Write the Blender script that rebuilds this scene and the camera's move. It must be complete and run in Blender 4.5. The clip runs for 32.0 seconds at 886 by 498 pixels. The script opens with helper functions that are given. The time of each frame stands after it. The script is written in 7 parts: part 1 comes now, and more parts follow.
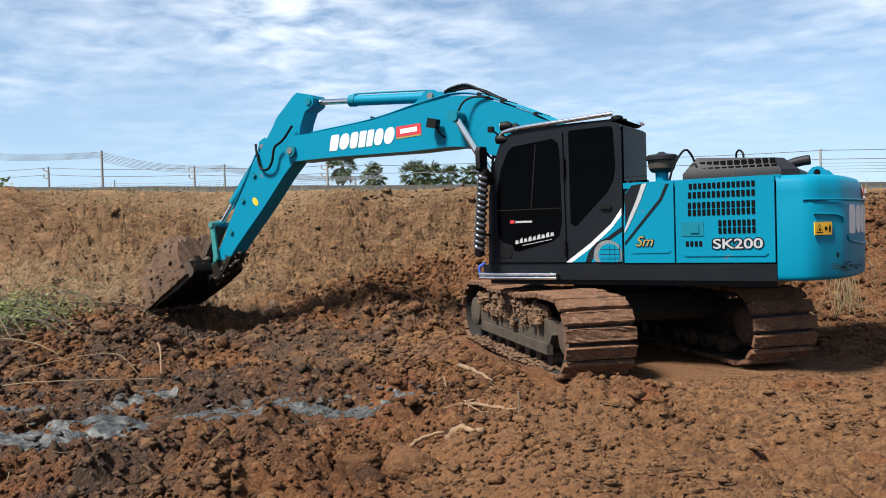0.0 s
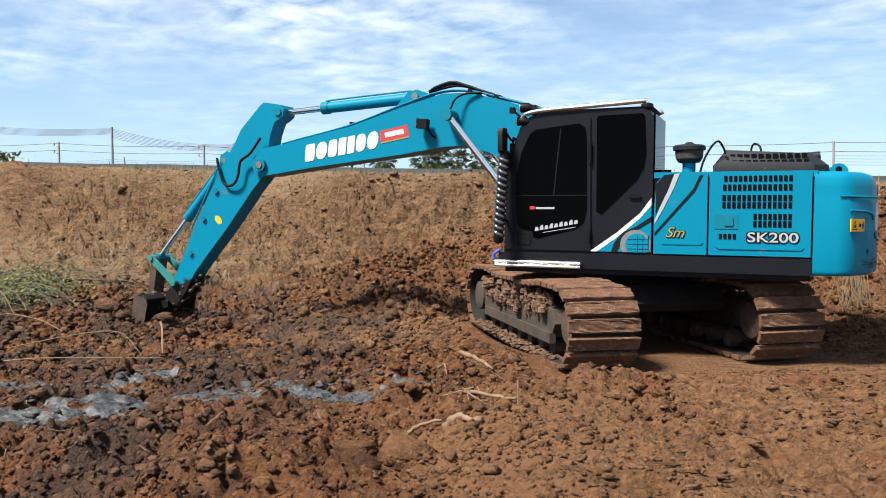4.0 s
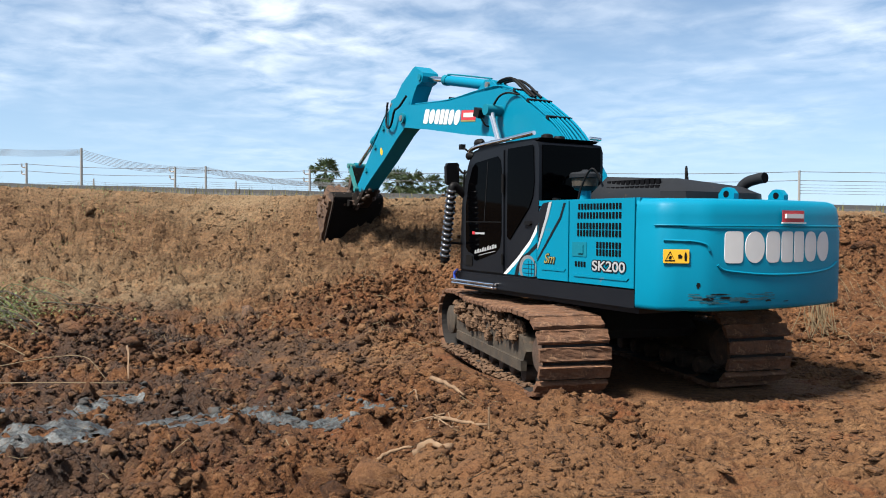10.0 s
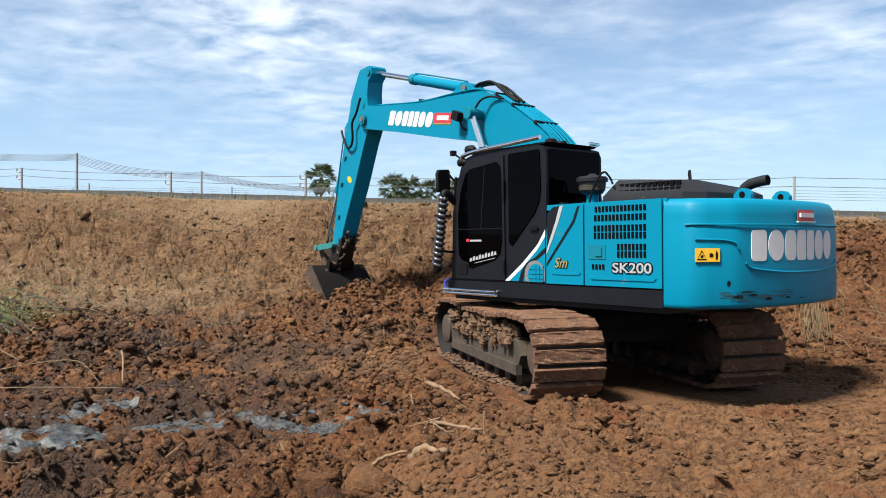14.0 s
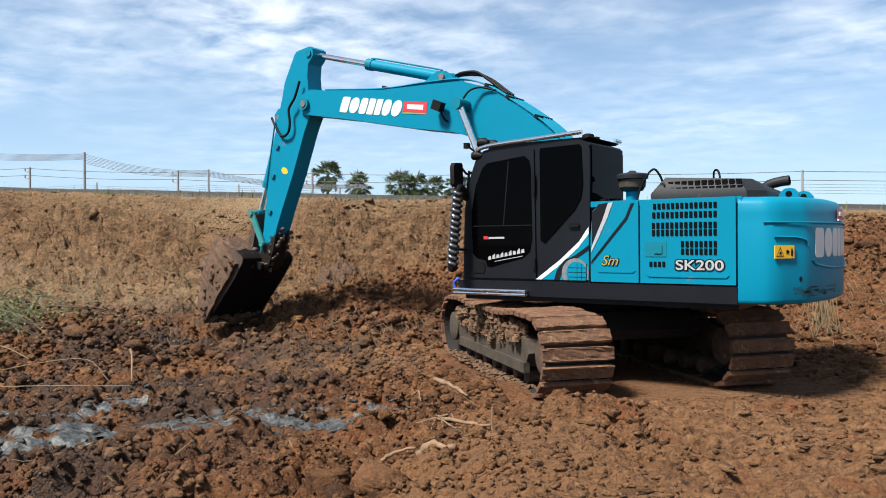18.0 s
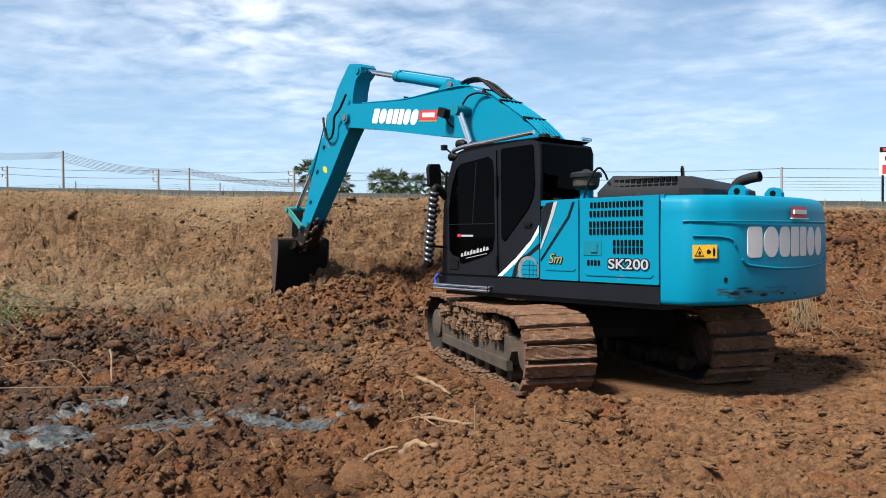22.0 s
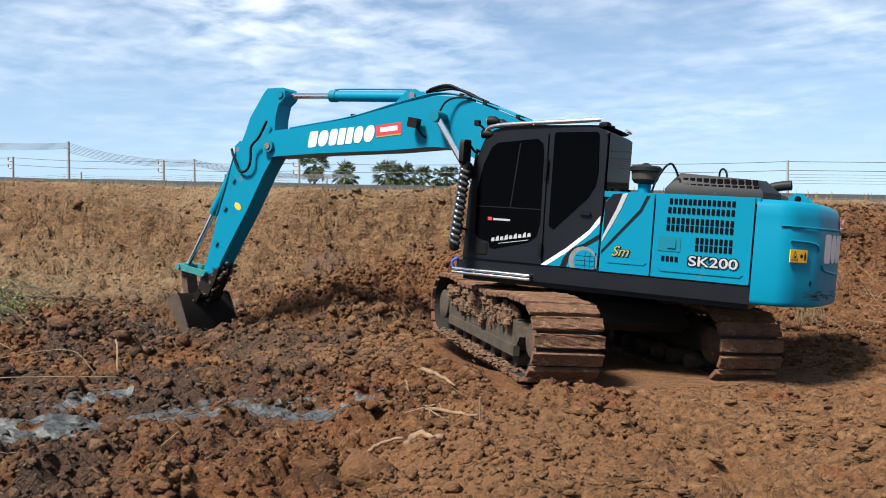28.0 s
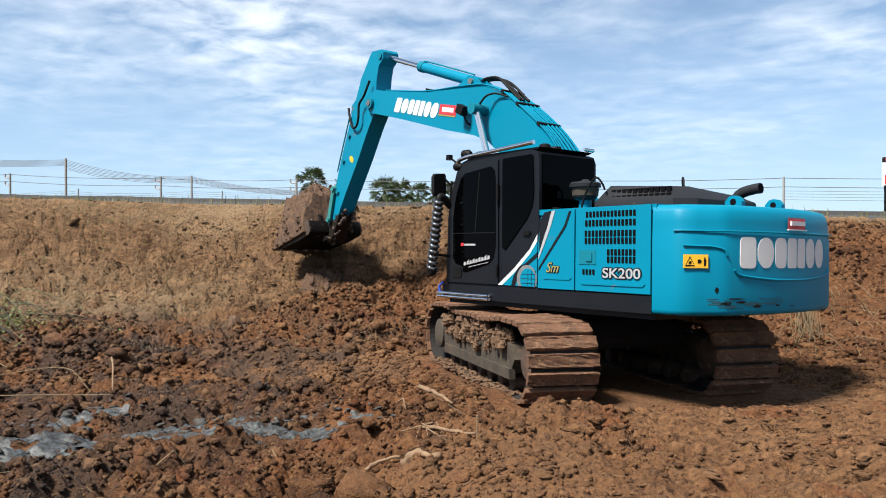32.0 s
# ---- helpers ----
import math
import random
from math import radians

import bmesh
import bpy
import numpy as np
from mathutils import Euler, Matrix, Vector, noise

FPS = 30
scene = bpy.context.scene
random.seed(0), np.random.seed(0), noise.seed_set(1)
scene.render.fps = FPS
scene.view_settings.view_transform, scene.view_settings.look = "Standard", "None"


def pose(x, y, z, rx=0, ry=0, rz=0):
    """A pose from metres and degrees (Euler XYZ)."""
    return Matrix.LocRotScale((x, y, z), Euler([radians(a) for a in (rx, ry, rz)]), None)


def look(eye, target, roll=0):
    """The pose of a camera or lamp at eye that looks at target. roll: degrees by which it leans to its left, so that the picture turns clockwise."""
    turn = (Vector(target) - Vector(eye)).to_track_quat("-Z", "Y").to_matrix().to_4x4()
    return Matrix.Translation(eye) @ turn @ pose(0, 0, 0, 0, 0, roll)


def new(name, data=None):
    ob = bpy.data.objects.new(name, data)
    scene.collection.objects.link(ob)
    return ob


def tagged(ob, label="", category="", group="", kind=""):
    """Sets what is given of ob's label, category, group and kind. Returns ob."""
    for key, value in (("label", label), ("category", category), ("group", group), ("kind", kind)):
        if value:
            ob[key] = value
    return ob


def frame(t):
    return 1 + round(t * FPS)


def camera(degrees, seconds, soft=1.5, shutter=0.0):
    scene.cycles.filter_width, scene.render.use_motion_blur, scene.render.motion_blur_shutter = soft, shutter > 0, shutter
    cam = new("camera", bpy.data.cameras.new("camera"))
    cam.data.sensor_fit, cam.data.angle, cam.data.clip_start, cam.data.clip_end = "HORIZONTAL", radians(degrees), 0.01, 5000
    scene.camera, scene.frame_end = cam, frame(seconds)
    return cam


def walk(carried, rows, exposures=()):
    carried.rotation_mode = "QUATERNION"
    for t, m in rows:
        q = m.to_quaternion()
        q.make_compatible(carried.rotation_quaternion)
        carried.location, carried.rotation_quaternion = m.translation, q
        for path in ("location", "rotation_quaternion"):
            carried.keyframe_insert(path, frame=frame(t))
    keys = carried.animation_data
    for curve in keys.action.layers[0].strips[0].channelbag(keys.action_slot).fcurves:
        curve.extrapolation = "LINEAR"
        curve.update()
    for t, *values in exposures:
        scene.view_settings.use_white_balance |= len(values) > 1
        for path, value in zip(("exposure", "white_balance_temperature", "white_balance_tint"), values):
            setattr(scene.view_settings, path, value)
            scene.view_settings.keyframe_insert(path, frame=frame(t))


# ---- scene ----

cam = camera(58.54, 32.0, 1.0)
walk(cam, [
    (0, pose(0.429, -10.944, 1.724, 88.44, 1.50, 14.98)),
    (0.5, pose(0.551, -10.857, 1.729, 88.51, 1.44, 16.12)),
    (1, pose(0.510, -10.852, 1.737, 88.50, 1.35, 16.38)),
    (1.5, pose(0.468, -10.851, 1.741, 88.33, 1.07, 14.70)),
    (2, pose(0.461, -10.873, 1.746, 88.21, 0.70, 14.57)),
    (2.5, pose(0.458, -10.866, 1.744, 88.15, 0.54, 14.84)),
    (3, pose(0.451, -10.861, 1.746, 87.98, 0.41, 15.06)),
    (3.5, pose(0.454, -10.857, 1.744, 87.59, 0.31, 15.34)),
    (5.5, pose(0.461, -10.837, 1.736, 87.01, -0.07, 16.13)),
    (6, pose(0.460, -10.831, 1.735, 87.07, -0.11, 16.17)),
    (6.5, pose(0.457, -10.826, 1.734, 87.26, -0.19, 16.23)),
    (7, pose(0.457, -10.833, 1.742, 87.62, -0.21, 16.22)),
    (7.5, pose(0.449, -10.821, 1.737, 88.07, -0.28, 15.97)),
    (8, pose(0.448, -10.825, 1.739, 88.42, -0.27, 15.48)),
    (8.5, pose(0.453, -10.831, 1.742, 88.63, -0.31, 14.80)),
    (9, pose(0.455, -10.840, 1.744, 88.80, -0.35, 14.11)),
    (9.5, pose(0.459, -10.848, 1.741, 88.98, -0.41, 13.73)),
    (10, pose(0.465, -10.848, 1.746, 89.08, -0.26, 13.65)),
    (10.5, pose(0.468, -10.847, 1.746, 89.15, -0.21, 13.51)),
    (11, pose(0.472, -10.849, 1.750, 89.26, -0.25, 13.48)),
    (11.5, pose(0.472, -10.853, 1.743, 89.37, -0.23, 13.47)),
    (12, pose(0.470, -10.847, 1.740, 89.38, -0.23, 13.48)),
    (12.5, pose(0.469, -10.853, 1.744, 89.41, -0.27, 13.40)),
    (13, pose(0.468, -10.839, 1.740, 89.47, -0.27, 13.37)),
    (13.5, pose(0.467, -10.841, 1.734, 89.52, -0.33, 13.31)),
    (14, pose(0.467, -10.842, 1.734, 89.48, -0.33, 13.36)),
    (14.5, pose(0.466, -10.843, 1.738, 89.23, -0.30, 13.48)),
    (16.5, pose(0.456, -10.846, 1.737, 89.25, -0.36, 13.81)),
    (17, pose(0.461, -10.841, 1.738, 89.17, -0.37, 13.87)),
    (17.5, pose(0.464, -10.834, 1.739, 89.17, -0.14, 13.89)),
    (18, pose(0.469, -10.843, 1.735, 89.22, 0.08, 13.86)),
    (18.5, pose(0.470, -10.848, 1.741, 89.24, 0.09, 13.78)),
    (19, pose(0.470, -10.845, 1.739, 89.27, 0.10, 13.70)),
    (19.5, pose(0.470, -10.835, 1.740, 89.31, 0.23, 13.42)),
    (20, pose(0.470, -10.841, 1.737, 89.37, 0.23, 13.10)),
    (20.5, pose(0.473, -10.837, 1.739, 89.40, 0.20, 12.90)),
    (21, pose(0.470, -10.832, 1.739, 89.36, 0.21, 12.78)),
    (21.5, pose(0.473, -10.822, 1.733, 89.21, 0.20, 12.70)),
    (22, pose(0.472, -10.826, 1.740, 89.06, 0.31, 12.61)),
    (22.5, pose(0.472, -10.822, 1.737, 89.09, 0.30, 12.45)),
    (23, pose(0.467, -10.828, 1.739, 89.12, 0.22, 12.35)),
    (23.5, pose(0.467, -10.826, 1.736, 89.10, 0.17, 12.36)),
    (24, pose(0.461, -10.825, 1.729, 88.94, 0.13, 12.52)),
    (24.5, pose(0.459, -10.820, 1.730, 88.77, 0.12, 12.81)),
    (25, pose(0.463, -10.822, 1.732, 88.57, 0.07, 12.89)),
    (25.5, pose(0.464, -10.819, 1.731, 88.53, 0.00, 12.92)),
    (27.5, pose(0.471, -10.824, 1.735, 88.45, 0.13, 13.00)),
    (28, pose(0.463, -10.821, 1.734, 88.49, 0.09, 12.95)),
    (28.5, pose(0.461, -10.818, 1.731, 88.49, 0.07, 12.95)),
    (29, pose(0.463, -10.811, 1.732, 88.51, 0.06, 12.95)),
    (29.5, pose(0.462, -10.821, 1.733, 88.62, 0.04, 12.93)),
    (30, pose(0.466, -10.822, 1.736, 88.94, -0.02, 12.95)),
    (30.5, pose(0.467, -10.828, 1.741, 89.09, 0.04, 12.97)),
    (31, pose(0.461, -10.824, 1.739, 89.26, 0.01, 12.90)),
    (31.5, pose(0.456, -10.828, 1.744, 89.42, -0.02, 12.86)),
    (32, pose(0.461, -10.815, 1.741, 89.68, 0.12, 12.74)),
], exposures=((0.0, 1.14), (0.9, 1.10), (1.8, 1.30), (3.2, 1.28), (7.0, 1.28), (8.2, 1.20), (9.2, 1.17), (32.0, 1.17)))


# ---------------------------------------------------------------- sky and sun
SUN_ELEVATION, SUN_AZIMUTH = radians(55), radians(-129)  # azimuth of the sun, from +x towards +y


def make_world():
    world = bpy.data.worlds.new("sky")
    scene.world = world
    world.use_nodes = True
    nt = world.node_tree
    nt.nodes.clear()
    out = nt.nodes.new("ShaderNodeOutputWorld")
    back = nt.nodes.new("ShaderNodeBackground")
    sky = nt.nodes.new("ShaderNodeTexSky")
    sky.sky_type, sky.sun_disc = "NISHITA", False
    sky.sun_elevation, sky.sun_rotation = SUN_ELEVATION, radians(90) - SUN_AZIMUTH
    sky.air_density, sky.dust_density, sky.ozone_density = 1.0, 0.15, 4.0
    coord = nt.nodes.new("ShaderNodeTexCoord")
    parts = nt.nodes.new("ShaderNodeSeparateXYZ")
    nt.links.new(coord.outputs["Generated"], parts.inputs[0])
    # flat cloud layer: direction divided by its height
    lift = nt.nodes.new("ShaderNodeMath")
    lift.operation, lift.inputs[1].default_value = "MAXIMUM", 0.0
    nt.links.new(parts.outputs[2], lift.inputs[0])
    plus = nt.nodes.new("ShaderNodeMath")
    plus.operation, plus.inputs[1].default_value = "ADD", 0.10
    nt.links.new(lift.outputs[0], plus.inputs[0])
    plane = []
    for k in (0, 1):
        d = nt.nodes.new("ShaderNodeMath")
        d.operation = "DIVIDE"
        nt.links.new(parts.outputs[k], d.inputs[0])
        nt.links.new(plus.outputs[0], d.inputs[1])
        plane.append(d)
    flat = nt.nodes.new("ShaderNodeCombineXYZ")
    nt.links.new(plane[0].outputs[0], flat.inputs[0])
    nt.links.new(plane[1].outputs[0], flat.inputs[1])
    turn = nt.nodes.new("ShaderNodeMapping")
    turn.inputs["Rotation"].default_value = (0, 0, radians(24))
    turn.inputs["Scale"].default_value = (1.0, 1.1, 1)
    turn.inputs["Location"].default_value = (2.3, 0.6, 0)
    nt.links.new(flat.outputs[0], turn.inputs[0])

    def cloud(scale, detail, rough, low, high, where):
        n = nt.nodes.new("ShaderNodeTexNoise")
        n.inputs["Scale"].default_value, n.inputs["Detail"].default_value = scale, detail
        n.inputs["Roughness"].default_value, n.inputs["Distortion"].default_value = rough, 0.3
        nt.links.new(where.outputs[0], n.inputs["Vector"])
        m = nt.nodes.new("ShaderNodeMapRange")
        m.inputs[1].default_value, m.inputs[2].default_value = low, high
        nt.links.new(n.outputs[0], m.inputs[0])
        return m
    wide = cloud(0.55, 5, 0.55, 0.385, 0.63, turn)
    small = cloud(4.6, 7, 0.55, 0.33, 0.66, turn)
    both = nt.nodes.new("ShaderNodeMath")
    both.operation = "MULTIPLY"
    nt.links.new(wide.outputs[0], both.inputs[0])
    nt.links.new(small.outputs[0], both.inputs[1])
    # clouds thin out towards the hazy horizon
    fade = nt.nodes.new("ShaderNodeMapRange")
    fade.inputs[1].default_value, fade.inputs[2].default_value = 0.05, 0.24
    nt.links.new(parts.outputs[2], fade.inputs[0])
    cover = nt.nodes.new("ShaderNodeMath")
    cover.operation = "MULTIPLY"
    nt.links.new(both.outputs[0], cover.inputs[0])
    nt.links.new(fade.outputs[0], cover.inputs[1])
    haze = nt.nodes.new("ShaderNodeMapRange")
    haze.inputs[1].default_value, haze.inputs[2].default_value = 0.45, 0.0
    haze.inputs[3].default_value, haze.inputs[4].default_value = 0.0, 0.62
    nt.links.new(parts.outputs[2], haze.inputs[0])
    pale = nt.nodes.new("ShaderNodeMixRGB")
    pale.inputs[2].default_value = (5.6, 8.1, 11.2, 1)
    nt.links.new(haze.outputs[0], pale.inputs[0])
    nt.links.new(sky.outputs[0], pale.inputs[1])
    mix = nt.nodes.new("ShaderNodeMixRGB")
    mix.inputs[2].default_value = (10.4, 11.2, 12.2, 1)
    nt.links.new(cover.outputs[0], mix.inputs[0])
    nt.links.new(pale.outputs[0], mix.inputs[1])
    nt.links.new(mix.outputs[0], back.inputs[0])
    back.inputs[1].default_value = 0.051
    nt.links.new(back.outputs[0], out.inputs[0])


make_world()
sun_data = bpy.data.lights.new("sun", "SUN")
sun_data.energy, sun_data.angle, sun_data.color = 5.0, radians(12), (1.0, 0.95, 0.87)
sun = new("sun", sun_data)
sun_way = Vector((math.cos(SUN_ELEVATION) * math.cos(SUN_AZIMUTH), math.cos(SUN_ELEVATION) * math.sin(SUN_AZIMUTH), math.sin(SUN_ELEVATION)))
sun.matrix_world = look(sun_way * 50, (0, 0, 0))


# ---------------------------------------------------------------- materials
def material(name, colour, rough=0.6, metal=0.0, second=None, scale=4.0, amount=0.5, bump=0.0, bump_scale=40.0, grime=None, grime_amount=0.0, coat=0.0, rough_vary=0.1):
    """A surface with broad colour variation, fine relief and patches of grime."""
    m = bpy.data.materials.new(name)
    m.use_nodes = True
    nt = m.node_tree
    b = nt.nodes["Principled BSDF"]
    coord = nt.nodes.new("ShaderNodeTexCoord")
    b.inputs["Metallic"].default_value = metal
    b.inputs["Coat Weight"].default_value = coat
    b.inputs["Coat Roughness"].default_value = 0.12

    def noise_of(s, detail=6, r=0.6):
        n = nt.nodes.new("ShaderNodeTexNoise")
        n.inputs["Scale"].default_value, n.inputs["Detail"].default_value, n.inputs["Roughness"].default_value = s, detail, r
        nt.links.new(coord.outputs["Object"], n.inputs["Vector"])
        return n
    broad = noise_of(scale)
    ramp = nt.nodes.new("ShaderNodeMapRange")
    ramp.inputs[1].default_value, ramp.inputs[2].default_value, ramp.inputs[4].default_value = 0.3, 0.7, amount
    nt.links.new(broad.outputs[0], ramp.inputs[0])
    mix = nt.nodes.new("ShaderNodeMixRGB")
    mix.inputs[1].default_value = (*colour, 1)
    mix.inputs[2].default_value = (*(second or [c * 0.8 for c in colour]), 1)
    nt.links.new(ramp.outputs[0], mix.inputs[0])
    last = mix
    if grime:
        spots = noise_of(scale * 1.7, 10, 0.68)
        edge = nt.nodes.new("ShaderNodeMapRange")
        edge.inputs[1].default_value, edge.inputs[2].default_value = 0.66 - 0.3 * grime_amount, 0.74 - 0.2 * grime_amount
        nt.links.new(spots.outputs[0], edge.inputs[0])
        last = nt.nodes.new("ShaderNodeMixRGB")
        last.inputs[2].default_value = (*grime, 1)
        nt.links.new(edge.outputs[0], last.inputs[0])
        nt.links.new(mix.outputs[0], last.inputs[1])
    nt.links.new(last.outputs[0], b.inputs["Base Color"])
    rr = nt.nodes.new("ShaderNodeMapRange")
    rr.inputs[3].default_value, rr.inputs[4].default_value = max(0.02, rough - rough_vary), min(1, rough + rough_vary)
    nt.links.new(broad.outputs[0], rr.inputs[0])
    nt.links.new(rr.outputs[0], b.inputs["Roughness"])
    if bump:
        fine = noise_of(bump_scale, 8, 0.65)
        bp = nt.nodes.new("ShaderNodeBump")
        bp.inputs["Strength"].default_value, bp.inputs["Distance"].default_value = bump, 0.02
        nt.links.new(fine.outputs[0], bp.inputs["Height"])
        nt.links.new(bp.outputs[0], b.inputs["Normal"])
    return m


DUST = (0.15, 0.09375, 0.05625)
TEAL = material("teal_paint", (0, 0.157, 0.252), 0.45, 0, (0, 0.143, 0.231), 1.2, 0.7, 0.03, 90, DUST, 0.0, 0.0)
TEAL_WORN = material("worn_teal_paint", (0.00356, 0.146, 0.206), 0.48, 0, (0.0057, 0.114, 0.157), 2.5, 0.8, 0.08, 60, DUST, 0.18, 0.0)
TEAL_LINK = material("teal_green_paint", (0.0143, 0.171, 0.164), 0.5, 0, (0.0143, 0.121, 0.121), 6, 0.8, 0.1, 60, DUST, 0.35)
CHARCOAL = material("charcoal_paint", (0.0062, 0.0073, 0.0100), 0.42, 0, (0.0085, 0.0098, 0.0125), 2, 0.6, 0.04, 80, DUST, 0.03, 0.05)
HOOD_GREY = material("dark_grey_plastic", (0.013, 0.0145, 0.017), 0.5, 0, (0.019, 0.020, 0.022), 3, 0.6, 0.05, 70, DUST, 0.0)
BLACK = material("black_rubber", (0.00414, 0.00414, 0.00455), 0.55, 0, (0.00744, 0.00702, 0.0066), 8, 0.6, 0.05, 60)
VOID = material("dark_opening", (0.006, 0.006, 0.007), 0.8)
CHROME = material("chrome", (0.78, 0.78, 0.78), 0.12, 1.0, (0.65, 0.64, 0.62), 10, 0.6)
STEEL = material("worn_steel", (0.30, 0.28, 0.26), 0.4, 0.8, (0.16, 0.12, 0.09), 8, 0.8, 0.1, 50, DUST, 0.2)
WHITE = material("white_decal", (0.54, 0.54, 0.5325), 0.45, 0, (0.48, 0.48, 0.4725), 6, 0.5)
SILVER = material("silver_decal", (0.406, 0.413, 0.421), 0.35, 0.3, (0.328, 0.335, 0.343), 6, 0.6)
RING_GREY = material("grey_decal", (0.16, 0.165, 0.17), 0.4, 0, (0.08, 0.08, 0.085), 12, 0.7)
YELLOW = material("yellow_sticker", (0.6375, 0.36, 0.015), 0.5, 0, (0.54, 0.3, 0.015), 10, 0.5)
RED = material("red_sticker", (0.4125, 0.0225, 0.03), 0.5, 0, (0.3375, 0.0225, 0.03), 10, 0.5)
GOLD = material("gold_decal", (0.4125, 0.315, 0.09), 0.35, 0.4, (0.3, 0.225, 0.075), 10, 0.6)
SCUFF = material("scuffed_black_mark", (0.003, 0.075, 0.105), 0.8, 0, (0.0045, 0.0225, 0.03), 20, 0.8)
MUD_STEEL = material("muddy_steel", (0.0725, 0.04, 0.0242), 0.85, 0, (0.0207, 0.0145, 0.011), 6, 0.95, 0.6, 30, (0.152, 0.0842, 0.0469), 0.3)
SHOE_STEEL = material("muddy_track_steel", (0.138, 0.0621, 0.0283), 0.85, 0.0, (0.0483, 0.0228, 0.0117), 7, 0.95, 0.7, 34, (0.207, 0.114, 0.0587), 0.3)
BUCKET_STEEL = material("dark_bucket_steel", (0.00414, 0.0038, 0.00345), 0.85, 0.0, (0.0069, 0.00552, 0.00483), 5, 0.8, 0.25, 40, (0.0124, 0.00828, 0.00621), 0.1)
BUCKET_STEEL.node_tree.nodes["Principled BSDF"].inputs["Specular IOR Level"].default_value = 0.12
# near-black steel: the deep shade under the machine is put into its colour
SHADE_STEEL = material("shade_dark_steel", (0.00552, 0.00483, 0.00414), 0.85, 0.0, (0.00966, 0.0069, 0.00552), 5, 0.8, 0.3, 40)


FRAME_GREY = material("stained_grey_steel", (0.0535, 0.0402, 0.0265), 0.8, 0, (0.0193, 0.0146, 0.0103), 5, 0.95, 0.4, 30, (0.0856, 0.0492, 0.0265), 0.35)
CAKED = material("caked_clay", (0.125, 0.0686, 0.0345), 0.95, 0, (0.0516, 0.0267, 0.0138), 7, 0.95, 0.8, 26)
COIL = material("glossy_dark_spiral", (0.208, 0.211, 0.218), 0.16, 0.9, (0.112, 0.112, 0.115), 9, 0.6)
VOID.node_tree.nodes["Principled BSDF"].inputs["Specular IOR Level"].default_value = 0.0
for dull in (CHARCOAL, BLACK, HOOD_GREY, TEAL, TEAL_WORN):
    dull.node_tree.nodes["Principled BSDF"].inputs["Specular IOR Level"].default_value = 0.12


def glass(name):
    m = bpy.data.materials.new(name)
    m.use_nodes = True
    b = m.node_tree.nodes["Principled BSDF"]
    b.inputs["Base Color"].default_value = (0.0006, 0.0006, 0.0008, 1)
    b.inputs["Roughness"].default_value = 0.03
    b.inputs["IOR"].default_value = 1.45
    b.inputs["Transmission Weight"].default_value = 0.05
    b.inputs["Specular IOR Level"].default_value = 0.02
    return m


GLASS = glass("tinted_glass")


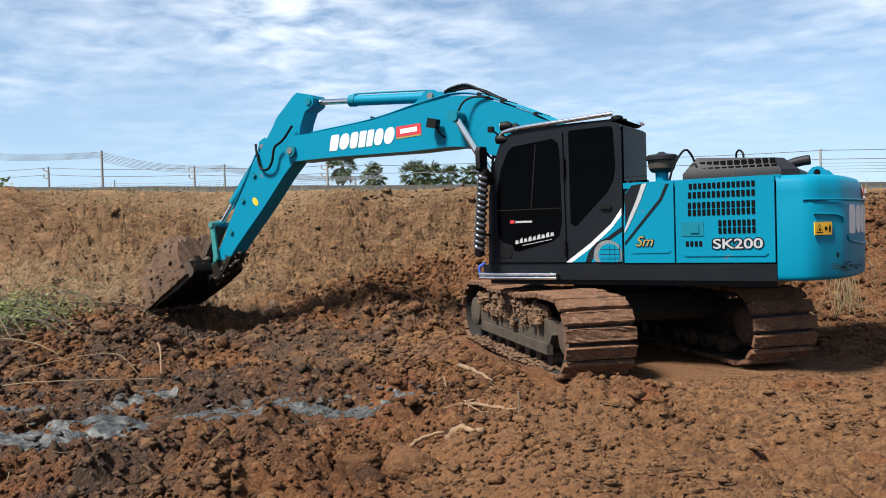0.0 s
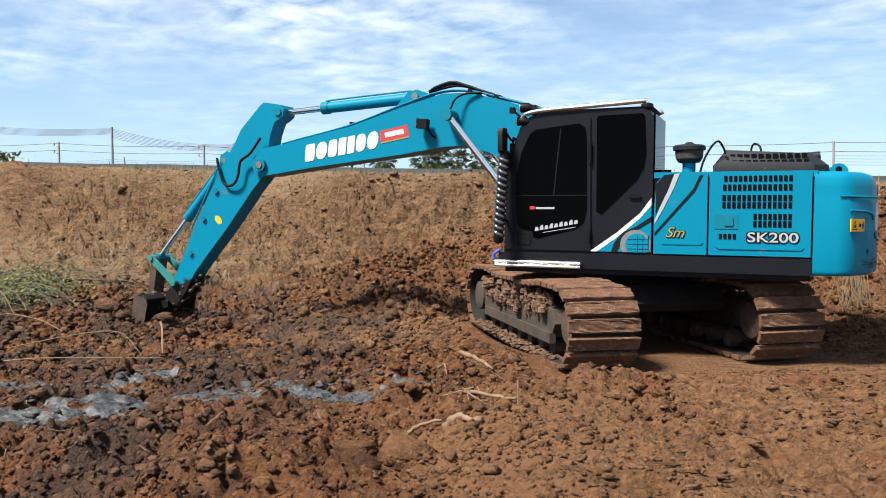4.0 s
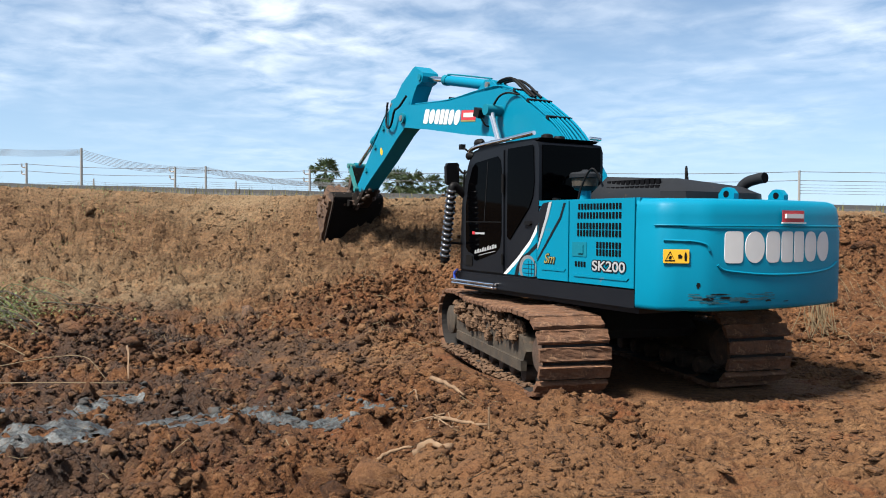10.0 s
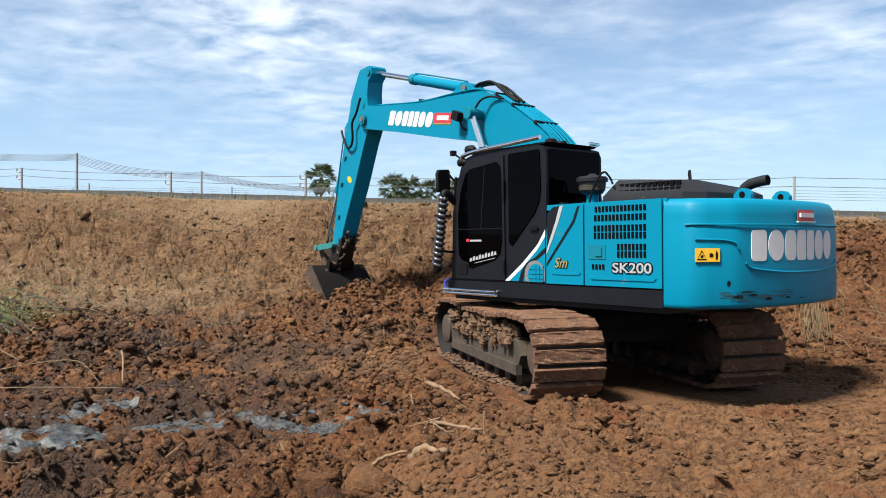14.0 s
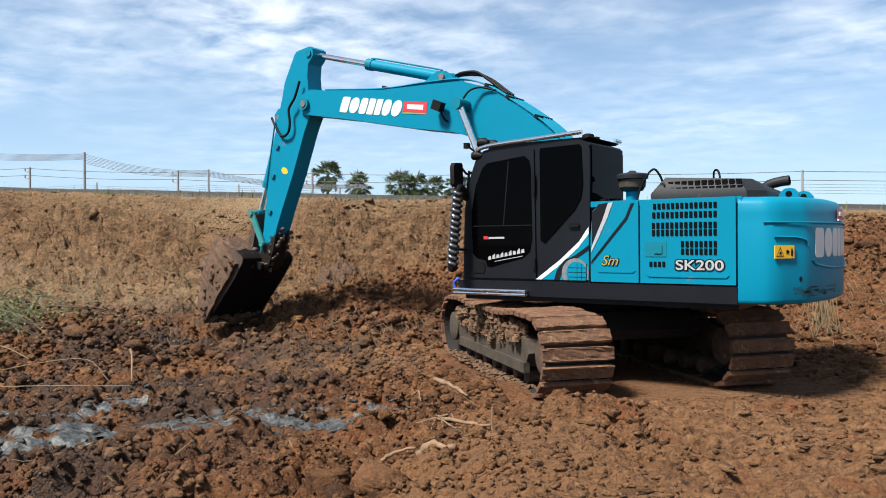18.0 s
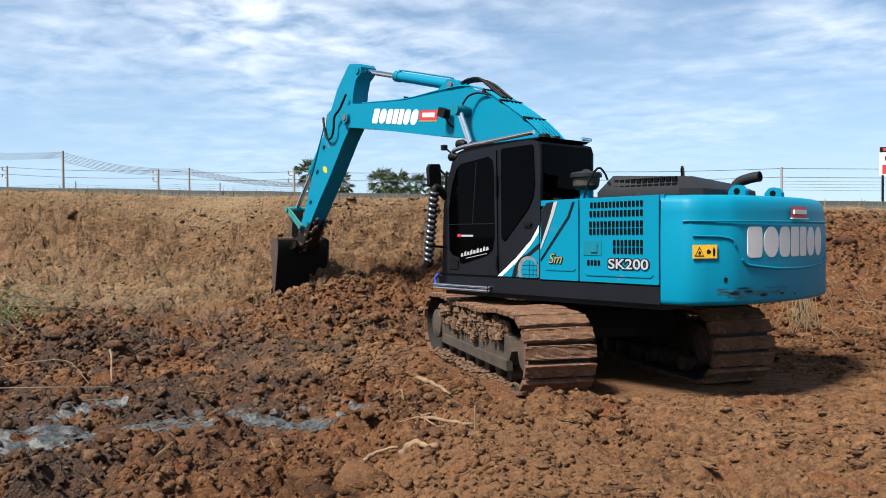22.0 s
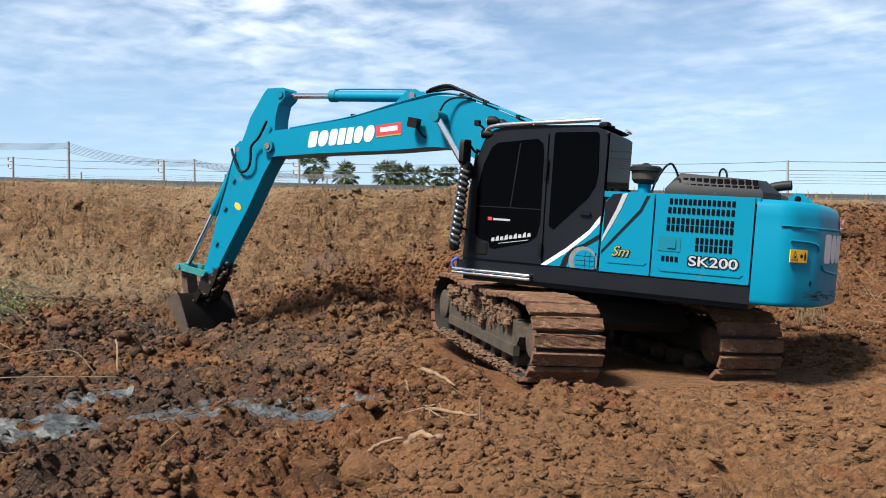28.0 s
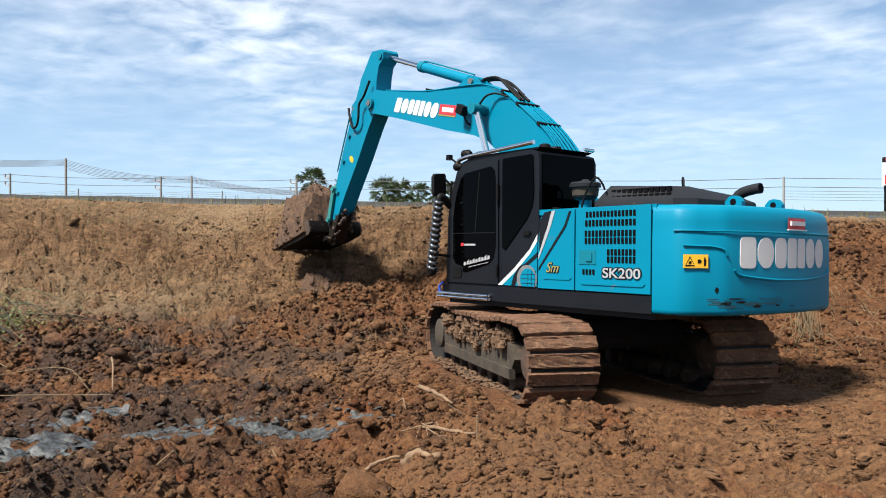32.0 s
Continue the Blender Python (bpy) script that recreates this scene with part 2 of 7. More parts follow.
def soil(name, clod=False):
    """Dug clay: dry tan on the upper bank, redder and darker where it is fresh, grey mud in the wet trough."""
    m = bpy.data.materials.new(name)
    m.use_nodes = True
    nt = m.node_tree
    b = nt.nodes["Principled BSDF"]
    geo = nt.nodes.new("ShaderNodeNewGeometry")

    def noise_of(s, detail=8, r=0.62):
        n = nt.nodes.new("ShaderNodeTexNoise")
        n.inputs["Scale"].default_value, n.inputs["Detail"].default_value, n.inputs["Roughness"].default_value = s, detail, r
        nt.links.new(geo.outputs["Position"], n.inputs["Vector"])
        return n

    def span(src, a, c, lo=0.0, hi=1.0):
        r = nt.nodes.new("ShaderNodeMapRange")
        r.inputs[1].default_value, r.inputs[2].default_value, r.inputs[3].default_value, r.inputs[4].default_value = a, c, lo, hi
        nt.links.new(src, r.inputs[0])
        return r.outputs[0]

    def mixed(fac, one, two):
        x = nt.nodes.new("ShaderNodeMixRGB")
        nt.links.new(fac, x.inputs[0])
        for k, v in ((1, one), (2, two)):
            if isinstance(v, tuple):
                x.inputs[k].default_value = (*v, 1)
            else:
                nt.links.new(v, x.inputs[k])
        return x.outputs[0]

    def op(kind, one, two):
        x = nt.nodes.new("ShaderNodeMath")
        x.operation, x.use_clamp = kind, True
        for k, v in ((0, one), (1, two)):
            if isinstance(v, (int, float)):
                x.inputs[k].default_value = v
            else:
                nt.links.new(v, x.inputs[k])
        return x.outputs[0]
    big, mid, fine = noise_of(0.45), noise_of(2.3), noise_of(19, 10, 0.7)
    fresh = mixed(span(mid.outputs[0], 0.35, 0.68), SOIL_FRESH[0], SOIL_FRESH[1])
    dry = mixed(span(mid.outputs[0], 0.32, 0.66), SOIL_DRY[0], SOIL_DRY[1])
    parts = nt.nodes.new("ShaderNodeSeparateXYZ")
    nt.links.new(geo.outputs["Position"], parts.inputs[0])
    # the dry face lies above a line that climbs towards the machine
    def line(kind, one, two):
        x = nt.nodes.new("ShaderNodeMath")
        x.operation = kind
        nt.links.new(one, x.inputs[0])
        if isinstance(two, (int, float)):
            x.inputs[1].default_value = two
        else:
            nt.links.new(two, x.inputs[1])
        return x.outputs[0]
    climb = line("MULTIPLY", line("MAXIMUM", parts.outputs[0], -8.0), 0.5)
    edge = line("SUBTRACT", parts.outputs[1], climb)
    edge = line("ADD", edge, span(big.outputs[0], 0.3, 0.7, -1.0, 1.0))
    upper = op("MULTIPLY", span(edge, 6.7, 7.7), span(mid.outputs[0], 0.25, 0.45, 0.55, 1.0))
    base = mixed(upper, fresh, dry)
    flat = op("MULTIPLY", span(parts.outputs[0], -0.6, 1.2), span(parts.outputs[1], 1.5, -0.5))
    base = mixed(op("MULTIPLY", flat, span(mid.outputs[0], 0.25, 0.6, 0.35, 0.95)), base, SOIL_TRACK)
    # streaks pressed into the driven ground
    long = nt.nodes.new("ShaderNodeMapping")
    long.inputs["Scale"].default_value = (1.6, 9.0, 2.0)
    long.inputs["Rotation"].default_value = (0, 0, radians(-9))
    nt.links.new(geo.outputs["Position"], long.inputs[0])
    lined = nt.nodes.new("ShaderNodeTexNoise")
    lined.inputs["Scale"].default_value, lined.inputs["Detail"].default_value, lined.inputs["Roughness"].default_value = 1.6, 7, 0.68
    nt.links.new(long.outputs[0], lined.inputs["Vector"])
    base = mixed(op("MULTIPLY", flat, span(lined.outputs[0], 0.52, 0.40, 0.0, 0.6)), base, SOIL_FRESH[1])
    base = mixed(op("MULTIPLY", flat, span(lined.outputs[0], 0.56, 0.66, 0.0, 0.6)), base, SOIL_PALE)
    # darker and paler bands raked across the dry bank
    rake = nt.nodes.new("ShaderNodeMapping")
    rake.inputs["Scale"].default_value = (1.3, 3.5, 6.0)
    rake.inputs["Rotation"].default_value = (0, 0, radians(14))
    nt.links.new(geo.outputs["Position"], rake.inputs[0])
    band = nt.nodes.new("ShaderNodeTexNoise")
    band.inputs["Scale"].default_value, band.inputs["Detail"].default_value, band.inputs["Roughness"].default_value, band.inputs["Distortion"].default_value = 1.5, 6, 0.66, 0.8
    nt.links.new(rake.outputs[0], band.inputs["Vector"])
    base = mixed(op("MULTIPLY", upper, span(band.outputs[0], 0.52, 0.64, 0.0, 0.7)), base, SOIL_FRESH[1])
    base = mixed(op("MULTIPLY", upper, span(band.outputs[0], 0.46, 0.36, 0.0, 0.45)), base, SOIL_PALE)
    # sandy lip of the crest, redder patches in the dug ground
    base = mixed(op("MULTIPLY", span(parts.outputs[1], 6.2, 7.0), span(mid.outputs[0], 0.35, 0.6, 0.3, 0.9)), base, SOIL_SAND)
    pale = op("MULTIPLY", span(parts.outputs[0], -7.2, -8.6), op("MULTIPLY", span(parts.outputs[1], 2.6, 3.4), span(parts.outputs[1], 5.8, 4.8)))
    base = mixed(op("MULTIPLY", pale, span(mid.outputs[0], 0.40, 0.58, 0.1, 0.75)), base, SOIL_SAND)
    ruddy = op("MULTIPLY", span(noise_of(1.1, 5).outputs[0], 0.55, 0.68), span(upper, 1.0, 0.3))
    base = mixed(op("MULTIPLY", ruddy, 0.8), base, SOIL_RED)
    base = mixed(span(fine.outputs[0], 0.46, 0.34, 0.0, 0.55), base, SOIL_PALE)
    # fine orange soil of the apron, darker wet clay round the pit
    def patch(cx, cy, rx, ry):
        dx = line("MULTIPLY", line("SUBTRACT", parts.outputs[0], cx), 1 / rx)
        dy = line("MULTIPLY", line("SUBTRACT", parts.outputs[1], cy), 1 / ry)
        far = line("ADD", line("MULTIPLY", dx, dx), line("MULTIPLY", dy, dy))
        return span(line("ADD", far, span(mid.outputs[0], 0.3, 0.7, -0.5, 0.5)), 1.1, 0.5)
    base = mixed(op("MULTIPLY", patch(-4.0, 0.2, 1.7, 1.1), 0.65), base, SOIL_TRACK)
    base = mixed(op("MULTIPLY", patch(-0.5, -5.2, 0.9, 1.9), 0.55), base, SOIL_TRACK)
    base = mixed(op("MULTIPLY", patch(-6.9, 1.5, 1.6, 1.0), 0.55), base, SOIL_DAMP)
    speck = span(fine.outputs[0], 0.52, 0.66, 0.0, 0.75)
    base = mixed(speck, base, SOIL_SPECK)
    damp = op("MULTIPLY", span(noise_of(0.9).outputs[0], 0.42, 0.54), span(parts.outputs[2], 0.6, 0.0))
    damp = op("MULTIPLY", damp, span(parts.outputs[0], -2.2, -3.8))
    base = mixed(op("MULTIPLY", damp, 0.7), base, SOIL_DAMP)
    if clod:
        tone = span(geo.outputs["Random Per Island"], 0, 1, 0.0, 1.0)
        base = mixed(op("MULTIPLY", span(tone, 0.50, 1.0), 0.45), base, SOIL_PALE)
        base = mixed(op("MULTIPLY", span(tone, 0.40, 0.0), 0.35), base, SOIL_SPECK)
    nt.links.new(base, b.inputs["Base Color"])
    rough = span(damp, 0, 1, 0.95, 0.55)
    nt.links.new(rough, b.inputs["Roughness"])
    b.inputs["Specular IOR Level"].default_value = 0.25
    bp = nt.nodes.new("ShaderNodeBump")
    bp.inputs["Strength"].default_value, bp.inputs["Distance"].default_value = 1.0, 0.08
    grain = noise_of(15, 12, 0.72)
    crumb = nt.nodes.new("ShaderNodeTexVoronoi")
    crumb.inputs["Scale"].default_value, crumb.inputs["Detail"].default_value, crumb.inputs["Roughness"].default_value = 17.0, 2.0, 0.6
    warp = nt.nodes.new("ShaderNodeMixRGB")
    warp.inputs[0].default_value = 0.12
    nt.links.new(geo.outputs["Position"], warp.inputs[1])
    nt.links.new(noise_of(6, 3).outputs["Color"], warp.inputs[2])
    nt.links.new(warp.outputs[0], crumb.inputs["Vector"])
    relief = line("SUBTRACT", grain.outputs[0], line("MULTIPLY", crumb.outputs["Distance"], 0.28))
    nt.links.new(relief, bp.inputs["Height"])
    nt.links.new(bp.outputs[0], b.inputs["Normal"])
    return m


SOIL_FRESH = ((0.158, 0.0675, 0.0260), (0.0630, 0.0260, 0.0102))
SOIL_DRY = ((0.175, 0.105, 0.0550), (0.086, 0.0468, 0.0221))
SOIL_TRACK = (0.188, 0.097, 0.0445)
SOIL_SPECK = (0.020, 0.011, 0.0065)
SOIL_DAMP = (0.020, 0.015, 0.012)
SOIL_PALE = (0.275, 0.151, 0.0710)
SOIL_SAND = (0.212, 0.148, 0.0850)
SOIL_RED = (0.151, 0.0502, 0.0174)
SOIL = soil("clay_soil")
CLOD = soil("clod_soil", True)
MUD_DARK = material("dark_grey_mud", (0.0225, 0.0195, 0.0165), 0.75, 0, (0.0525, 0.051, 0.04725), 5.0, 0.9, 1.0, 22, (0.045, 0.02625, 0.015), 0.4)
MUD = material("wet_grey_mud", (0.0938, 0.109, 0.111), 0.42, 0, (0.012, 0.012, 0.0112), 17.0, 0.95, 0.7, 34, (0.018, 0.0142, 0.012), 0.72, 0.0, 0.15)
HEAP = material("dug_clay_heap", (0.100, 0.052, 0.026), 0.95, 0, (0.040, 0.021, 0.012), 9, 0.9, 1.0, 14, (0.018, 0.013, 0.010), 0.45)
WOOD = material("dry_root_wood", (0.207, 0.131, 0.0725), 0.85, 0, (0.104, 0.0587, 0.0311), 12, 0.9, 0.5, 60)
STALK = material("dry_stalk", (0.166, 0.116, 0.0607), 0.85, 0, (0.11, 0.0832, 0.0442), 9, 0.9)
GREEN_STEM = material("green_stem", (0.075, 0.090, 0.030), 0.7, 0, (0.045, 0.045, 0.020), 6, 0.9)
LEAF = material("green_leaf", (0.075, 0.1275, 0.01875), 0.6, 0, (0.1275, 0.15, 0.0375), 7, 0.9)
PALM_LEAF = material("palm_leaf", (0.028, 0.052, 0.014), 0.5, 0, (0.060, 0.085, 0.030), 1.5, 0.9)
BARK = material("palm_bark", (0.05625, 0.0465, 0.0375), 0.9, 0, (0.03375, 0.0285, 0.0225), 3, 0.9)
CONCRETE = material("weathered_concrete", (0.225, 0.225, 0.2175), 0.85, 0, (0.165, 0.165, 0.1575), 2, 0.8)
ASPHALT = material("asphalt", (0.0375, 0.039, 0.04125), 0.9, 0, (0.05625, 0.054, 0.051), 2, 0.8, 0.3, 30)
WIRE = material("grey_wire", (0.12, 0.1275, 0.135), 0.6)


def muddy_paint(name):
    """Teal paint caked with dark mud towards the far end and the underside."""
    m = TEAL.copy()
    m.name = name
    nt = m.node_tree
    b = nt.nodes["Principled BSDF"]
    paint = b.inputs["Base Color"].links[0].from_socket
    coord = nt.nodes.new("ShaderNodeTexCoord")
    parts = nt.nodes.new("ShaderNodeSeparateXYZ")
    nt.links.new(coord.outputs["Object"], parts.inputs[0])
    n = nt.nodes.new("ShaderNodeTexNoise")
    n.inputs["Scale"].default_value, n.inputs["Detail"].default_value, n.inputs["Roughness"].default_value = 5.0, 8, 0.7
    nt.links.new(coord.outputs["Object"], n.inputs["Vector"])

    def op(kind, one, two):
        x = nt.nodes.new("ShaderNodeMath")
        x.operation = kind
        for k, v in ((0, one), (1, two)):
            if isinstance(v, (int, float)):
                x.inputs[k].default_value = v
            else:
                nt.links.new(v, x.inputs[k])
        return x.outputs[0]
    reach = op("SUBTRACT", parts.outputs[0], op("MULTIPLY", parts.outputs[2], 2.2))
    reach = op("ADD", reach, op("MULTIPLY", n.outputs[0], 1.1))
    edge = nt.nodes.new("ShaderNodeMapRange")
    edge.inputs[1].default_value, edge.inputs[2].default_value = 3.45, 3.60
    nt.links.new(reach, edge.inputs[0])
    mix = nt.nodes.new("ShaderNodeMixRGB")
    mix.inputs[2].default_value = (0.014, 0.011, 0.009, 1)
    nt.links.new(edge.outputs[0], mix.inputs[0])
    nt.links.new(paint, mix.inputs[1])
    nt.links.new(mix.outputs[0], b.inputs["Base Color"])
    return m


STICK_PAINT = muddy_paint("muddy_teal_paint")


# ---------------------------------------------------------------- mesh helpers
def mesh_of(name, verts, faces, mat, smooth=False):
    me = bpy.data.meshes.new(name)
    me.from_pydata([tuple(v) for v in verts], [], faces)
    me.materials.append(mat)
    if smooth:
        me.shade_smooth()
    me.update()
    return me


def part(name, me, parent, label="", smooth_angle=None):
    """One mesh object under a thing or a part, in its parent's space."""
    if isinstance(me, tuple):
        me = mesh_of(name, *me)
    ob = new(name, me)
    ob.parent = parent
    if label:
        ob["label"] = label
    return ob


def finish(bm, name, mat, bevel=0.0, segments=2, angle=28, smooth=True):
    if bevel > 0:
        edges = [e for e in bm.edges if len(e.link_faces) == 2 and e.calc_face_angle(0) > radians(angle)]
        bmesh.ops.bevel(bm, geom=edges, offset=bevel, segments=segments, profile=0.6, affect="EDGES", clamp_overlap=True)
    bmesh.ops.recalc_face_normals(bm, faces=bm.faces[:])
    me = bpy.data.meshes.new(name)
    bm.to_mesh(me)
    bm.free()
    me.materials.append(mat)
    if smooth:
        me.shade_smooth()
        me.set_sharp_from_angle(angle=radians(35))
    return me


def prism(name, outline, y0, y1, mat, bevel=0.01, plane="xz", segments=2, angle=28):
    """A solid: an outline in one plane, drawn out along the third axis."""
    bm = bmesh.new()

    def at(p, d):
        return {"xz": (p[0], d, p[1]), "xy": (p[0], p[1], d), "yz": (d, p[0], p[1])}[plane]
    a = [bm.verts.new(at(p, y0)) for p in outline]
    b = [bm.verts.new(at(p, y1)) for p in outline]
    n = len(outline)
    bm.faces.new(a)
    bm.faces.new(b[::-1])
    for i in range(n):
        bm.faces.new((a[i], b[i], b[(i + 1) % n], a[(i + 1) % n]))
    return finish(bm, name, mat, bevel, segments, angle)


def box(name, x, y, z, mat, bevel=0.008):
    return prism(name, [(x[0], z[0]), (x[1], z[0]), (x[1], z[1]), (x[0], z[1])], y[0], y[1], mat, bevel)


def add_tube(verts, faces, path, radius, sides=8, caps=True):
    """A round bar along a path; radius is one number or one for each point."""
    path = [Vector(p) for p in path]
    rad = radius if isinstance(radius, (list, tuple)) else [radius] * len(path)
    base = len(verts)
    side = None
    for i, p in enumerate(path):
        way = (path[min(i + 1, len(path) - 1)] - path[max(i - 1, 0)]).normalized()
        if side is None:
            side = way.cross(Vector((0.13, 0.2, 1))).normalized()
        side = (side - way * side.dot(way)).normalized()
        up = way.cross(side)
        for k in range(sides):
            a = 2 * math.pi * k / sides
            verts.append(p + (side * math.cos(a) + up * math.sin(a)) * rad[i])
    for i in range(len(path) - 1):
        for k in range(sides):
            a, b = base + i * sides + k, base + i * sides + (k + 1) % sides
            faces.append((a, b, b + sides, a + sides))
    if caps:
        faces.append(tuple(range(base, base + sides))[::-1])
        faces.append(tuple(range(base + (len(path) - 1) * sides, base + len(path) * sides)))


def tube(name, paths, radius, mat, sides=8):
    v, f = [], []
    for p in paths:
        add_tube(v, f, p, radius, sides)
    me = mesh_of(name, v, f, mat, True)
    me.set_sharp_from_angle(angle=radians(50))
    return me


def bent(points, steps=8):
    """A smooth path through the points."""
    pts = [Vector(p) for p in points]
    pts = [pts[0] * 2 - pts[1]] + pts + [pts[-1] * 2 - pts[-2]]
    out = []
    for i in range(1, len(pts) - 2):
        p0, p1, p2, p3 = pts[i - 1:i + 3]
        for k in range(steps):
            t = k / steps
            out.append(0.5 * ((2 * p1) + (p2 - p0) * t + (2 * p0 - 5 * p1 + 4 * p2 - p3) * t * t + (3 * p1 - p0 - 3 * p2 + p3) * t ** 3))
    out.append(pts[-2])
    return out


# ---------------------------------------------------------------- ground
def lattice(ix, iy, seed):
    n = (ix.astype(np.int64) * 374761393 + iy.astype(np.int64) * 668265263 + seed * 2147483647) & 0xFFFFFFFF
    n = ((n ^ (n >> 13)) * 1274126177) & 0xFFFFFFFF
    return ((n ^ (n >> 16)) & 0xFFFF) / 65535.0


def value_noise(x, y, seed=0):
    x0, y0 = np.floor(x), np.floor(y)
    u, v = x - x0, y - y0
    u, v = u * u * (3 - 2 * u), v * v * (3 - 2 * v)
    a, b = lattice(x0, y0, seed), lattice(x0 + 1, y0, seed)
    c, d = lattice(x0, y0 + 1, seed), lattice(x0 + 1, y0 + 1, seed)
    return (a + (b - a) * u) * (1 - v) + (c + (d - c) * u) * v


def fbm(x, y, octaves, seed=0, gain=0.5):
    s, amp, total = 0, 1.0, 0
    for k in range(octaves):
        c, q = math.cos(0.6 + k), math.sin(0.6 + k)
        s = s + amp * (value_noise((x * c - y * q) * 2 ** k, (x * q + y * c) * 2 ** k, seed + k) - 0.5)
        total += amp
        amp *= gain
    return s / total


def ridged(x, y, octaves, seed, gain=0.55):
    """Sharp crests between rounded hollows, 0 to 1."""
    s, amp, total = 0, 1.0, 0
    for k in range(octaves):
        c, q = math.cos(0.4 + k), math.sin(0.4 + k)
        s = s + amp * (1 - np.abs(2 * value_noise((x * c - y * q) * 2 ** k, (x * q + y * c) * 2 ** k, seed + k) - 1))
        total += amp
        amp *= gain
    return s / total


def lumps(x, y, size, seed):
    """Rounded clods: the nearest of scattered centres, in cells of the given size."""
    gx, gy = np.floor(x / size), np.floor(y / size)
    best = np.full(np.shape(x), 9.0)
    for i in (-1, 0, 1):
        for j in (-1, 0, 1):
            cx = (gx + i + lattice(gx + i, gy + j, seed)) * size
            cy = (gy + j + lattice(gx + i, gy + j, seed + 7)) * size
            r = size * (0.35 + 0.5 * lattice(gx + i, gy + j, seed + 13))
            best = np.minimum(best, np.hypot(x - cx, y - cy) / r)
    return np.sqrt(np.clip(1 - best ** 2, 0, 1))


def smooth(a, b, v):
    t = np.clip((v - a) / (b - a), 0, 1)
    return t * t * (3 - 2 * t)


TRACK_WAY, TRACK_SIDE = np.array((-0.482, 0.876)), np.array((0.876, 0.482))


def hollow(x, y, cx, cy, rx, ry, depth, turn=0.0):
    c, s = math.cos(turn), math.sin(turn)
    u, v = (x - cx) * c + (y - cy) * s, -(x - cx) * s + (y - cy) * c
    return depth * np.exp(-(u / rx) ** 2 - (v / ry) ** 2)


MUD_LINES = (([(-6.9, -4.1), (-5.9, -3.68), (-5.6, -3.5), (-5.5, -3.0), (-5.35, -2.7)], 0.18), ([(-5.9, -5.0), (-4.92, -4.75), (-4.80, -4.19), (-4.3, -3.74), (-3.8, -3.56), (-3.3, -3.43), (-2.86, -3.34), (-2.4, -3.36), (-2.1, -3.2)], 0.19), ([(-5.3, -4.5), (-4.9, -4.0), (-4.3, -3.3), (-3.7, -3.0), (-3.0, -2.75)], 0.15))


def mud_depth(x, y):
    """Distance from the wet streaks, in their half-widths."""
    depth = np.full(np.shape(x), 9.0)
    for pts, w in MUD_LINES:
        for (ax, ay), (bx, by) in zip(pts, pts[1:]):
            t = np.clip(((x - ax) * (bx - ax) + (y - ay) * (by - ay)) / ((bx - ax) ** 2 + (by - ay) ** 2), 0, 1)
            depth = np.minimum(depth, np.hypot(x - ax - t * (bx - ax), y - ay - t * (by - ay)) / w)
    return depth


def dry_face(x, y):
    """The dry upper bank: above a line that climbs towards the machine."""
    return smooth(-0.5, 0.7, y - 2.9 - 0.5 * np.maximum(x + 8, 0) + 1.2 * fbm(x * 0.6, y * 0.6, 3, 151))


def land(x, y):
    """The broad shape: pit floor, bank, plateau beyond the crest."""
    crest = np.clip(2.44 - 0.034 * x, 1.7, 3.4)
    top = 6.8 + 0.25 * np.sin(x * 0.5) + 0.15 * np.sin(x * 1.3 + 1)
    west = smooth(-1.5, -4.0, x)
    foot = np.clip(2.2 + 0.2 * x, 1.6, 3.4) * (1 - west) + 3.2 * west
    u = np.clip((y - foot) / (top - foot), 0, 1)
    # cut back steeply under the crest where the bucket works, plainer to the east
    z = crest * (u ** 2.05 * west + (u - 0.06 * np.sin(2 * math.pi * u)) * (1 - west))
    z = z + 0.10 * west * smooth(1.0, 3.2, y) * smooth(6.0, 4.0, y)
    z = z - 0.22 * smooth(1.0, -3.5, x) * smooth(3.0, -1.0, y) * smooth(-13, -8, y)
    z = z + hollow(x, y, -0.9, -3.6, 1.0, 1.5, 0.16)
    z = z + hollow(x, y, -0.3, -5.6, 0.8, 1.6, 0.10)
    z = z + hollow(x, y, -8.6, 0.5, 1.6, 0.7, 0.25, 0.25)
    z = z - hollow(x, y, -7.0, 2.2, 1.7, 1.0, 0.40, 0.2)
    z = z + hollow(x, y, -5.6, 0.9, 0.9, 0.6, 0.25, 0.2)
    z = z + hollow(x, y, -4.85, 3.8, 1.6, 1.0, 0.52, 0.3)
    z = z + hollow(x, y, -11.0, 1.8, 2.6, 1.6, 0.30)
    z = z + hollow(x, y, -3.8, 1.6, 1.6, 1.0, 0.22)
    z = z + hollow(x, y, 5.5, 2.2, 2.5, 1.2, 0.25)
    # the far field falls a little behind the crest
    z = z - 0.25 * smooth(20, 60, y)
    return z


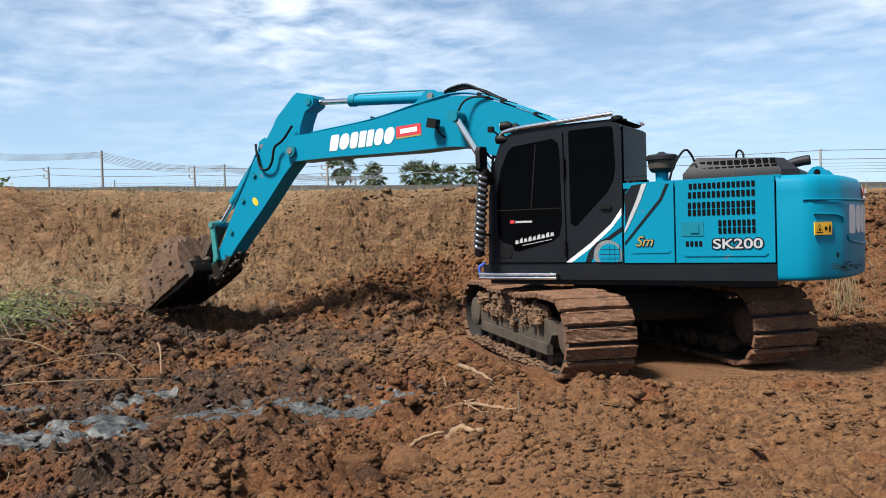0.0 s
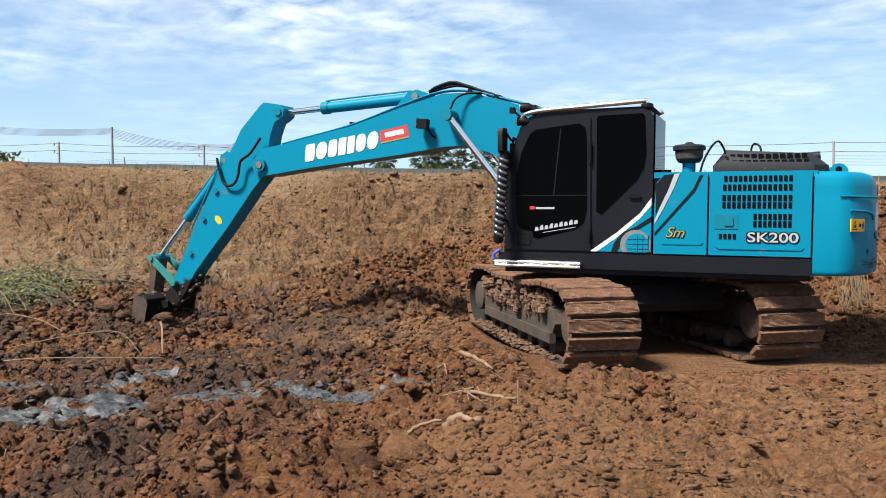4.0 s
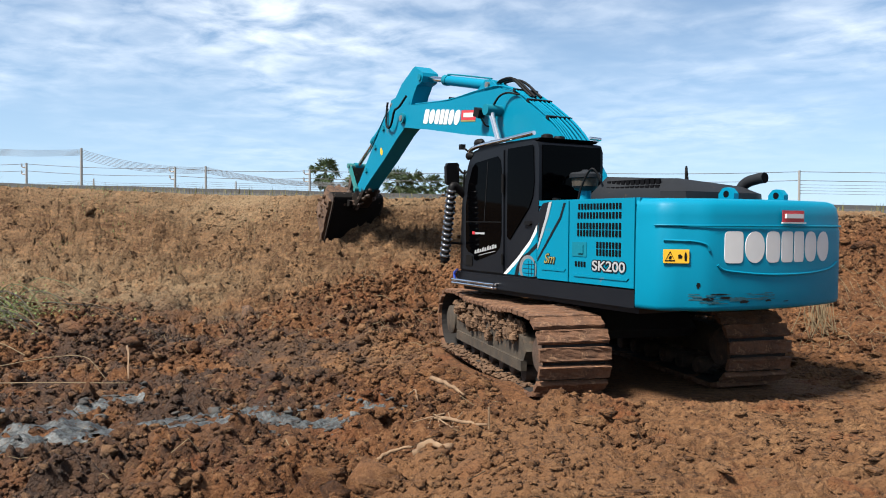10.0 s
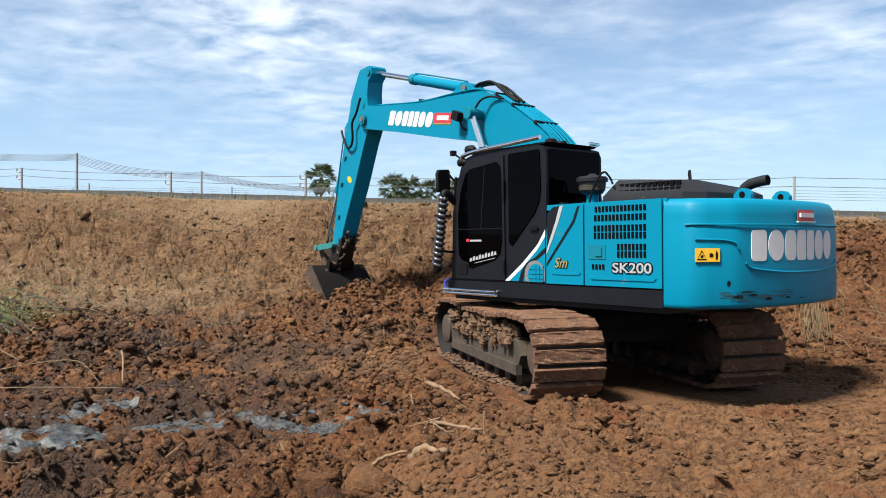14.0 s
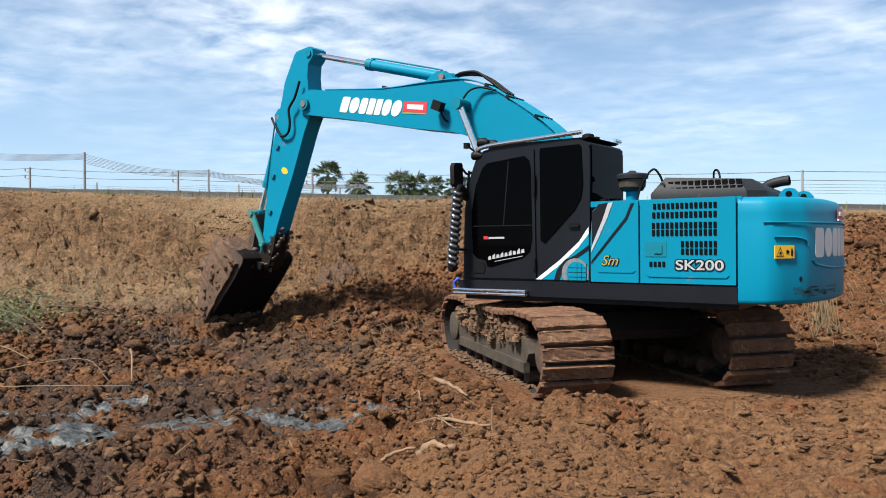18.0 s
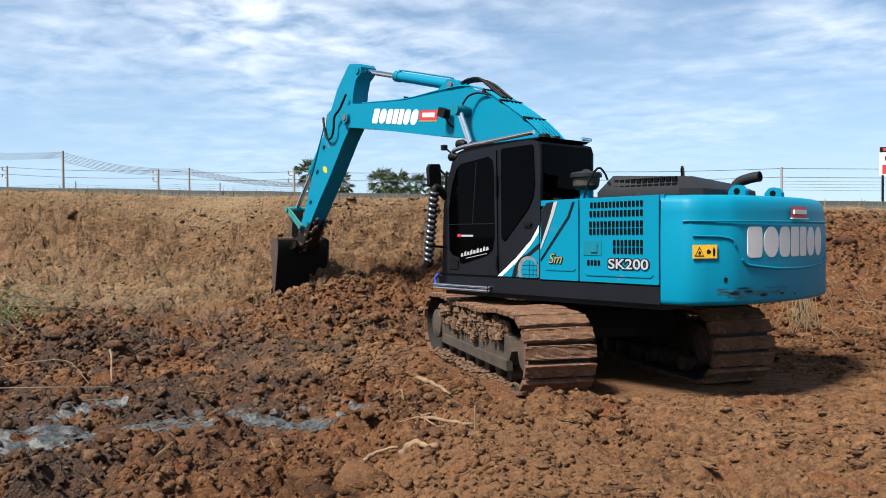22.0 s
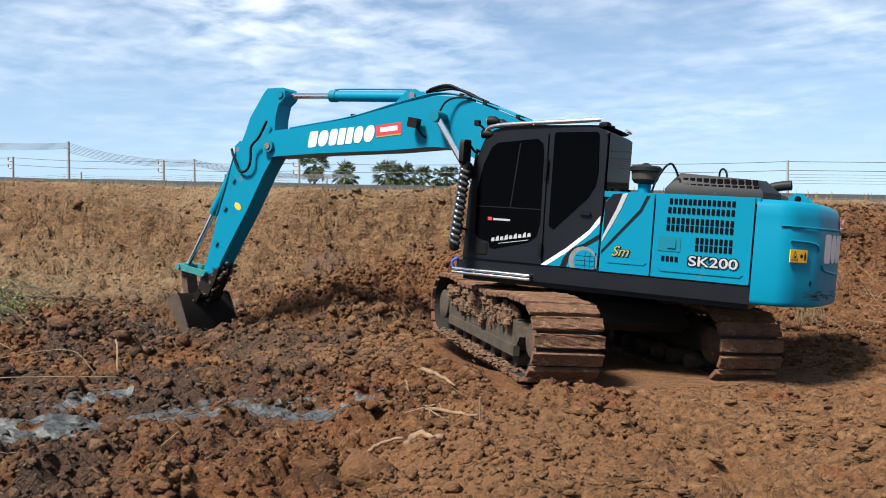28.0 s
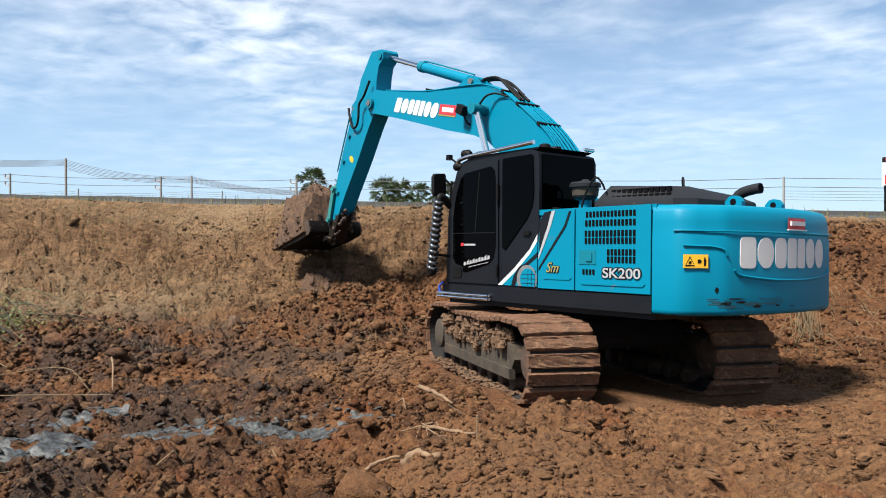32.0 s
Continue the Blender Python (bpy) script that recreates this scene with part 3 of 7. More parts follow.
def ground_height(x, y):
    # clumps, strands and small ledges raked over the bank push its face in and out
    wx, wy = x + 0.5 * fbm(x * 1.1, y * 1.1, 3, 171), y + 0.35 * fbm(x * 1.3 + 7, y * 1.3, 3, 181)
    ledge = ridged((wx + 0.6 * wy) * 0.8, (wy - 0.12 * wx) * 6.0, 3, 191)
    strand = ridged((wx + 0.5 * wy) * 2.2, (wy - 0.16 * wx) * 11.0, 2, 201)
    ledge, strand = smooth(0.42, 0.80, ledge), smooth(0.40, 0.80, strand)
    face = smooth(2.4, 3.6, y) * smooth(7.3, 6.75, y)
    z = land(x, y + face * (0.08 * (ledge - 0.5) + 0.03 * (strand - 0.5)))
    along, side = x * TRACK_WAY[0] + y * TRACK_WAY[1], x * TRACK_SIDE[0] + y * TRACK_SIDE[1]
    pad = smooth(2.9, 2.3, np.abs(along)) * smooth(2.5, 1.9, np.abs(side + 0.17))
    z = z * (1 - pad) + np.minimum(z, 0.0) * pad
    near = smooth(9.5, 6.6, y) * smooth(-22, -16, x) * smooth(18, 12, x) * smooth(-16, -12, y)
    # driven ground is smoother than the dug ground
    driven = smooth(-0.6, 1.0, x - 0.12 * (y + 5)) * smooth(2.6, 0.6, y)
    bank = dry_face(x, y)
    # fine crumbled soil: the apron below the dug ground and the ridge by the driven ground
    apron = hollow(x, y, -4.1, 0.3, 1.5, 0.9, 1.0, 0.15) + hollow(x, y, -0.5, -5.4, 0.8, 1.6, 1.0) + hollow(x, y, 4.5, 3.9, 1.1, 0.8, 0.8)
    fine = (1 - 0.75 * np.clip(apron, 0, 1)) * (0.35 + 0.65 * smooth(0.7, 1.7, mud_depth(x, y)))
    rough = (1 - 0.72 * driven) * (1 - 0.30 * bank) * fine
    rough = rough * (1 - 0.9 * pad)
    bumps = 0.30 * fbm(x * 0.9, y * 0.9, 3, 3) * (1 - 0.6 * driven)
    bumps = bumps + 0.30 * fbm(x * 2.6, y * 2.6, 5, 11, 0.66) * rough
    clods = 0.13 * lumps(x, y, 0.46, 21) + 0.10 * lumps(x + 5, y, 0.24, 33) + 0.06 * lumps(x, y + 3, 0.13, 41)
    keep = smooth(-0.10, 0.08, fbm(x * 0.8 + 9, y * 0.8, 2, 51))
    bumps = bumps + clods * rough * (0.45 + 0.55 * keep)
    crumbs = 0.5 - np.abs(fbm(x * 5.5, y * 5.5, 3, 131, 0.7)) * 2.2
    bumps = bumps + 0.11 * (crumbs - 0.2) * rough
    bumps = bumps + bank * (0.30 * (ledge - 0.5) + 0.15 * (strand - 0.5)) * smooth(6.85, 6.45, y)
    # crumbled clay: broken lumps of a hand's width and less
    jx, jy = x + 0.05 * fbm(x * 11, y * 11, 2, 211), y + 0.05 * fbm(x * 11 + 5, y * 11, 2, 221)
    crumble = -0.06 + 0.075 * lumps(jx, jy, 0.19, 231) + 0.05 * lumps(jx + 2, jy, 0.11, 241) + 0.03 * lumps(jx, jy + 2, 0.07, 251)
    bumps = bumps + crumble * (0.10 + 0.90 * rough) * (1 - 0.45 * bank) * (1 - 0.9 * pad)
    bumps = bumps + 0.17 * driven * fbm(x * 1.8 + y, y * 8, 5, 81, 0.78) * (1 - pad)
    flakes = smooth(0.02, 0.10, fbm(x * 2.2, y * 5.0, 3, 141, 0.6))
    bumps = bumps + 0.06 * driven * flakes * (1 - pad)
    # grouser prints where the machine has driven
    for off in (-1.30, 0.955):
        lane = smooth(0.46, 0.38, np.abs(side - off + 0.25 * np.sin(along * 0.4))) * smooth(-1.6, -2.6, along) * smooth(-9, -6, along)
        bumps = bumps - 0.03 * lane + 0.028 * lane * np.sin(along * 2 * math.pi / 0.19) * (0.5 + fbm(x * 2, y * 2, 2, 61))
    berm = smooth(0.52, 0.20, np.abs(side + 1.98)) * smooth(2.1, 1.5, np.abs(along - 0.2))
    for off, bend in ((2.6, 0.10), (4.3, 0.14)):
        lane = smooth(0.5, 0.40, np.abs(y + 2.9 + off * 0.55 - bend * x)) * smooth(0.6, 1.6, x)
        bumps = bumps - 0.035 * lane + 0.022 * lane * np.sin(x * 2 * math.pi / 0.21 + y * 5)
    return z + (bumps - 0.15 * rough) * near * (1 - 0.92 * pad) * (1 - 0.8 * smooth(6.2, 6.75, y)) + 0.15 * berm 


def spaced(lo, hi, fine_lo, fine_hi, step, growth=1.16):
    mid = list(np.arange(fine_lo, fine_hi + step / 2, step))
    s, left = step, []
    p = fine_lo
    while p > lo:
        s *= growth
        p -= s
        left.append(p)
    s, right = step, []
    p = fine_hi
    while p < hi:
        s *= growth
        p += s
        right.append(p)
    return np.array(left[::-1] + mid + right)


def make_ground():
    xs = spaced(-2500, 2500, -14.5, 7.0, 0.029)
    # rows closer together towards the eye
    rows = [-7.2]
    while rows[-1] < 7.4:
        rows.append(rows[-1] + 0.016 + 0.0013 * (rows[-1] + 7.2))
    ys = np.concatenate([spaced(-60, -7.2, -7.2, -7.2, 0.03)[:-2], rows, spaced(7.4, 4000, 7.45, 7.45, 0.04)[1:]])
    gx, gy = np.meshgrid(xs, ys)
    z = ground_height(gx, gy)
    nx, ny = len(xs), len(ys)
    me = bpy.data.meshes.new("ground")
    me.vertices.add(nx * ny)
    me.vertices.foreach_set("co", np.stack([gx, gy, z], -1).astype(np.float32).ravel())
    idx = np.arange(nx * ny).reshape(ny, nx)
    quads = np.stack([idx[:-1, :-1], idx[:-1, 1:], idx[1:, 1:], idx[1:, :-1]], -1).reshape(-1, 4)
    me.loops.add(quads.size)
    me.loops.foreach_set("vertex_index", quads.ravel().astype(np.int32))
    me.polygons.add(len(quads))
    me.polygons.foreach_set("loop_start", (np.arange(len(quads)) * 4).astype(np.int32))
    me.update(calc_edges=True)
    me.materials.append(SOIL)
    me.shade_smooth()
    return tagged(new("ground", me), "brown clay ground of a dug pit with a bank", "ground", kind="structure")


make_ground()


def add_lump_shapes(count, rows=5, cols=7):
    """Unit lumps, rounded and crumbled, as arrays of points; all share one list of faces."""
    shapes = []
    for _ in range(count):
        ph, amp = [random.uniform(0, 6.28) for _ in range(6)], random.uniform(0.10, 0.22)

        def swell(th, a):
            r = 1 + amp * (math.sin(2 * a + ph[0] + 2 * th) + 0.8 * math.sin(3 * a + ph[1]) * math.sin(th) + 0.7 * math.sin(3 * th + ph[2] + a))
            return r * random.uniform(0.74, 1.16)
        pts = [(0, 0, 0.9 * swell(0, 0))]
        for i in range(1, rows):
            th = math.pi * i / rows
            for k in range(cols):
                a = 2 * math.pi * k / cols + i * 0.45
                r = swell(th, a)
                pts.append((math.sin(th) * math.cos(a) * r, math.sin(th) * math.sin(a) * r, math.cos(th) * r))
        pts.append((0, 0, -0.8))
        shapes.append(np.array(pts))
    tris, n = [], 2 + (rows - 1) * cols
    for k in range(cols):
        j = (k + 1) % cols
        tris += [(0, 1 + k, 1 + j), (n - 1, 1 + (rows - 2) * cols + j, 1 + (rows - 2) * cols + k)]
        for i in range(rows - 2):
            a, b = 1 + i * cols + k, 1 + i * cols + j
            tris += [(a, a + cols, b + cols), (a, b + cols, b)]
    return shapes, np.array(tris)


def scatter(name, x, y, size, mat, sink=0.35, flat=(0.55, 0.95), long=1.0, rows=5, cols=7):
    """Many lumps on the ground in one mesh."""
    shapes, tris = add_lump_shapes(18, rows, cols)
    n = len(x)
    pick = np.random.randint(0, len(shapes), n)
    base = np.stack(shapes)[pick]
    turn = np.random.uniform(0, 6.28, n) if long == 1 else np.random.normal(0, 0.5, n)
    sx, sy = size * long * np.random.uniform(0.8, 1.5, n), size * np.random.uniform(0.75, 1.15, n)
    sz = size * np.random.uniform(*flat, n)
    px, py, pz = base[:, :, 0] * sx[:, None], base[:, :, 1] * sy[:, None], base[:, :, 2] * sz[:, None]
    lean = (np.random.uniform(-0.5, 0.5, n) * (1 if long == 1 else 0.3))[:, None]
    px, pz = px * np.cos(lean) - pz * np.sin(lean), px * np.sin(lean) + pz * np.cos(lean)
    c, s = np.cos(turn)[:, None], np.sin(turn)[:, None]
    z = ground_height(x, y) + sz * (0.5 - sink)
    co = np.stack([px * c - py * s + x[:, None], px * s + py * c + y[:, None], pz + z[:, None]], -1).reshape(-1, 3)
    m = base.shape[1]
    faces = (tris[None] + (np.arange(n) * m)[:, None, None]).reshape(-1, 3)
    me = bpy.data.meshes.new(name)
    me.vertices.add(len(co))
    me.vertices.foreach_set("co", co.astype(np.float32).ravel())
    me.loops.add(faces.size)
    me.loops.foreach_set("vertex_index", faces.ravel().astype(np.int32))
    me.polygons.add(len(faces))
    me.polygons.foreach_set("loop_start", (np.arange(len(faces)) * 3).astype(np.int32))
    me.update(calc_edges=True)
    me.materials.append(mat)
    me.shade_smooth()
    return new(name, me)


def sown(n, seed):
    """Random places in view, with the masks of the dug, driven and banked ground."""
    np.random.seed(seed)
    x, y = np.random.uniform(-16.5, 7.5, n), np.random.uniform(-7.3, 6.9, n)
    along, side = x * TRACK_WAY[0] + y * TRACK_WAY[1], x * TRACK_SIDE[0] + y * TRACK_SIDE[1]
    clear = (np.abs(along) > 2.2) | (np.abs(side + 0.17) > 1.8)
    seen = np.abs(np.arctan2(x - 0.46, y + 10.8) + 0.23) < 0.62
    x, y = x[clear & seen], y[clear & seen]
    driven = smooth(-0.6, 1.0, x - 0.12 * (y + 5)) * smooth(2.6, 0.6, y)
    bank = dry_face(x, y)
    apron = np.clip(hollow(x, y, -4.1, 0.3, 1.5, 0.9, 1.0, 0.15) + hollow(x, y, -0.5, -5.4, 0.8, 1.6, 1.0) + hollow(x, y, 4.5, 3.9, 1.1, 0.8, 0.8), 0, 1)
    patch = smooth(-0.12, 0.12, fbm(x * 0.9 + 3, y * 0.9, 3, 91))
    chance = np.random.uniform(0, 1, len(x)) + 0.9 * (mud_depth(x, y) < 1.25)
    return x, y, driven, bank, apron, patch, chance


def make_clods():
    """Loose lumps: large and small on the dug ground, crumbs between them, low scales on the driven ground."""
    x, y, d, b, apron, patch, chance = sown(62000, 5)
    keep = chance < (0.35 + 0.5 * patch) * (1 - 0.985 * d) * (1 - 0.95 * b) * (1 - 0.85 * apron)
    x, y, k = x[keep], y[keep], keep.sum()
    size = np.exp(np.random.normal(-3.50, 0.50, k)) * (1 - 0.25 * smooth(1, -7, y))
    tagged(scatter("soil_clods", x, y, size, CLOD, 0.22, (0.62, 0.98), 1.15), "loose brown clay clods on the dug ground", "soil", kind="stuff")
    x, y, d, b, apron, patch, chance = sown(175000, 6)
    keep = chance < (0.20 + 0.35 * patch) * (1 - 0.70 * d) * (1 - 0.80 * b)
    x, y, d, k = x[keep], y[keep], d[keep], keep.sum()
    size = np.exp(np.random.normal(-4.00, 0.40, k)) * (1 - 0.25 * d)
    tagged(scatter("soil_crumbs", x, y, size, CLOD, 0.15, (0.6, 0.95), rows=3, cols=5), "small crumbs of brown clay between the clods", "soil", kind="stuff")
    x, y, d, b, apron, patch, chance = sown(80000, 7)
    keep = chance < (0.75 * d * (0.15 + 0.85 * patch) + 0.30 * b * (0.3 + 0.7 * patch))
    x, y, d, k = x[keep], y[keep], d[keep], keep.sum()
    size = np.exp(np.random.normal(-3.95, 0.40, k))
    tagged(scatter("soil_flakes", x, y, size, CLOD, 0.34, (0.28, 0.55), 1.6, rows=4, cols=6), "low scales of dry clay pressed into the ground", "soil", kind="stuff")
    # grey lumps along the wet streaks
    np.random.seed(9)
    x, y = np.random.uniform(-7.6, -1.6, 9000), np.random.uniform(-5.8, -2.0, 9000)
    depth = mud_depth(x, y) + 1.6 * fbm(x * 2.6, y * 2.6, 5, 101, 0.62)
    keep = (depth < 2.2) & (np.random.uniform(0, 1, len(x)) < 0.04 + 0.10 * np.clip(depth, 0, 2))
    x, y, k = x[keep], y[keep], keep.sum()
    tagged(scatter("mud_lumps", x, y, np.exp(np.random.normal(-3.75, 0.45, k)), MUD_DARK, 0.2, (0.4, 0.7), 1.4), "dark grey lumps of wet mud", "mud", kind="stuff")


make_clods()


# ---------------------------------------------------------------- distance: road, poles, wires, palms
def crest_line(x):
    return np.clip(2.44 - 0.034 * x, 1.7, 3.4)


def make_road():
    v, f = [], []
    xs = [-400, -120, -60, -40] + list(range(-36, 31, 3)) + [40, 70, 150, 400]
    for x in xs:
        z = float(np.clip(2.98 - 0.033 * x, 1.8, 4.1))
        for y, dz in ((14.6, -1.2), (15.4, -0.13), (15.42, 0.0), (21.0, 0.03), (21.1, -0.1), (22, -1.2)):
            v.append((x, y, z + dz + (0.02 * math.sin(x) if dz > -1 else 0)))
    for i in range(len(xs) - 1):
        for k in range(5):
            a = i * 6 + k
            f.append((a, a + 6, a + 7, a + 1))
    tagged(new("road", mesh_of("road", v, f, ASPHALT)), "dark asphalt road edge behind the bank", "road", kind="structure")


def make_pole(x, y, top, radius, arms, label):
    pole = tagged(new("utility_pole"), label, "pole", "poles along the field")
    base = float(crest_line(np.array(max(-28, min(20, x))))) - 0.6
    pole.matrix_basis = pose(x, y, base)
    h = top - base
    part("post", tube("post", [[(0, 0, 0), (0, 0, h * 0.5), (0, 0, h)]], [radius * 1.25, radius * 1.1, radius], CONCRETE, 8), pole)
    for k in range(arms):
        z = h - 0.35 - k * 0.75
        part("crossarm", tube("crossarm", [bent([(0, 0, z - 0.1), (-0.45, 0, z - 0.12), (-0.62, 0, z + 0.02)], 4)], 0.06, STEEL, 6), pole)
        part("insulator", tube("insulator", [[(-0.62, 0, z), (-0.62, 0, z + 0.30)]], [0.09, 0.06], CONCRETE, 8), pole)
    return pole


def sagging(a, b, sag, n=14):
    a, b = Vector(a), Vector(b)
    return [a.lerp(b, k / n) - Vector((0, 0, sag * 4 * (k / n) * (1 - k / n))) for k in range(n + 1)]


def make_wires():
    runs = []
    tops = {"A": (-63.8, 62, 9.4), "M": (-45.8, 62, 8.62), "O": (-30.9, 62, 8.16), "R": (14.06, 62, 7.4)}
    chain = [(-90, 62, 9.6), tops["A"], tops["M"], tops["O"], (-8, 62, 7.7), tops["R"], (60, 62, 6.6)]
    for dz in (0, -0.75):
        for a, b in zip(chain, chain[1:]):
            runs.append(("power_line", 0.028, sagging((a[0], a[1], a[2] + dz), (b[0], b[1], b[2] + dz), 0.18)))
    net = [(-92, 63, 14.6), (-56.9, 62, 10.8), (-42.2, 62, 8.7), (-25, 62, 7.0)]
    for k in range(7):
        for a, b in zip(net, net[1:]):
            s = 1.0 if a[0] < -60 else 0.55
            dz = -0.16 * k * (1 if b[0] < -30 else 0.6)
            runs.append(("net_cord", 0.020, sagging((a[0], a[1], a[2] + dz), (b[0], b[1], b[2] + dz * 0.6), s)))
    for k in range(4):
        runs.append(("net_cord", 0.014, sagging((-80, 64, 7.6 - 0.2 * k), (-56.9, 62, 7.5 - 0.2 * k), 0.25)))
        runs.append(("net_cord", 0.014, sagging((-56.9, 62, 7.5 - 0.2 * k), (-42.2, 62, 7.2 - 0.2 * k), 0.25)))
        runs.append(("net_cord", 0.014, sagging((-42.2, 62, 7.2 - 0.2 * k), (-27, 62, 7.0 - 0.2 * k), 0.2)))
        runs.append(("net_cord", 0.014, sagging((14.06, 62, 6.3 - 0.25 * k), (60, 62, 5.7 - 0.25 * k), 0.2)))
    for name, r, path in runs:
        group = "power lines" if name == "power_line" else "cords of the bird nets"
        label = "thin grey overhead power line between poles" if name == "power_line" else "fine pale cord of a bird net"
        tagged(new(name, tube(name, [path], r, WIRE, 4)), label, "wire" if name == "power_line" else "net", group)


def palm(x, y, top, spread, lean, label):
    tree = tagged(new("palm_tree"), label, "palm tree", "palms behind the field")
    tree.matrix_basis = pose(x, y, 2.0)
    h = top - 2.0 - spread * 0.42
    part("trunk", tube("trunk", [bent([(0, 0, 0), (lean * 0.3, 0, h * 0.4), (lean, 0, h)], 5)], 0.23, BARK, 8), tree)
    v, f = [], []
    for k in range(40):
        a = random.uniform(0, 6.28)
        e = random.uniform(-1.0, 1.35)
        way = Vector((math.cos(a) * math.cos(e), math.sin(a) * math.cos(e), math.sin(e)))
        stem = spread * random.uniform(0.26, 0.40)
        hub = Vector((lean, 0, h)) + way * stem + Vector((0, 0, -0.10 * stem))
        add_tube(v, f, [Vector((lean, 0, h - 0.1)), hub], 0.025, 4, False)
        side = way.cross(Vector((0, 0, 1)))
        side = side.normalized() if side.length > 0.05 else Vector((1, 0, 0))
        up = side.cross(way)
        tilt_a = random.uniform(-0.7, 0.7)
        side = side * math.cos(tilt_a) + up * math.sin(tilt_a)
        blade = spread * random.uniform(0.24, 0.33)
        n = 12
        for j in range(n):
            t = -1.9 + 3.8 * j / (n - 1)
            d = way * math.cos(t) + side * math.sin(t)
            e2 = way * math.cos(t + 0.20) + side * math.sin(t + 0.20)
            tip = hub + d * blade * random.uniform(0.85, 1.1) - Vector((0, 0, blade * 0.25 * random.random()))
            b = len(v)
            v += [hub, hub + d * blade * 0.5 - way.cross(side) * 0.03, hub + e2 * blade * 0.5, tip]
            f += [(b, b + 1, b + 3), (b, b + 3, b + 2)]
    for k in range(12):
        a, r = random.uniform(0, 6.28), spread * random.uniform(0.12, 0.30)
        z = h - spread * random.uniform(0.35, 0.6)
        b = len(v)
        p, q = Vector((lean, 0, h - 0.2)), Vector((lean + math.cos(a) * r, math.sin(a) * r, z))
        s = Vector((-math.sin(a), math.cos(a), 0)) * spread * 0.10
        v += [p, q + s, q - s, q - Vector((0, 0, spread * 0.12))]
        f += [(b, b + 1, b + 2), (b + 1, b + 3, b + 2)]
    part("crown", mesh_of("crown", v, f, PALM_LEAF), tree)
    return tree


def shrub(name, x, y, z, size, count, mat, label, category):
    ob = tagged(new(name), label, category)
    ob.matrix_basis = pose(x, y, z)
    part("trunk", tube("trunk", [[(0, 0, -8), (0, 0, size[2] * 0.5)]], 0.12 * size[2] / 3, BARK, 7), ob)
    v, f = [], []
    for k in range(count):
        p = Vector((random.gauss(0, 0.42), random.gauss(0, 0.42), random.uniform(0, 1)))
        w = 1.1 - 0.5 * p.z
        p = Vector((p.x * size[0] * w, p.y * size[1] * w, p.z * size[2]))
        s = random.uniform(0.05, 0.11) * size[2]
        d, e = Vector((random.gauss(0, 1), random.gauss(0, 1), random.gauss(0, 1))).normalized() * s, Vector((random.gauss(0, 1), random.gauss(0, 1), random.gauss(0, 1))).normalized() * s
        b = len(v)
        v += [p, p + d, p + d + e, p + e]
        f += [(b, b + 1, b + 2, b + 3)]
    part("crown", mesh_of("crown", v, f, mat), ob)
    return ob


def make_sign():
    board = tagged(new("notice_board"), "white notice board with red and black bands on a post", "sign")
    board.matrix_basis = pose(10.05, 22, 2.2, 0, 0, -12)
    part("post", tube("post", [[(0.12, 0, -0.5), (0.12, 0, 1.75)]], 0.045, BLACK, 8), board)
    part("board", box("board", (0, 0.95), (-0.02, 0.02), (1.72, 2.82), WHITE, 0.01), board)
    part("top_band", box("top_band", (0.01, 0.94), (-0.03, -0.018), (2.62, 2.81), CHARCOAL, 0), board)
    part("red_band", box("red_band", (0.12, 0.92), (-0.036, -0.018), (2.66, 2.77), RED, 0), board)
    part("red_band", box("red_band", (0.10, 0.86), (-0.03, -0.018), (1.80, 2.14), RED, 0), board)
    ring_pts = [(0.36 + 0.16 * math.cos(a), -0.03, 2.38 + 0.16 * math.sin(a)) for a in np.linspace(0, 6.283, 17)]
    part("symbol_ring", tube("symbol_ring", [ring_pts], 0.02, BLACK, 6), board)
    part("symbol", tube("symbol", [[(0.30, -0.03, 2.46), (0.36, -0.03, 2.38), (0.40, -0.03, 2.30)]], 0.025, BLACK, 6), board)


random.seed(21)
make_road()
for x, y, top, r, arms in ((-56.9, 62, 10.95, 0.13, 0), (-63.8, 62, 9.5, 0.11, 2), (-45.7, 62, 8.75, 0.11, 2), (-42.2, 62, 8.8, 0.10, 0), (-30.8, 62, 8.3, 0.11, 2), (14.06, 62, 7.5, 0.10, 0), (-55.4, 62, 7.7, 0.08, 0), (-38.8, 62, 7.2, 0.07, 0), (-27.9, 62, 6.75, 0.07, 0)):
    make_pole(x, y, top, r, arms, "grey concrete pole with short crossarms" if arms else "thin grey net pole beside the field")
make_wires()
for x, top, spread, lean in ((-53.0, 15.3, 5.2, 0.3), (-47.0, 13.2, 4.8, -0.2), (-39.6, 13.2, 5.0, 0.2), (-37.3, 12.9, 4.6, 0.5), (-33.6, 12.2, 4.2, 0.1), (-28.8, 12.3, 4.8, -0.3)):
    palm(x, 120, top, spread, lean, "dark green sugar palm with fan leaves")
shrub("broadleaf_tree", -158.5, 150, 9.0, (7.5, 5, 7.6), 700, PALM_LEAF, "dark rounded tree at the field's edge", "tree")
for x in (-50.5, -35.5, -31.2):
    shrub("bush", x, 119, 7.6, (2.6, 2, 2.0), 160, PALM_LEAF, "low dark green bush under the palms", "bush")
make_sign()


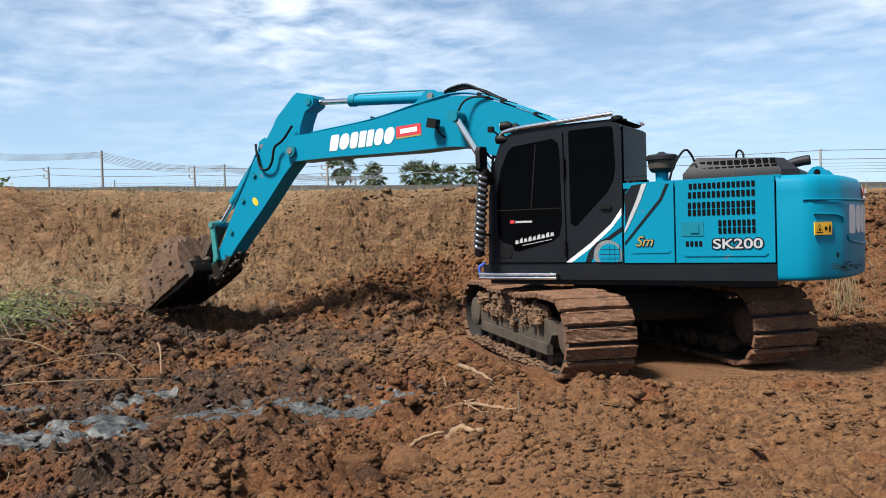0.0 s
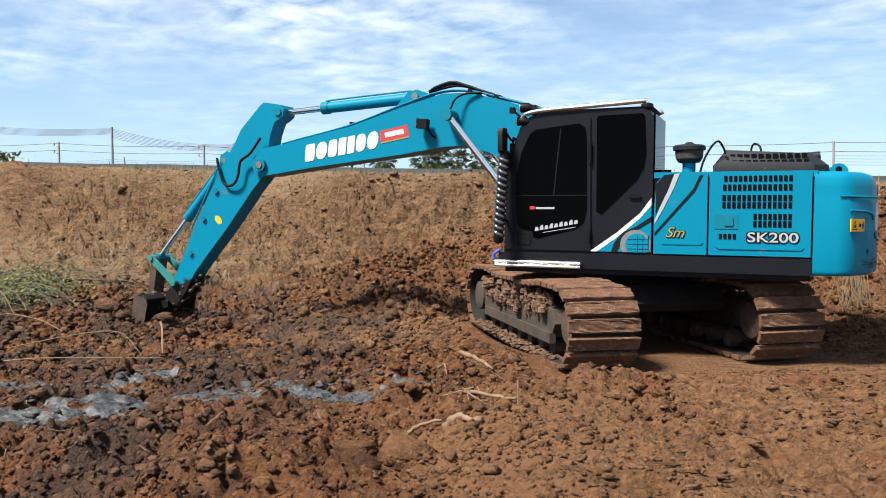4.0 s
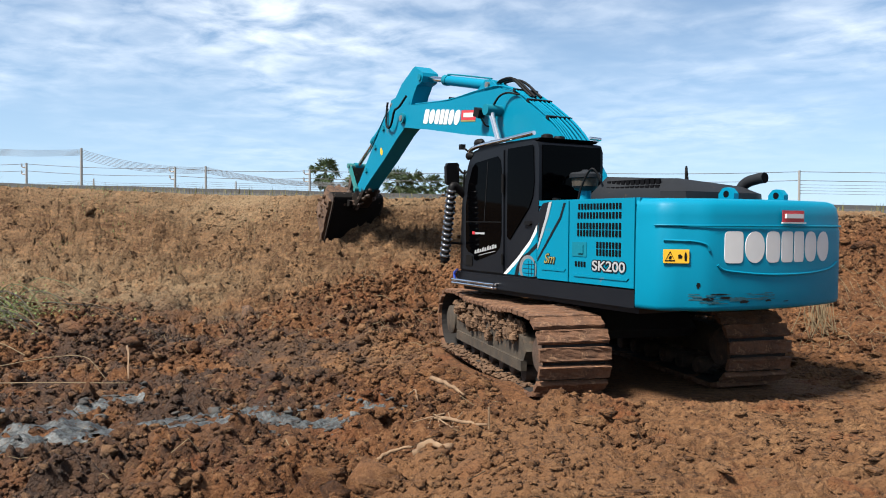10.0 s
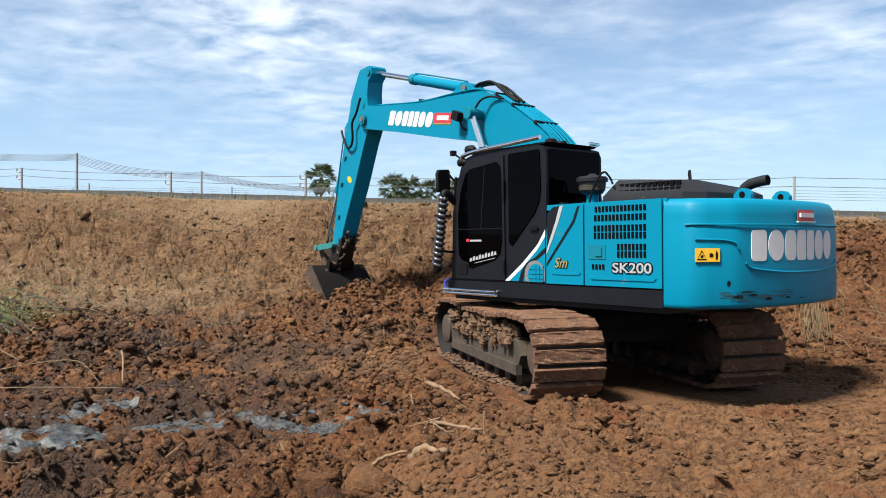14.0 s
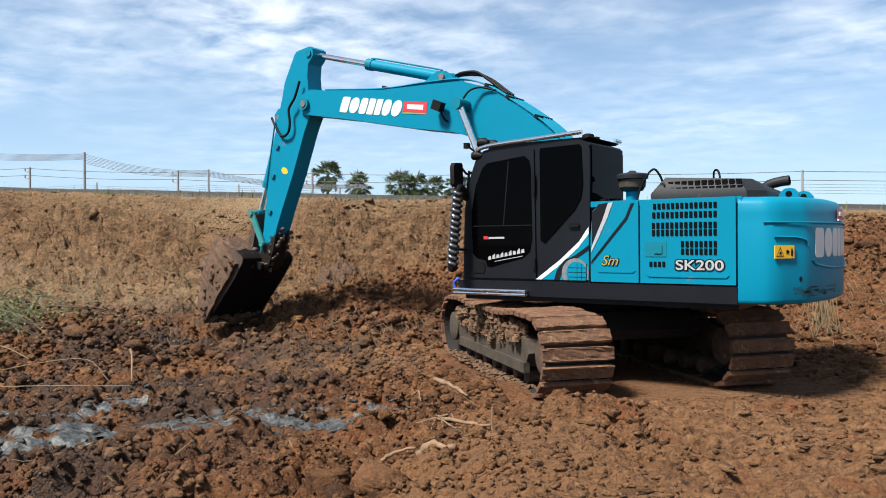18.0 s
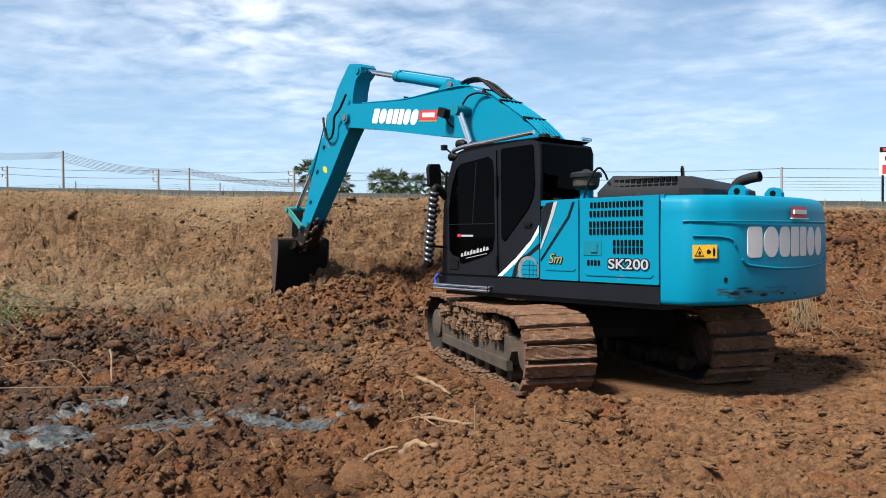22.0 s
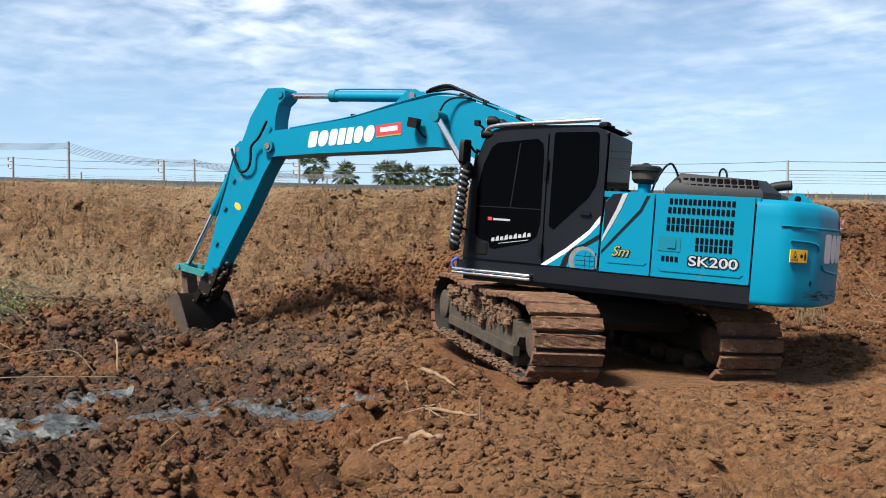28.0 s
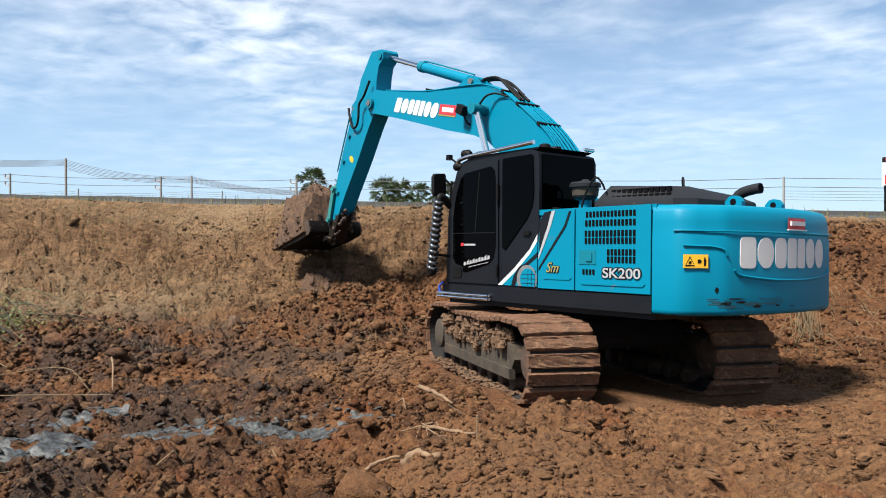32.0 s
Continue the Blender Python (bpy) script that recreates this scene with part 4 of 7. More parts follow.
def make_crest_grass():
    """Weeds along the crest and on the road's verge."""
    v, f = [], []
    for k in range(1500):
        far_side = random.random() < 0.7
        x = random.uniform(-26, 12) if far_side else random.uniform(-18, -3)
        y = random.uniform(12, 14.5) if far_side else 6.9 + random.uniform(-0.5, 2.2)
        z = float(ground_height(np.array([x]), np.array([y]))[0])
        if far_side:
            z = float(np.clip(2.98 - 0.033 * x, 1.8, 4.1)) - 0.28
        h = random.uniform(0.10, 0.30) * (1.0 if far_side else 0.45)
        a = random.uniform(0, 6.28)
        lean = Vector((math.cos(a), math.sin(a), 0)) * h * random.uniform(0.1, 0.6)
        s = Vector((-math.sin(a), math.cos(a), 0)) * random.uniform(0.006, 0.014)
        p = Vector((x, y, z - 0.02))
        b = len(v)
        v += [p - s, p + s, p + lean * 0.4 + Vector((0, 0, h * 0.6)) + s * 0.6, p + lean * 0.4 + Vector((0, 0, h * 0.6)) - s * 0.6, p + lean + Vector((0, 0, h))]
        f += [(b, b + 1, b + 2, b + 3), (b + 3, b + 2, b + 4)]
    tagged(new("crest_grass", mesh_of("crest_grass", v, f, DRY_GRASS)), "dry yellow-green grass along the bank's crest", "grass", kind="stuff")


DRY_GRASS = material("dry_grass", (0.1425, 0.12, 0.045), 0.8, 0, (0.075, 0.09, 0.02625), 2.5, 0.9)
make_crest_grass()


# ---------------------------------------------------------------- excavator
# body space: x forward, y to the machine's left, z up; the swing axis is x = y = 0
machine = tagged(new("excavator"), "teal crawler excavator with charcoal cab on muddy steel tracks", "excavator")
SWINGING = []   # parts that turn with the upper body


def swing_part(name, me, label=""):
    ob = part(name, me, machine, label)
    SWINGING.append(ob)
    return ob


def chassis_point(along, side, z):
    return Vector((along * TRACK_WAY[0] + side * TRACK_SIDE[0], along * TRACK_WAY[1] + side * TRACK_SIDE[1], z))


CHASSIS = Matrix(((TRACK_WAY[0], -TRACK_SIDE[0], 0, 0), (TRACK_WAY[1], -TRACK_SIDE[1], 0, 0), (0, 0, 1, 0), (0, 0, 0, 1)))


def laid(me):
    """Turns a mesh made in track space (x along the tracks, y to their left) into machine space."""
    me.transform(CHASSIS)
    return me


def track_path(s, total_only=False):
    """A point and slope on the track's loop at the length s: ends round, upper run sagging."""
    r, x0, x1, zc = 0.40, -1.66, 1.60, 0.455
    low, arc = x1 - x0, math.pi * r
    total = 2 * low + 2 * arc
    if total_only:
        return total
    s %= total
    if s < low:
        return x0 + s, zc - r, 0.0
    s -= low
    if s < arc:
        a = -math.pi / 2 + s / r
        return x1 + r * math.cos(a), zc + r * math.sin(a), a + math.pi / 2
    s -= arc
    if s < low:
        u = s / low
        return x1 - s, zc + r - 0.05 * math.sin(math.pi * u) ** 2 + 0.03 * math.sin(3 * math.pi * u) ** 2, math.pi
    s -= low
    a = math.pi / 2 + s / r
    return x0 + r * math.cos(a), zc + r * math.sin(a), a + math.pi / 2


def shoe_mesh(width):
    """One track shoe: a plate packed with clay over its low grousers, with a turned-down edge; x along the run, z outwards."""
    prof = [(-0.080, 0.0), (-0.082, 0.036), (-0.077, 0.057), (-0.064, 0.058), (-0.050, 0.050), (-0.020, 0.047), (0.012, 0.049), (0.040, 0.045),
            (0.058, 0.047), (0.066, 0.042), (0.069, 0.018), (0.069, 0.0)]
    v, f = [], []
    n, cuts = len(prof), 11
    for j in range(cuts):
        u = j / (cuts - 1)
        s = 0.92 if j in (0, cuts - 1) else 1.0
        y = width * (u - 0.5)
        for px, pz in prof:
            crust = random.uniform(-0.006, 0.009) if pz > 0.03 else 0
            v.append((px * s + random.uniform(-0.003, 0.003), y, pz * s + crust))
    for k in range(cuts - 1):
        for i in range(n):
            a, b = k * n + i, k * n + (i + 1) % n
            f.append((a, b, b + n, a + n))
    f.append(tuple(range(n))[::-1])
    f.append(tuple(range((cuts - 1) * n, cuts * n)))
    return mesh_of("track_shoe", v, f, SHOE_STEEL)


def ring(name, centre, y0, y1, profile, mat, sides=28):
    """A turned wheel: profile of (radius, share of the width)."""
    v, f = [], []
    for r, w in profile:
        for k in range(sides):
            a = 2 * math.pi * k / sides
            v.append((centre[0] + r * math.cos(a), y0 + (y1 - y0) * w, centre[1] + r * math.sin(a)))
    for j in range(len(profile) - 1):
        for k in range(sides):
            a, b = j * sides + k, j * sides + (k + 1) % sides
            f.append((a, b, b + sides, a + sides))
    f.append(tuple(range(sides))[::-1])
    f.append(tuple(range((len(profile) - 1) * sides, len(profile) * sides)))
    me = mesh_of(name, v, f, mat, True)
    me.set_sharp_from_angle(angle=radians(40))
    return me


def build_undercarriage():
    shoes = [shoe_mesh(0.81) for _ in range(6)]
    total = track_path(0, True)
    count = 50
    for centre in (1.30, -0.955):      # to the left of the machine's heading: near, far
        side = 1 if centre > 0 else -1
        for k in range(count):
            x, z, a = track_path(k * total / count + 0.04)
            ob = part("track_shoe", shoes[(k * 5 + k // 7) % 6], machine)
            m = Matrix.Translation((x, centre, z)) @ Matrix.Rotation(-a, 4, "Y") @ Matrix.Rotation(math.pi, 4, "X")
            ob.matrix_basis = CHASSIS @ m @ pose(0, 0, 0, random.uniform(-1, 1), random.uniform(-1.5, 1.5), random.uniform(-0.5, 0.5))
        # inner chain
        v, f = [], []
        for k in range(count):
            x, z, a = track_path((k + 0.5) * total / count)
            x2, z2, _ = track_path((k + 1.4) * total / count)
            cx, cz = (-0.03, 0.455)
            for yy in (-0.09, 0.09):
                p, q = Vector((x, centre + yy, z)), Vector((x2, centre + yy, z2))
                for w in (p, q):
                    d = Vector((min(max(w.x, -1.66), 1.6), w.y, 0.455)) - w
                    w += d.normalized() * 0.055
                add_tube(v, f, [p, q], 0.045, 5)
        # flat links behind the gaps of the shoes
        b, w = len(v), 0.36
        for k in range(120):
            x, z, a = track_path(k * total / 120)
            d = (Vector((min(max(x, -1.66), 1.6), 0, 0.455)) - Vector((x, 0, z))).normalized() * 0.004
            v += [(x + d.x, centre - w, z + d.z), (x + d.x, centre + w, z + d.z)]
        f += [(b + 2 * k, b + 2 * k + 1, b + (2 * k + 3) % 240, b + (2 * k + 2) % 240) for k in range(120)]
        # chain coloured near black to carry the shade inside the track
        me = mesh_of("track_chain", v, f, SHADE_STEEL)
        part("track_chain", laid(me), machine)
        # side frame with its shelf and clay
        o0, o1 = centre + side * 0.05, centre + side * 0.30
        prof = [(-1.30, 0.28), (1.30, 0.28), (1.42, 0.40), (1.30, 0.52), (0.9, 0.66), (-0.9, 0.66), (-1.30, 0.60), (-1.42, 0.45)]
        part("track_frame", laid(prism("track_frame", prof, min(o0, o1) - 0.1, max(o0, o1), FRAME_GREY, 0.02)), machine)
        part("frame_skirt", laid(prism("frame_skirt", [(-1.35, 0.22), (1.25, 0.22), (1.25, 0.34), (-1.35, 0.34)], centre + side * 0.26, centre + side * 0.335, FRAME_GREY, 0.015)), machine)
        for k in range(7):
            x = -1.2 + k * 0.39
            part("track_roller", laid(ring("track_roller", (x, 0.17), centre - 0.20, centre + 0.20, [(0.09, -0.1), (0.10, 0.0), (0.10, 0.3), (0.075, 0.34), (0.075, 0.66), (0.10, 0.7), (0.10, 1.0), (0.09, 1.1), (0.04, 1.14)], MUD_STEEL, 18)), machine)
        for x in (-0.55, 0.6):
            part("carrier_roller", laid(ring("carrier_roller", (x, 0.73), centre - 0.12, centre + 0.12, [(0.06, 0), (0.075, 0.1), (0.075, 0.9), (0.06, 1)], MUD_STEEL, 16)), machine)
        part("idler", laid(ring("idler", (1.60, 0.455), centre - 0.16, centre + 0.16, [(0.07, -0.5), (0.07, -0.1), (0.20, -0.05), (0.31, 0), (0.31, 0.3), (0.335, 0.33), (0.335, 0.67), (0.31, 0.7), (0.31, 1), (0.20, 1.05), (0.07, 1.1), (0.07, 1.5)], MUD_STEEL)), machine, "muddy steel idler wheel")
        hub = part("sprocket", laid(ring("sprocket", (-1.66, 0.455), centre - 0.20, centre + 0.20, [(0.10, -0.1), (0.24, -0.05), (0.24, 0.25), (0.33, 0.3), (0.33, 0.42), (0.24, 0.46), (0.24, 0.9), (0.20, 1.1), (0.08, 1.15)], MUD_STEEL)), machine, "muddy drive sprocket")
        # clay packed between the runs
        v, f = [], []
        for k in range(260):
            x = random.uniform(-1.25, 1.35)
            z = 0.66 + random.uniform(-0.24, 0.15) * (1 - abs(x) / 2.2)
            c = Vector((x, centre + side * random.uniform(0.20, 0.36), z))
            add_clod(v, f, c, random.uniform(0.025, 0.075), random.uniform(0.8, 1.6))
        for k in range(420):
            c = Vector((random.uniform(-1.5, 1.65), centre + side * random.uniform(0.16, 0.46), random.uniform(0.05, 0.085)))
            add_clod(v, f, c, random.uniform(0.012, 0.045), 0.5)
        part("idler_cap", laid(ring("idler_cap", (1.58, 0.455), centre + side * 0.27, centre + side * 0.34, [(0.21, 0), (0.21, 0.8), (0.19, 1.0), (0.05, 1.02)], FRAME_GREY, 24)), machine, "dusty round idler cap")
        part("packed_clay", laid(mesh_of("packed_clay", v, f, CAKED)), machine, "clay caked on the track frame")["kind"] = "stuff"
    body = [(-1.0, 0.50), (1.0, 0.50), (1.15, 0.62), (0.9, 0.82), (-0.9, 0.82), (-1.15, 0.62)]
    # car body painted as dark as the shade between the tracks
    part("car_body", laid(prism("car_body", body, -0.75, 1.05, SHADE_STEEL, 0.03)), machine)
    part("swing_bearing", ring("swing_bearing", (0, 0), 0.80, 0.97, [(0.60, 0), (0.66, 0.1), (0.66, 0.9), (0.60, 1)], BLACK, 36), machine).matrix_basis = Matrix.Rotation(radians(90), 4, "X")


def add_clod(verts, faces, centre, size, flat=0.75):
    """A rough lump: a low sphere pushed in and out."""
    base = len(verts)
    rows, cols = 4, 6
    turn = random.uniform(0, 6.28)
    verts.append(centre + Vector((0, 0, size * flat * random.uniform(0.7, 1.1))))
    for i in range(1, rows):
        th = math.pi * i / rows
        for k in range(cols):
            a = 2 * math.pi * k / cols + turn + i * 0.4
            r = size * random.uniform(0.68, 1.18)
            verts.append(centre + Vector((math.sin(th) * math.cos(a) * r, math.sin(th) * math.sin(a) * r, math.cos(th) * r * flat)))
    verts.append(centre - Vector((0, 0, size * flat * 0.9)))
    for k in range(cols):
        faces.append((base, base + 1 + k, base + 1 + (k + 1) % cols))
        last = base + 1 + (rows - 2) * cols
        faces.append((len(verts) - 1, last + (k + 1) % cols, last + k))
    for i in range(rows - 2):
        for k in range(cols):
            a, b = base + 1 + i * cols + k, base + 1 + i * cols + (k + 1) % cols
            faces.append((a, a + cols, b + cols, b))


SIDE = 1.42


def panel(name, outline, y0, y1, mat, parent, label="", bevel=0.008):
    return part(name, prism(name, outline, y0, y1, mat, bevel), parent, label)


def slots(name, x0, x1, z0, z1, columns, parent, slant=0.0, y=SIDE):
    """A row of upright louvre slots, each a dark recess with its own rim."""
    w = (x1 - x0) / columns
    for k in range(columns):
        a, b = x0 + k * w + w * 0.15, x0 + k * w + w * 0.85
        o = [(a, z0 + 0.008), (a + 0.006 * (1 if b > a else -1), z0), (b, z0), (b, z1 - 0.008), (b - 0.006 * (1 if b > a else -1), z1), (a, z1)]
        o = [(p[0] + slant * (p[1] - z0), p[1]) for p in o]
        part(name, prism(name, o, y - 0.01, y + 0.004, VOID, 0.0), parent)


def text_mesh(body, size, mat, depth=0.004, bold=0.0, slant=0.0):
    c = bpy.data.curves.new("lettering", "FONT")
    c.body, c.size, c.extrude, c.offset, c.shear = body, size, depth, bold, slant
    c.align_x, c.align_y = "LEFT", "BOTTOM_BASELINE"
    ob = bpy.data.objects.new("lettering", c)
    me = bpy.data.meshes.new_from_object(ob)
    bpy.data.objects.remove(ob)
    me.materials.clear()
    me.materials.append(mat)
    return me


# widths and roundness of the plain white shapes of the maker's mark
MARK = ((1.05, 7), (1.18, 2.2), (0.95, 4), (0.85, 9), (0.80, 9), (1.02, 2.6), (1.15, 2.2))


def mark_shapes(left, right, gap):
    """Centre, half-width and roundness of each shape, from one side to the other."""
    unit = (right - left) / sum(w for w, _ in MARK)
    at, out = left, []
    for w, p in MARK:
        out.append((at + unit * w / 2, abs(unit * w) / 2 - gap / 2, p))
        at += unit * w
    return out


def oval(c, r, z, h, p, n=24):
    pts = []
    for k in range(n):
        a = 2 * math.pi * k / n
        q, w = math.cos(a), math.sin(a)
        pts.append((c + r * math.copysign(abs(q) ** (2 / p), q), z + h * math.copysign(abs(w) ** (2 / p), w)))
    return pts


def build_upper():
    deck = swing_part("deck_frame", box("deck_frame", (-2.15, 1.30), (-1.34, 1.34), (0.97, 1.20), CHARCOAL, 0.02), "charcoal steel deck frame")
    part("side_skirt", box("side_skirt", (-2.16, 1.36), (1.34, 1.425), (1.035, 1.215), CHARCOAL, 0.018), deck, "charcoal lower side rail")
    part("side_skirt", box("side_skirt", (-2.16, 1.36), (-1.425, -1.34), (1.035, 1.215), CHARCOAL, 0.018), deck)
    for k, z in enumerate((1.055, 1.10)):
        part("step_bar", tube("step_bar", [bent([(1.34, 1.40, z), (1.36, 1.475, z), (1.30, 1.485, z), (0.42, 1.485, z), (0.34, 1.475, z), (0.34, 1.41, z)], 5)], 0.020, CHROME, 10), deck, "polished chrome step bar")
    # engine bay core and its side panels
    core = swing_part("engine_bay", box("engine_bay", (-2.20, -0.50), (-1.37, 1.37), (1.20, 2.10), BLACK, 0.01), "dark engine bay behind panels")
    front = swing_part("side_panel", prism("side_panel", [(-0.505, 1.235), (-1.085, 1.235), (-1.085, 2.15), (-0.80, 2.165), (-0.62, 2.145), (-0.53, 2.05), (-0.505, 1.75)], 1.37, SIDE, TEAL, 0.014), "teal side panel with dark and white stripes")
    stripe_y = SIDE + 0.001
    panel("dark_stripe", [(-0.525, 1.68), (-0.525, 2.03), (-0.61, 2.13), (-0.72, 2.145), (-0.66, 1.97), (-0.57, 1.78)], stripe_y, SIDE + 0.005, CHARCOAL, front)
    panel("white_stripe", [(-0.515, 1.62), (-0.57, 1.76), (-0.66, 1.96), (-0.725, 2.14), (-0.785, 2.15), (-0.715, 1.97), (-0.61, 1.75), (-0.515, 1.575)], stripe_y, SIDE + 0.006, SILVER, front, "silver-white swoosh decal")
    panel("grey_stripe", [(-0.515, 1.475), (-0.69, 1.685), (-0.93, 1.97), (-1.00, 2.13), (-1.035, 2.13), (-0.955, 1.95), (-0.71, 1.665), (-0.515, 1.44)], stripe_y, SIDE + 0.006, CHARCOAL, front)
    panel("embossed_bar", [(-0.60, 1.345), (-1.02, 1.345), (-1.05, 1.375), (-0.60, 1.375)], stripe_y, SIDE + 0.008, TEAL, front)
    part("script_shadow", text_mesh("Sm", 0.165, CHARCOAL, 0.002, 0.008, 0.35), front).matrix_basis = Matrix.Translation((-0.64, SIDE + 0.002, 1.425)) @ Matrix(((-1, 0, 0, 0), (0, 0, 1, 0), (0, 1, 0, 0), (0, 0, 0, 1)))
    logo = text_mesh("Sm", 0.165, GOLD, 0.004, 0.0, 0.35)
    ob = part("gold_script", logo, front, "gold script decal")
    ob.matrix_basis = Matrix.Translation((-0.635, SIDE + 0.004, 1.428)) @ Matrix(((-1, 0, 0, 0), (0, 0, 1, 0), (0, 1, 0, 0), (0, 0, 0, 1)))
    rear = swing_part("engine_door", prism("engine_door", [(-1.105, 1.235), (-2.145, 1.235), (-2.145, 2.165), (-1.105, 2.15)], 1.37, SIDE, TEAL, 0.014), "teal engine door with rows of louvre slots")
    for z0, z1, x0, n in ((2.05, 2.115, -1.25, 14), (1.95, 2.02, -1.24, 14), (1.835, 1.905, -1.235, 14), (1.755, 1.825, -1.235, 14), (1.63, 1.70, -1.56, 8), (1.55, 1.62, -1.56, 8)):
        slots("louvre_slot", x0, -1.96, z0, z1, n, rear)
    slots("louvre_slot", -1.205, -1.40, 1.415, 1.475, 4, rear)
    panel("lock_recess", [(-1.165, 1.53), (-1.41, 1.53), (-1.41, 1.69), (-1.165, 1.69)], SIDE - 0.004, SIDE + 0.006, TEAL_WORN, rear)
    panel("latch", [(-1.27, 1.565), (-1.36, 1.565), (-1.36, 1.655), (-1.27, 1.655)], SIDE, SIDE + 0.018, TEAL_WORN, rear, "small steel door latch")
    panel("embossed_bar", [(-1.18, 1.335), (-2.08, 1.335), (-2.05, 1.305), (-1.21, 1.305)], stripe_y, SIDE + 0.010, TEAL, rear)
    for bold, lift, mat, label in ((0.013, 0.004, CHARCOAL, "dark outline of the lettering"), (0.002, 0.007, SILVER, "raised silver-white model lettering")):
        number = text_mesh("SK200", 0.150, mat, 0.003, bold)
        ob = part("model_lettering", number, rear, label)
        ob.matrix_basis = Matrix.Translation((-1.505, SIDE + lift, 1.390)) @ Matrix(((-1.33, 0, 0, 0), (0, 0, 1, 0), (0, 1, 0, 0), (0, 0, 0, 1)))
    swing_part("right_panel", prism("right_panel", [(-0.505, 1.235), (-2.145, 1.235), (-2.145, 2.165), (-0.505, 2.15)], -SIDE, -1.37, TEAL, 0.014))
    swing_part("engine_top", box("engine_top", (-2.20, -0.50), (-1.40, 1.40), (2.10, 2.165), TEAL, 0.018))
    # hood with slots
    hood = swing_part("engine_hood", hood_mesh(), "dark grey ribbed engine hood with slots")
    for r, (z, yy) in enumerate(((2.345, 1.035), (2.275, 1.062))):
        for k in range(11):
            x = -1.30 - k * 0.075 - r * 0.02
            o = prism("hood_slot", [(x, z - 0.027), (x - 0.054, z - 0.027), (x - 0.050, z + 0.030), (x + 0.004, z + 0.030)], yy - 0.02, yy + 0.006, VOID, 0.0)
            part("hood_slot", o, hood)
    part("grab_handle", tube("grab_handle", [bent([(-1.50, -0.02, 2.40), (-1.50, 0.0, 2.52), (-1.54, 0.05, 2.565), (-1.60, 0.12, 2.52), (-1.62, 0.14, 2.40)], 5)], 0.013, BLACK), hood)
    # air pre-cleaner
    pre = swing_part("air_precleaner", ring("air_precleaner", (0, 0), 2.28, 2.51, [(0.06, 0), (0.12, 0.06), (0.145, 0.20), (0.158, 0.60), (0.160, 0.66), (0.186, 0.68), (0.186, 0.86), (0.165, 0.94), (0.06, 1.0), (0.03, 1.10)], HOOD_GREY, 24), "brown dusty air pre-cleaner bowl on a teal pipe")
    pre.data.transform(Matrix.Translation((-0.84, 0.98, 0)) @ Matrix.Rotation(radians(90), 4, "X"))
    part("intake_pipe", tube("intake_pipe", [[(-0.84, 0.98, 2.12), (-0.84, 0.98, 2.31)]], 0.075, TEAL, 16), pre)
    part("dust_bowl", tube("dust_bowl", [[(-0.84, 0.98, 2.335), (-0.84, 0.98, 2.425)]], [0.152, 0.162], FRAME_GREY, 24), pre, "dust-filled bowl")
    part("breather_hose", tube("breather_hose", [bent([(-0.98, 1.20, 2.15), (-1.02, 1.19, 2.30), (-1.10, 1.17, 2.46), (-1.17, 1.15, 2.52), (-1.22, 1.12, 2.46), (-1.25, 1.10, 2.38)], 6)], 0.013, BLACK, 8), pre, "black breather hose")
    swing_part("filler_cap", tube("filler_cap", [[(-0.58, 1.20, 2.12), (-0.58, 1.20, 2.20)]], [0.05, 0.05], BLACK, 14))
    swing_part("filler_cap", tube("filler_cap", [[(-0.56, 0.78, 2.12), (-0.56, 0.78, 2.22)]], [0.06, 0.06], BLACK, 14))
    pipe = swing_part("exhaust_pipe", tube("exhaust_pipe", [bent([(-1.98, -0.34, 2.12), (-1.99, -0.34, 2.28), (-2.06, -0.35, 2.37), (-2.20, -0.36, 2.41), (-2.30, -0.36, 2.42)], 6)], 0.062, HOOD_GREY, 16), "dark grey curved exhaust pipe")
    part("pipe_mouth", tube("pipe_mouth", [[(-2.29, -0.36, 2.419), (-2.304, -0.36, 2.4205)]], 0.052, VOID, 16), pipe)
    build_counterweight()
    build_cab()
    # front right tool box and tank
    tank = swing_part("fuel_tank", box("fuel_tank", (-0.48, 0.55), (-1.40, -0.50), (1.20, 2.05), TEAL, 0.03), "teal fuel tank box")
    swing_part("tool_box", box("tool_box", (0.57, 1.25), (-1.40, -0.55), (1.20, 1.65), TEAL, 0.03))
    swing_part("boom_bracket", prism("boom_bracket", [(-0.40, 1.15), (0.55, 1.15), (0.40, 1.75), (0.22, 2.05), (-0.02, 2.05), (-0.20, 1.75)], 0.27, 0.31, TEAL, 0.01))
    swing_part("boom_bracket", prism("boom_bracket", [(-0.40, 1.15), (0.55, 1.15), (0.40, 1.75), (0.22, 2.05), (-0.02, 2.05), (-0.20, 1.75)], -0.31, -0.27, TEAL, 0.01))


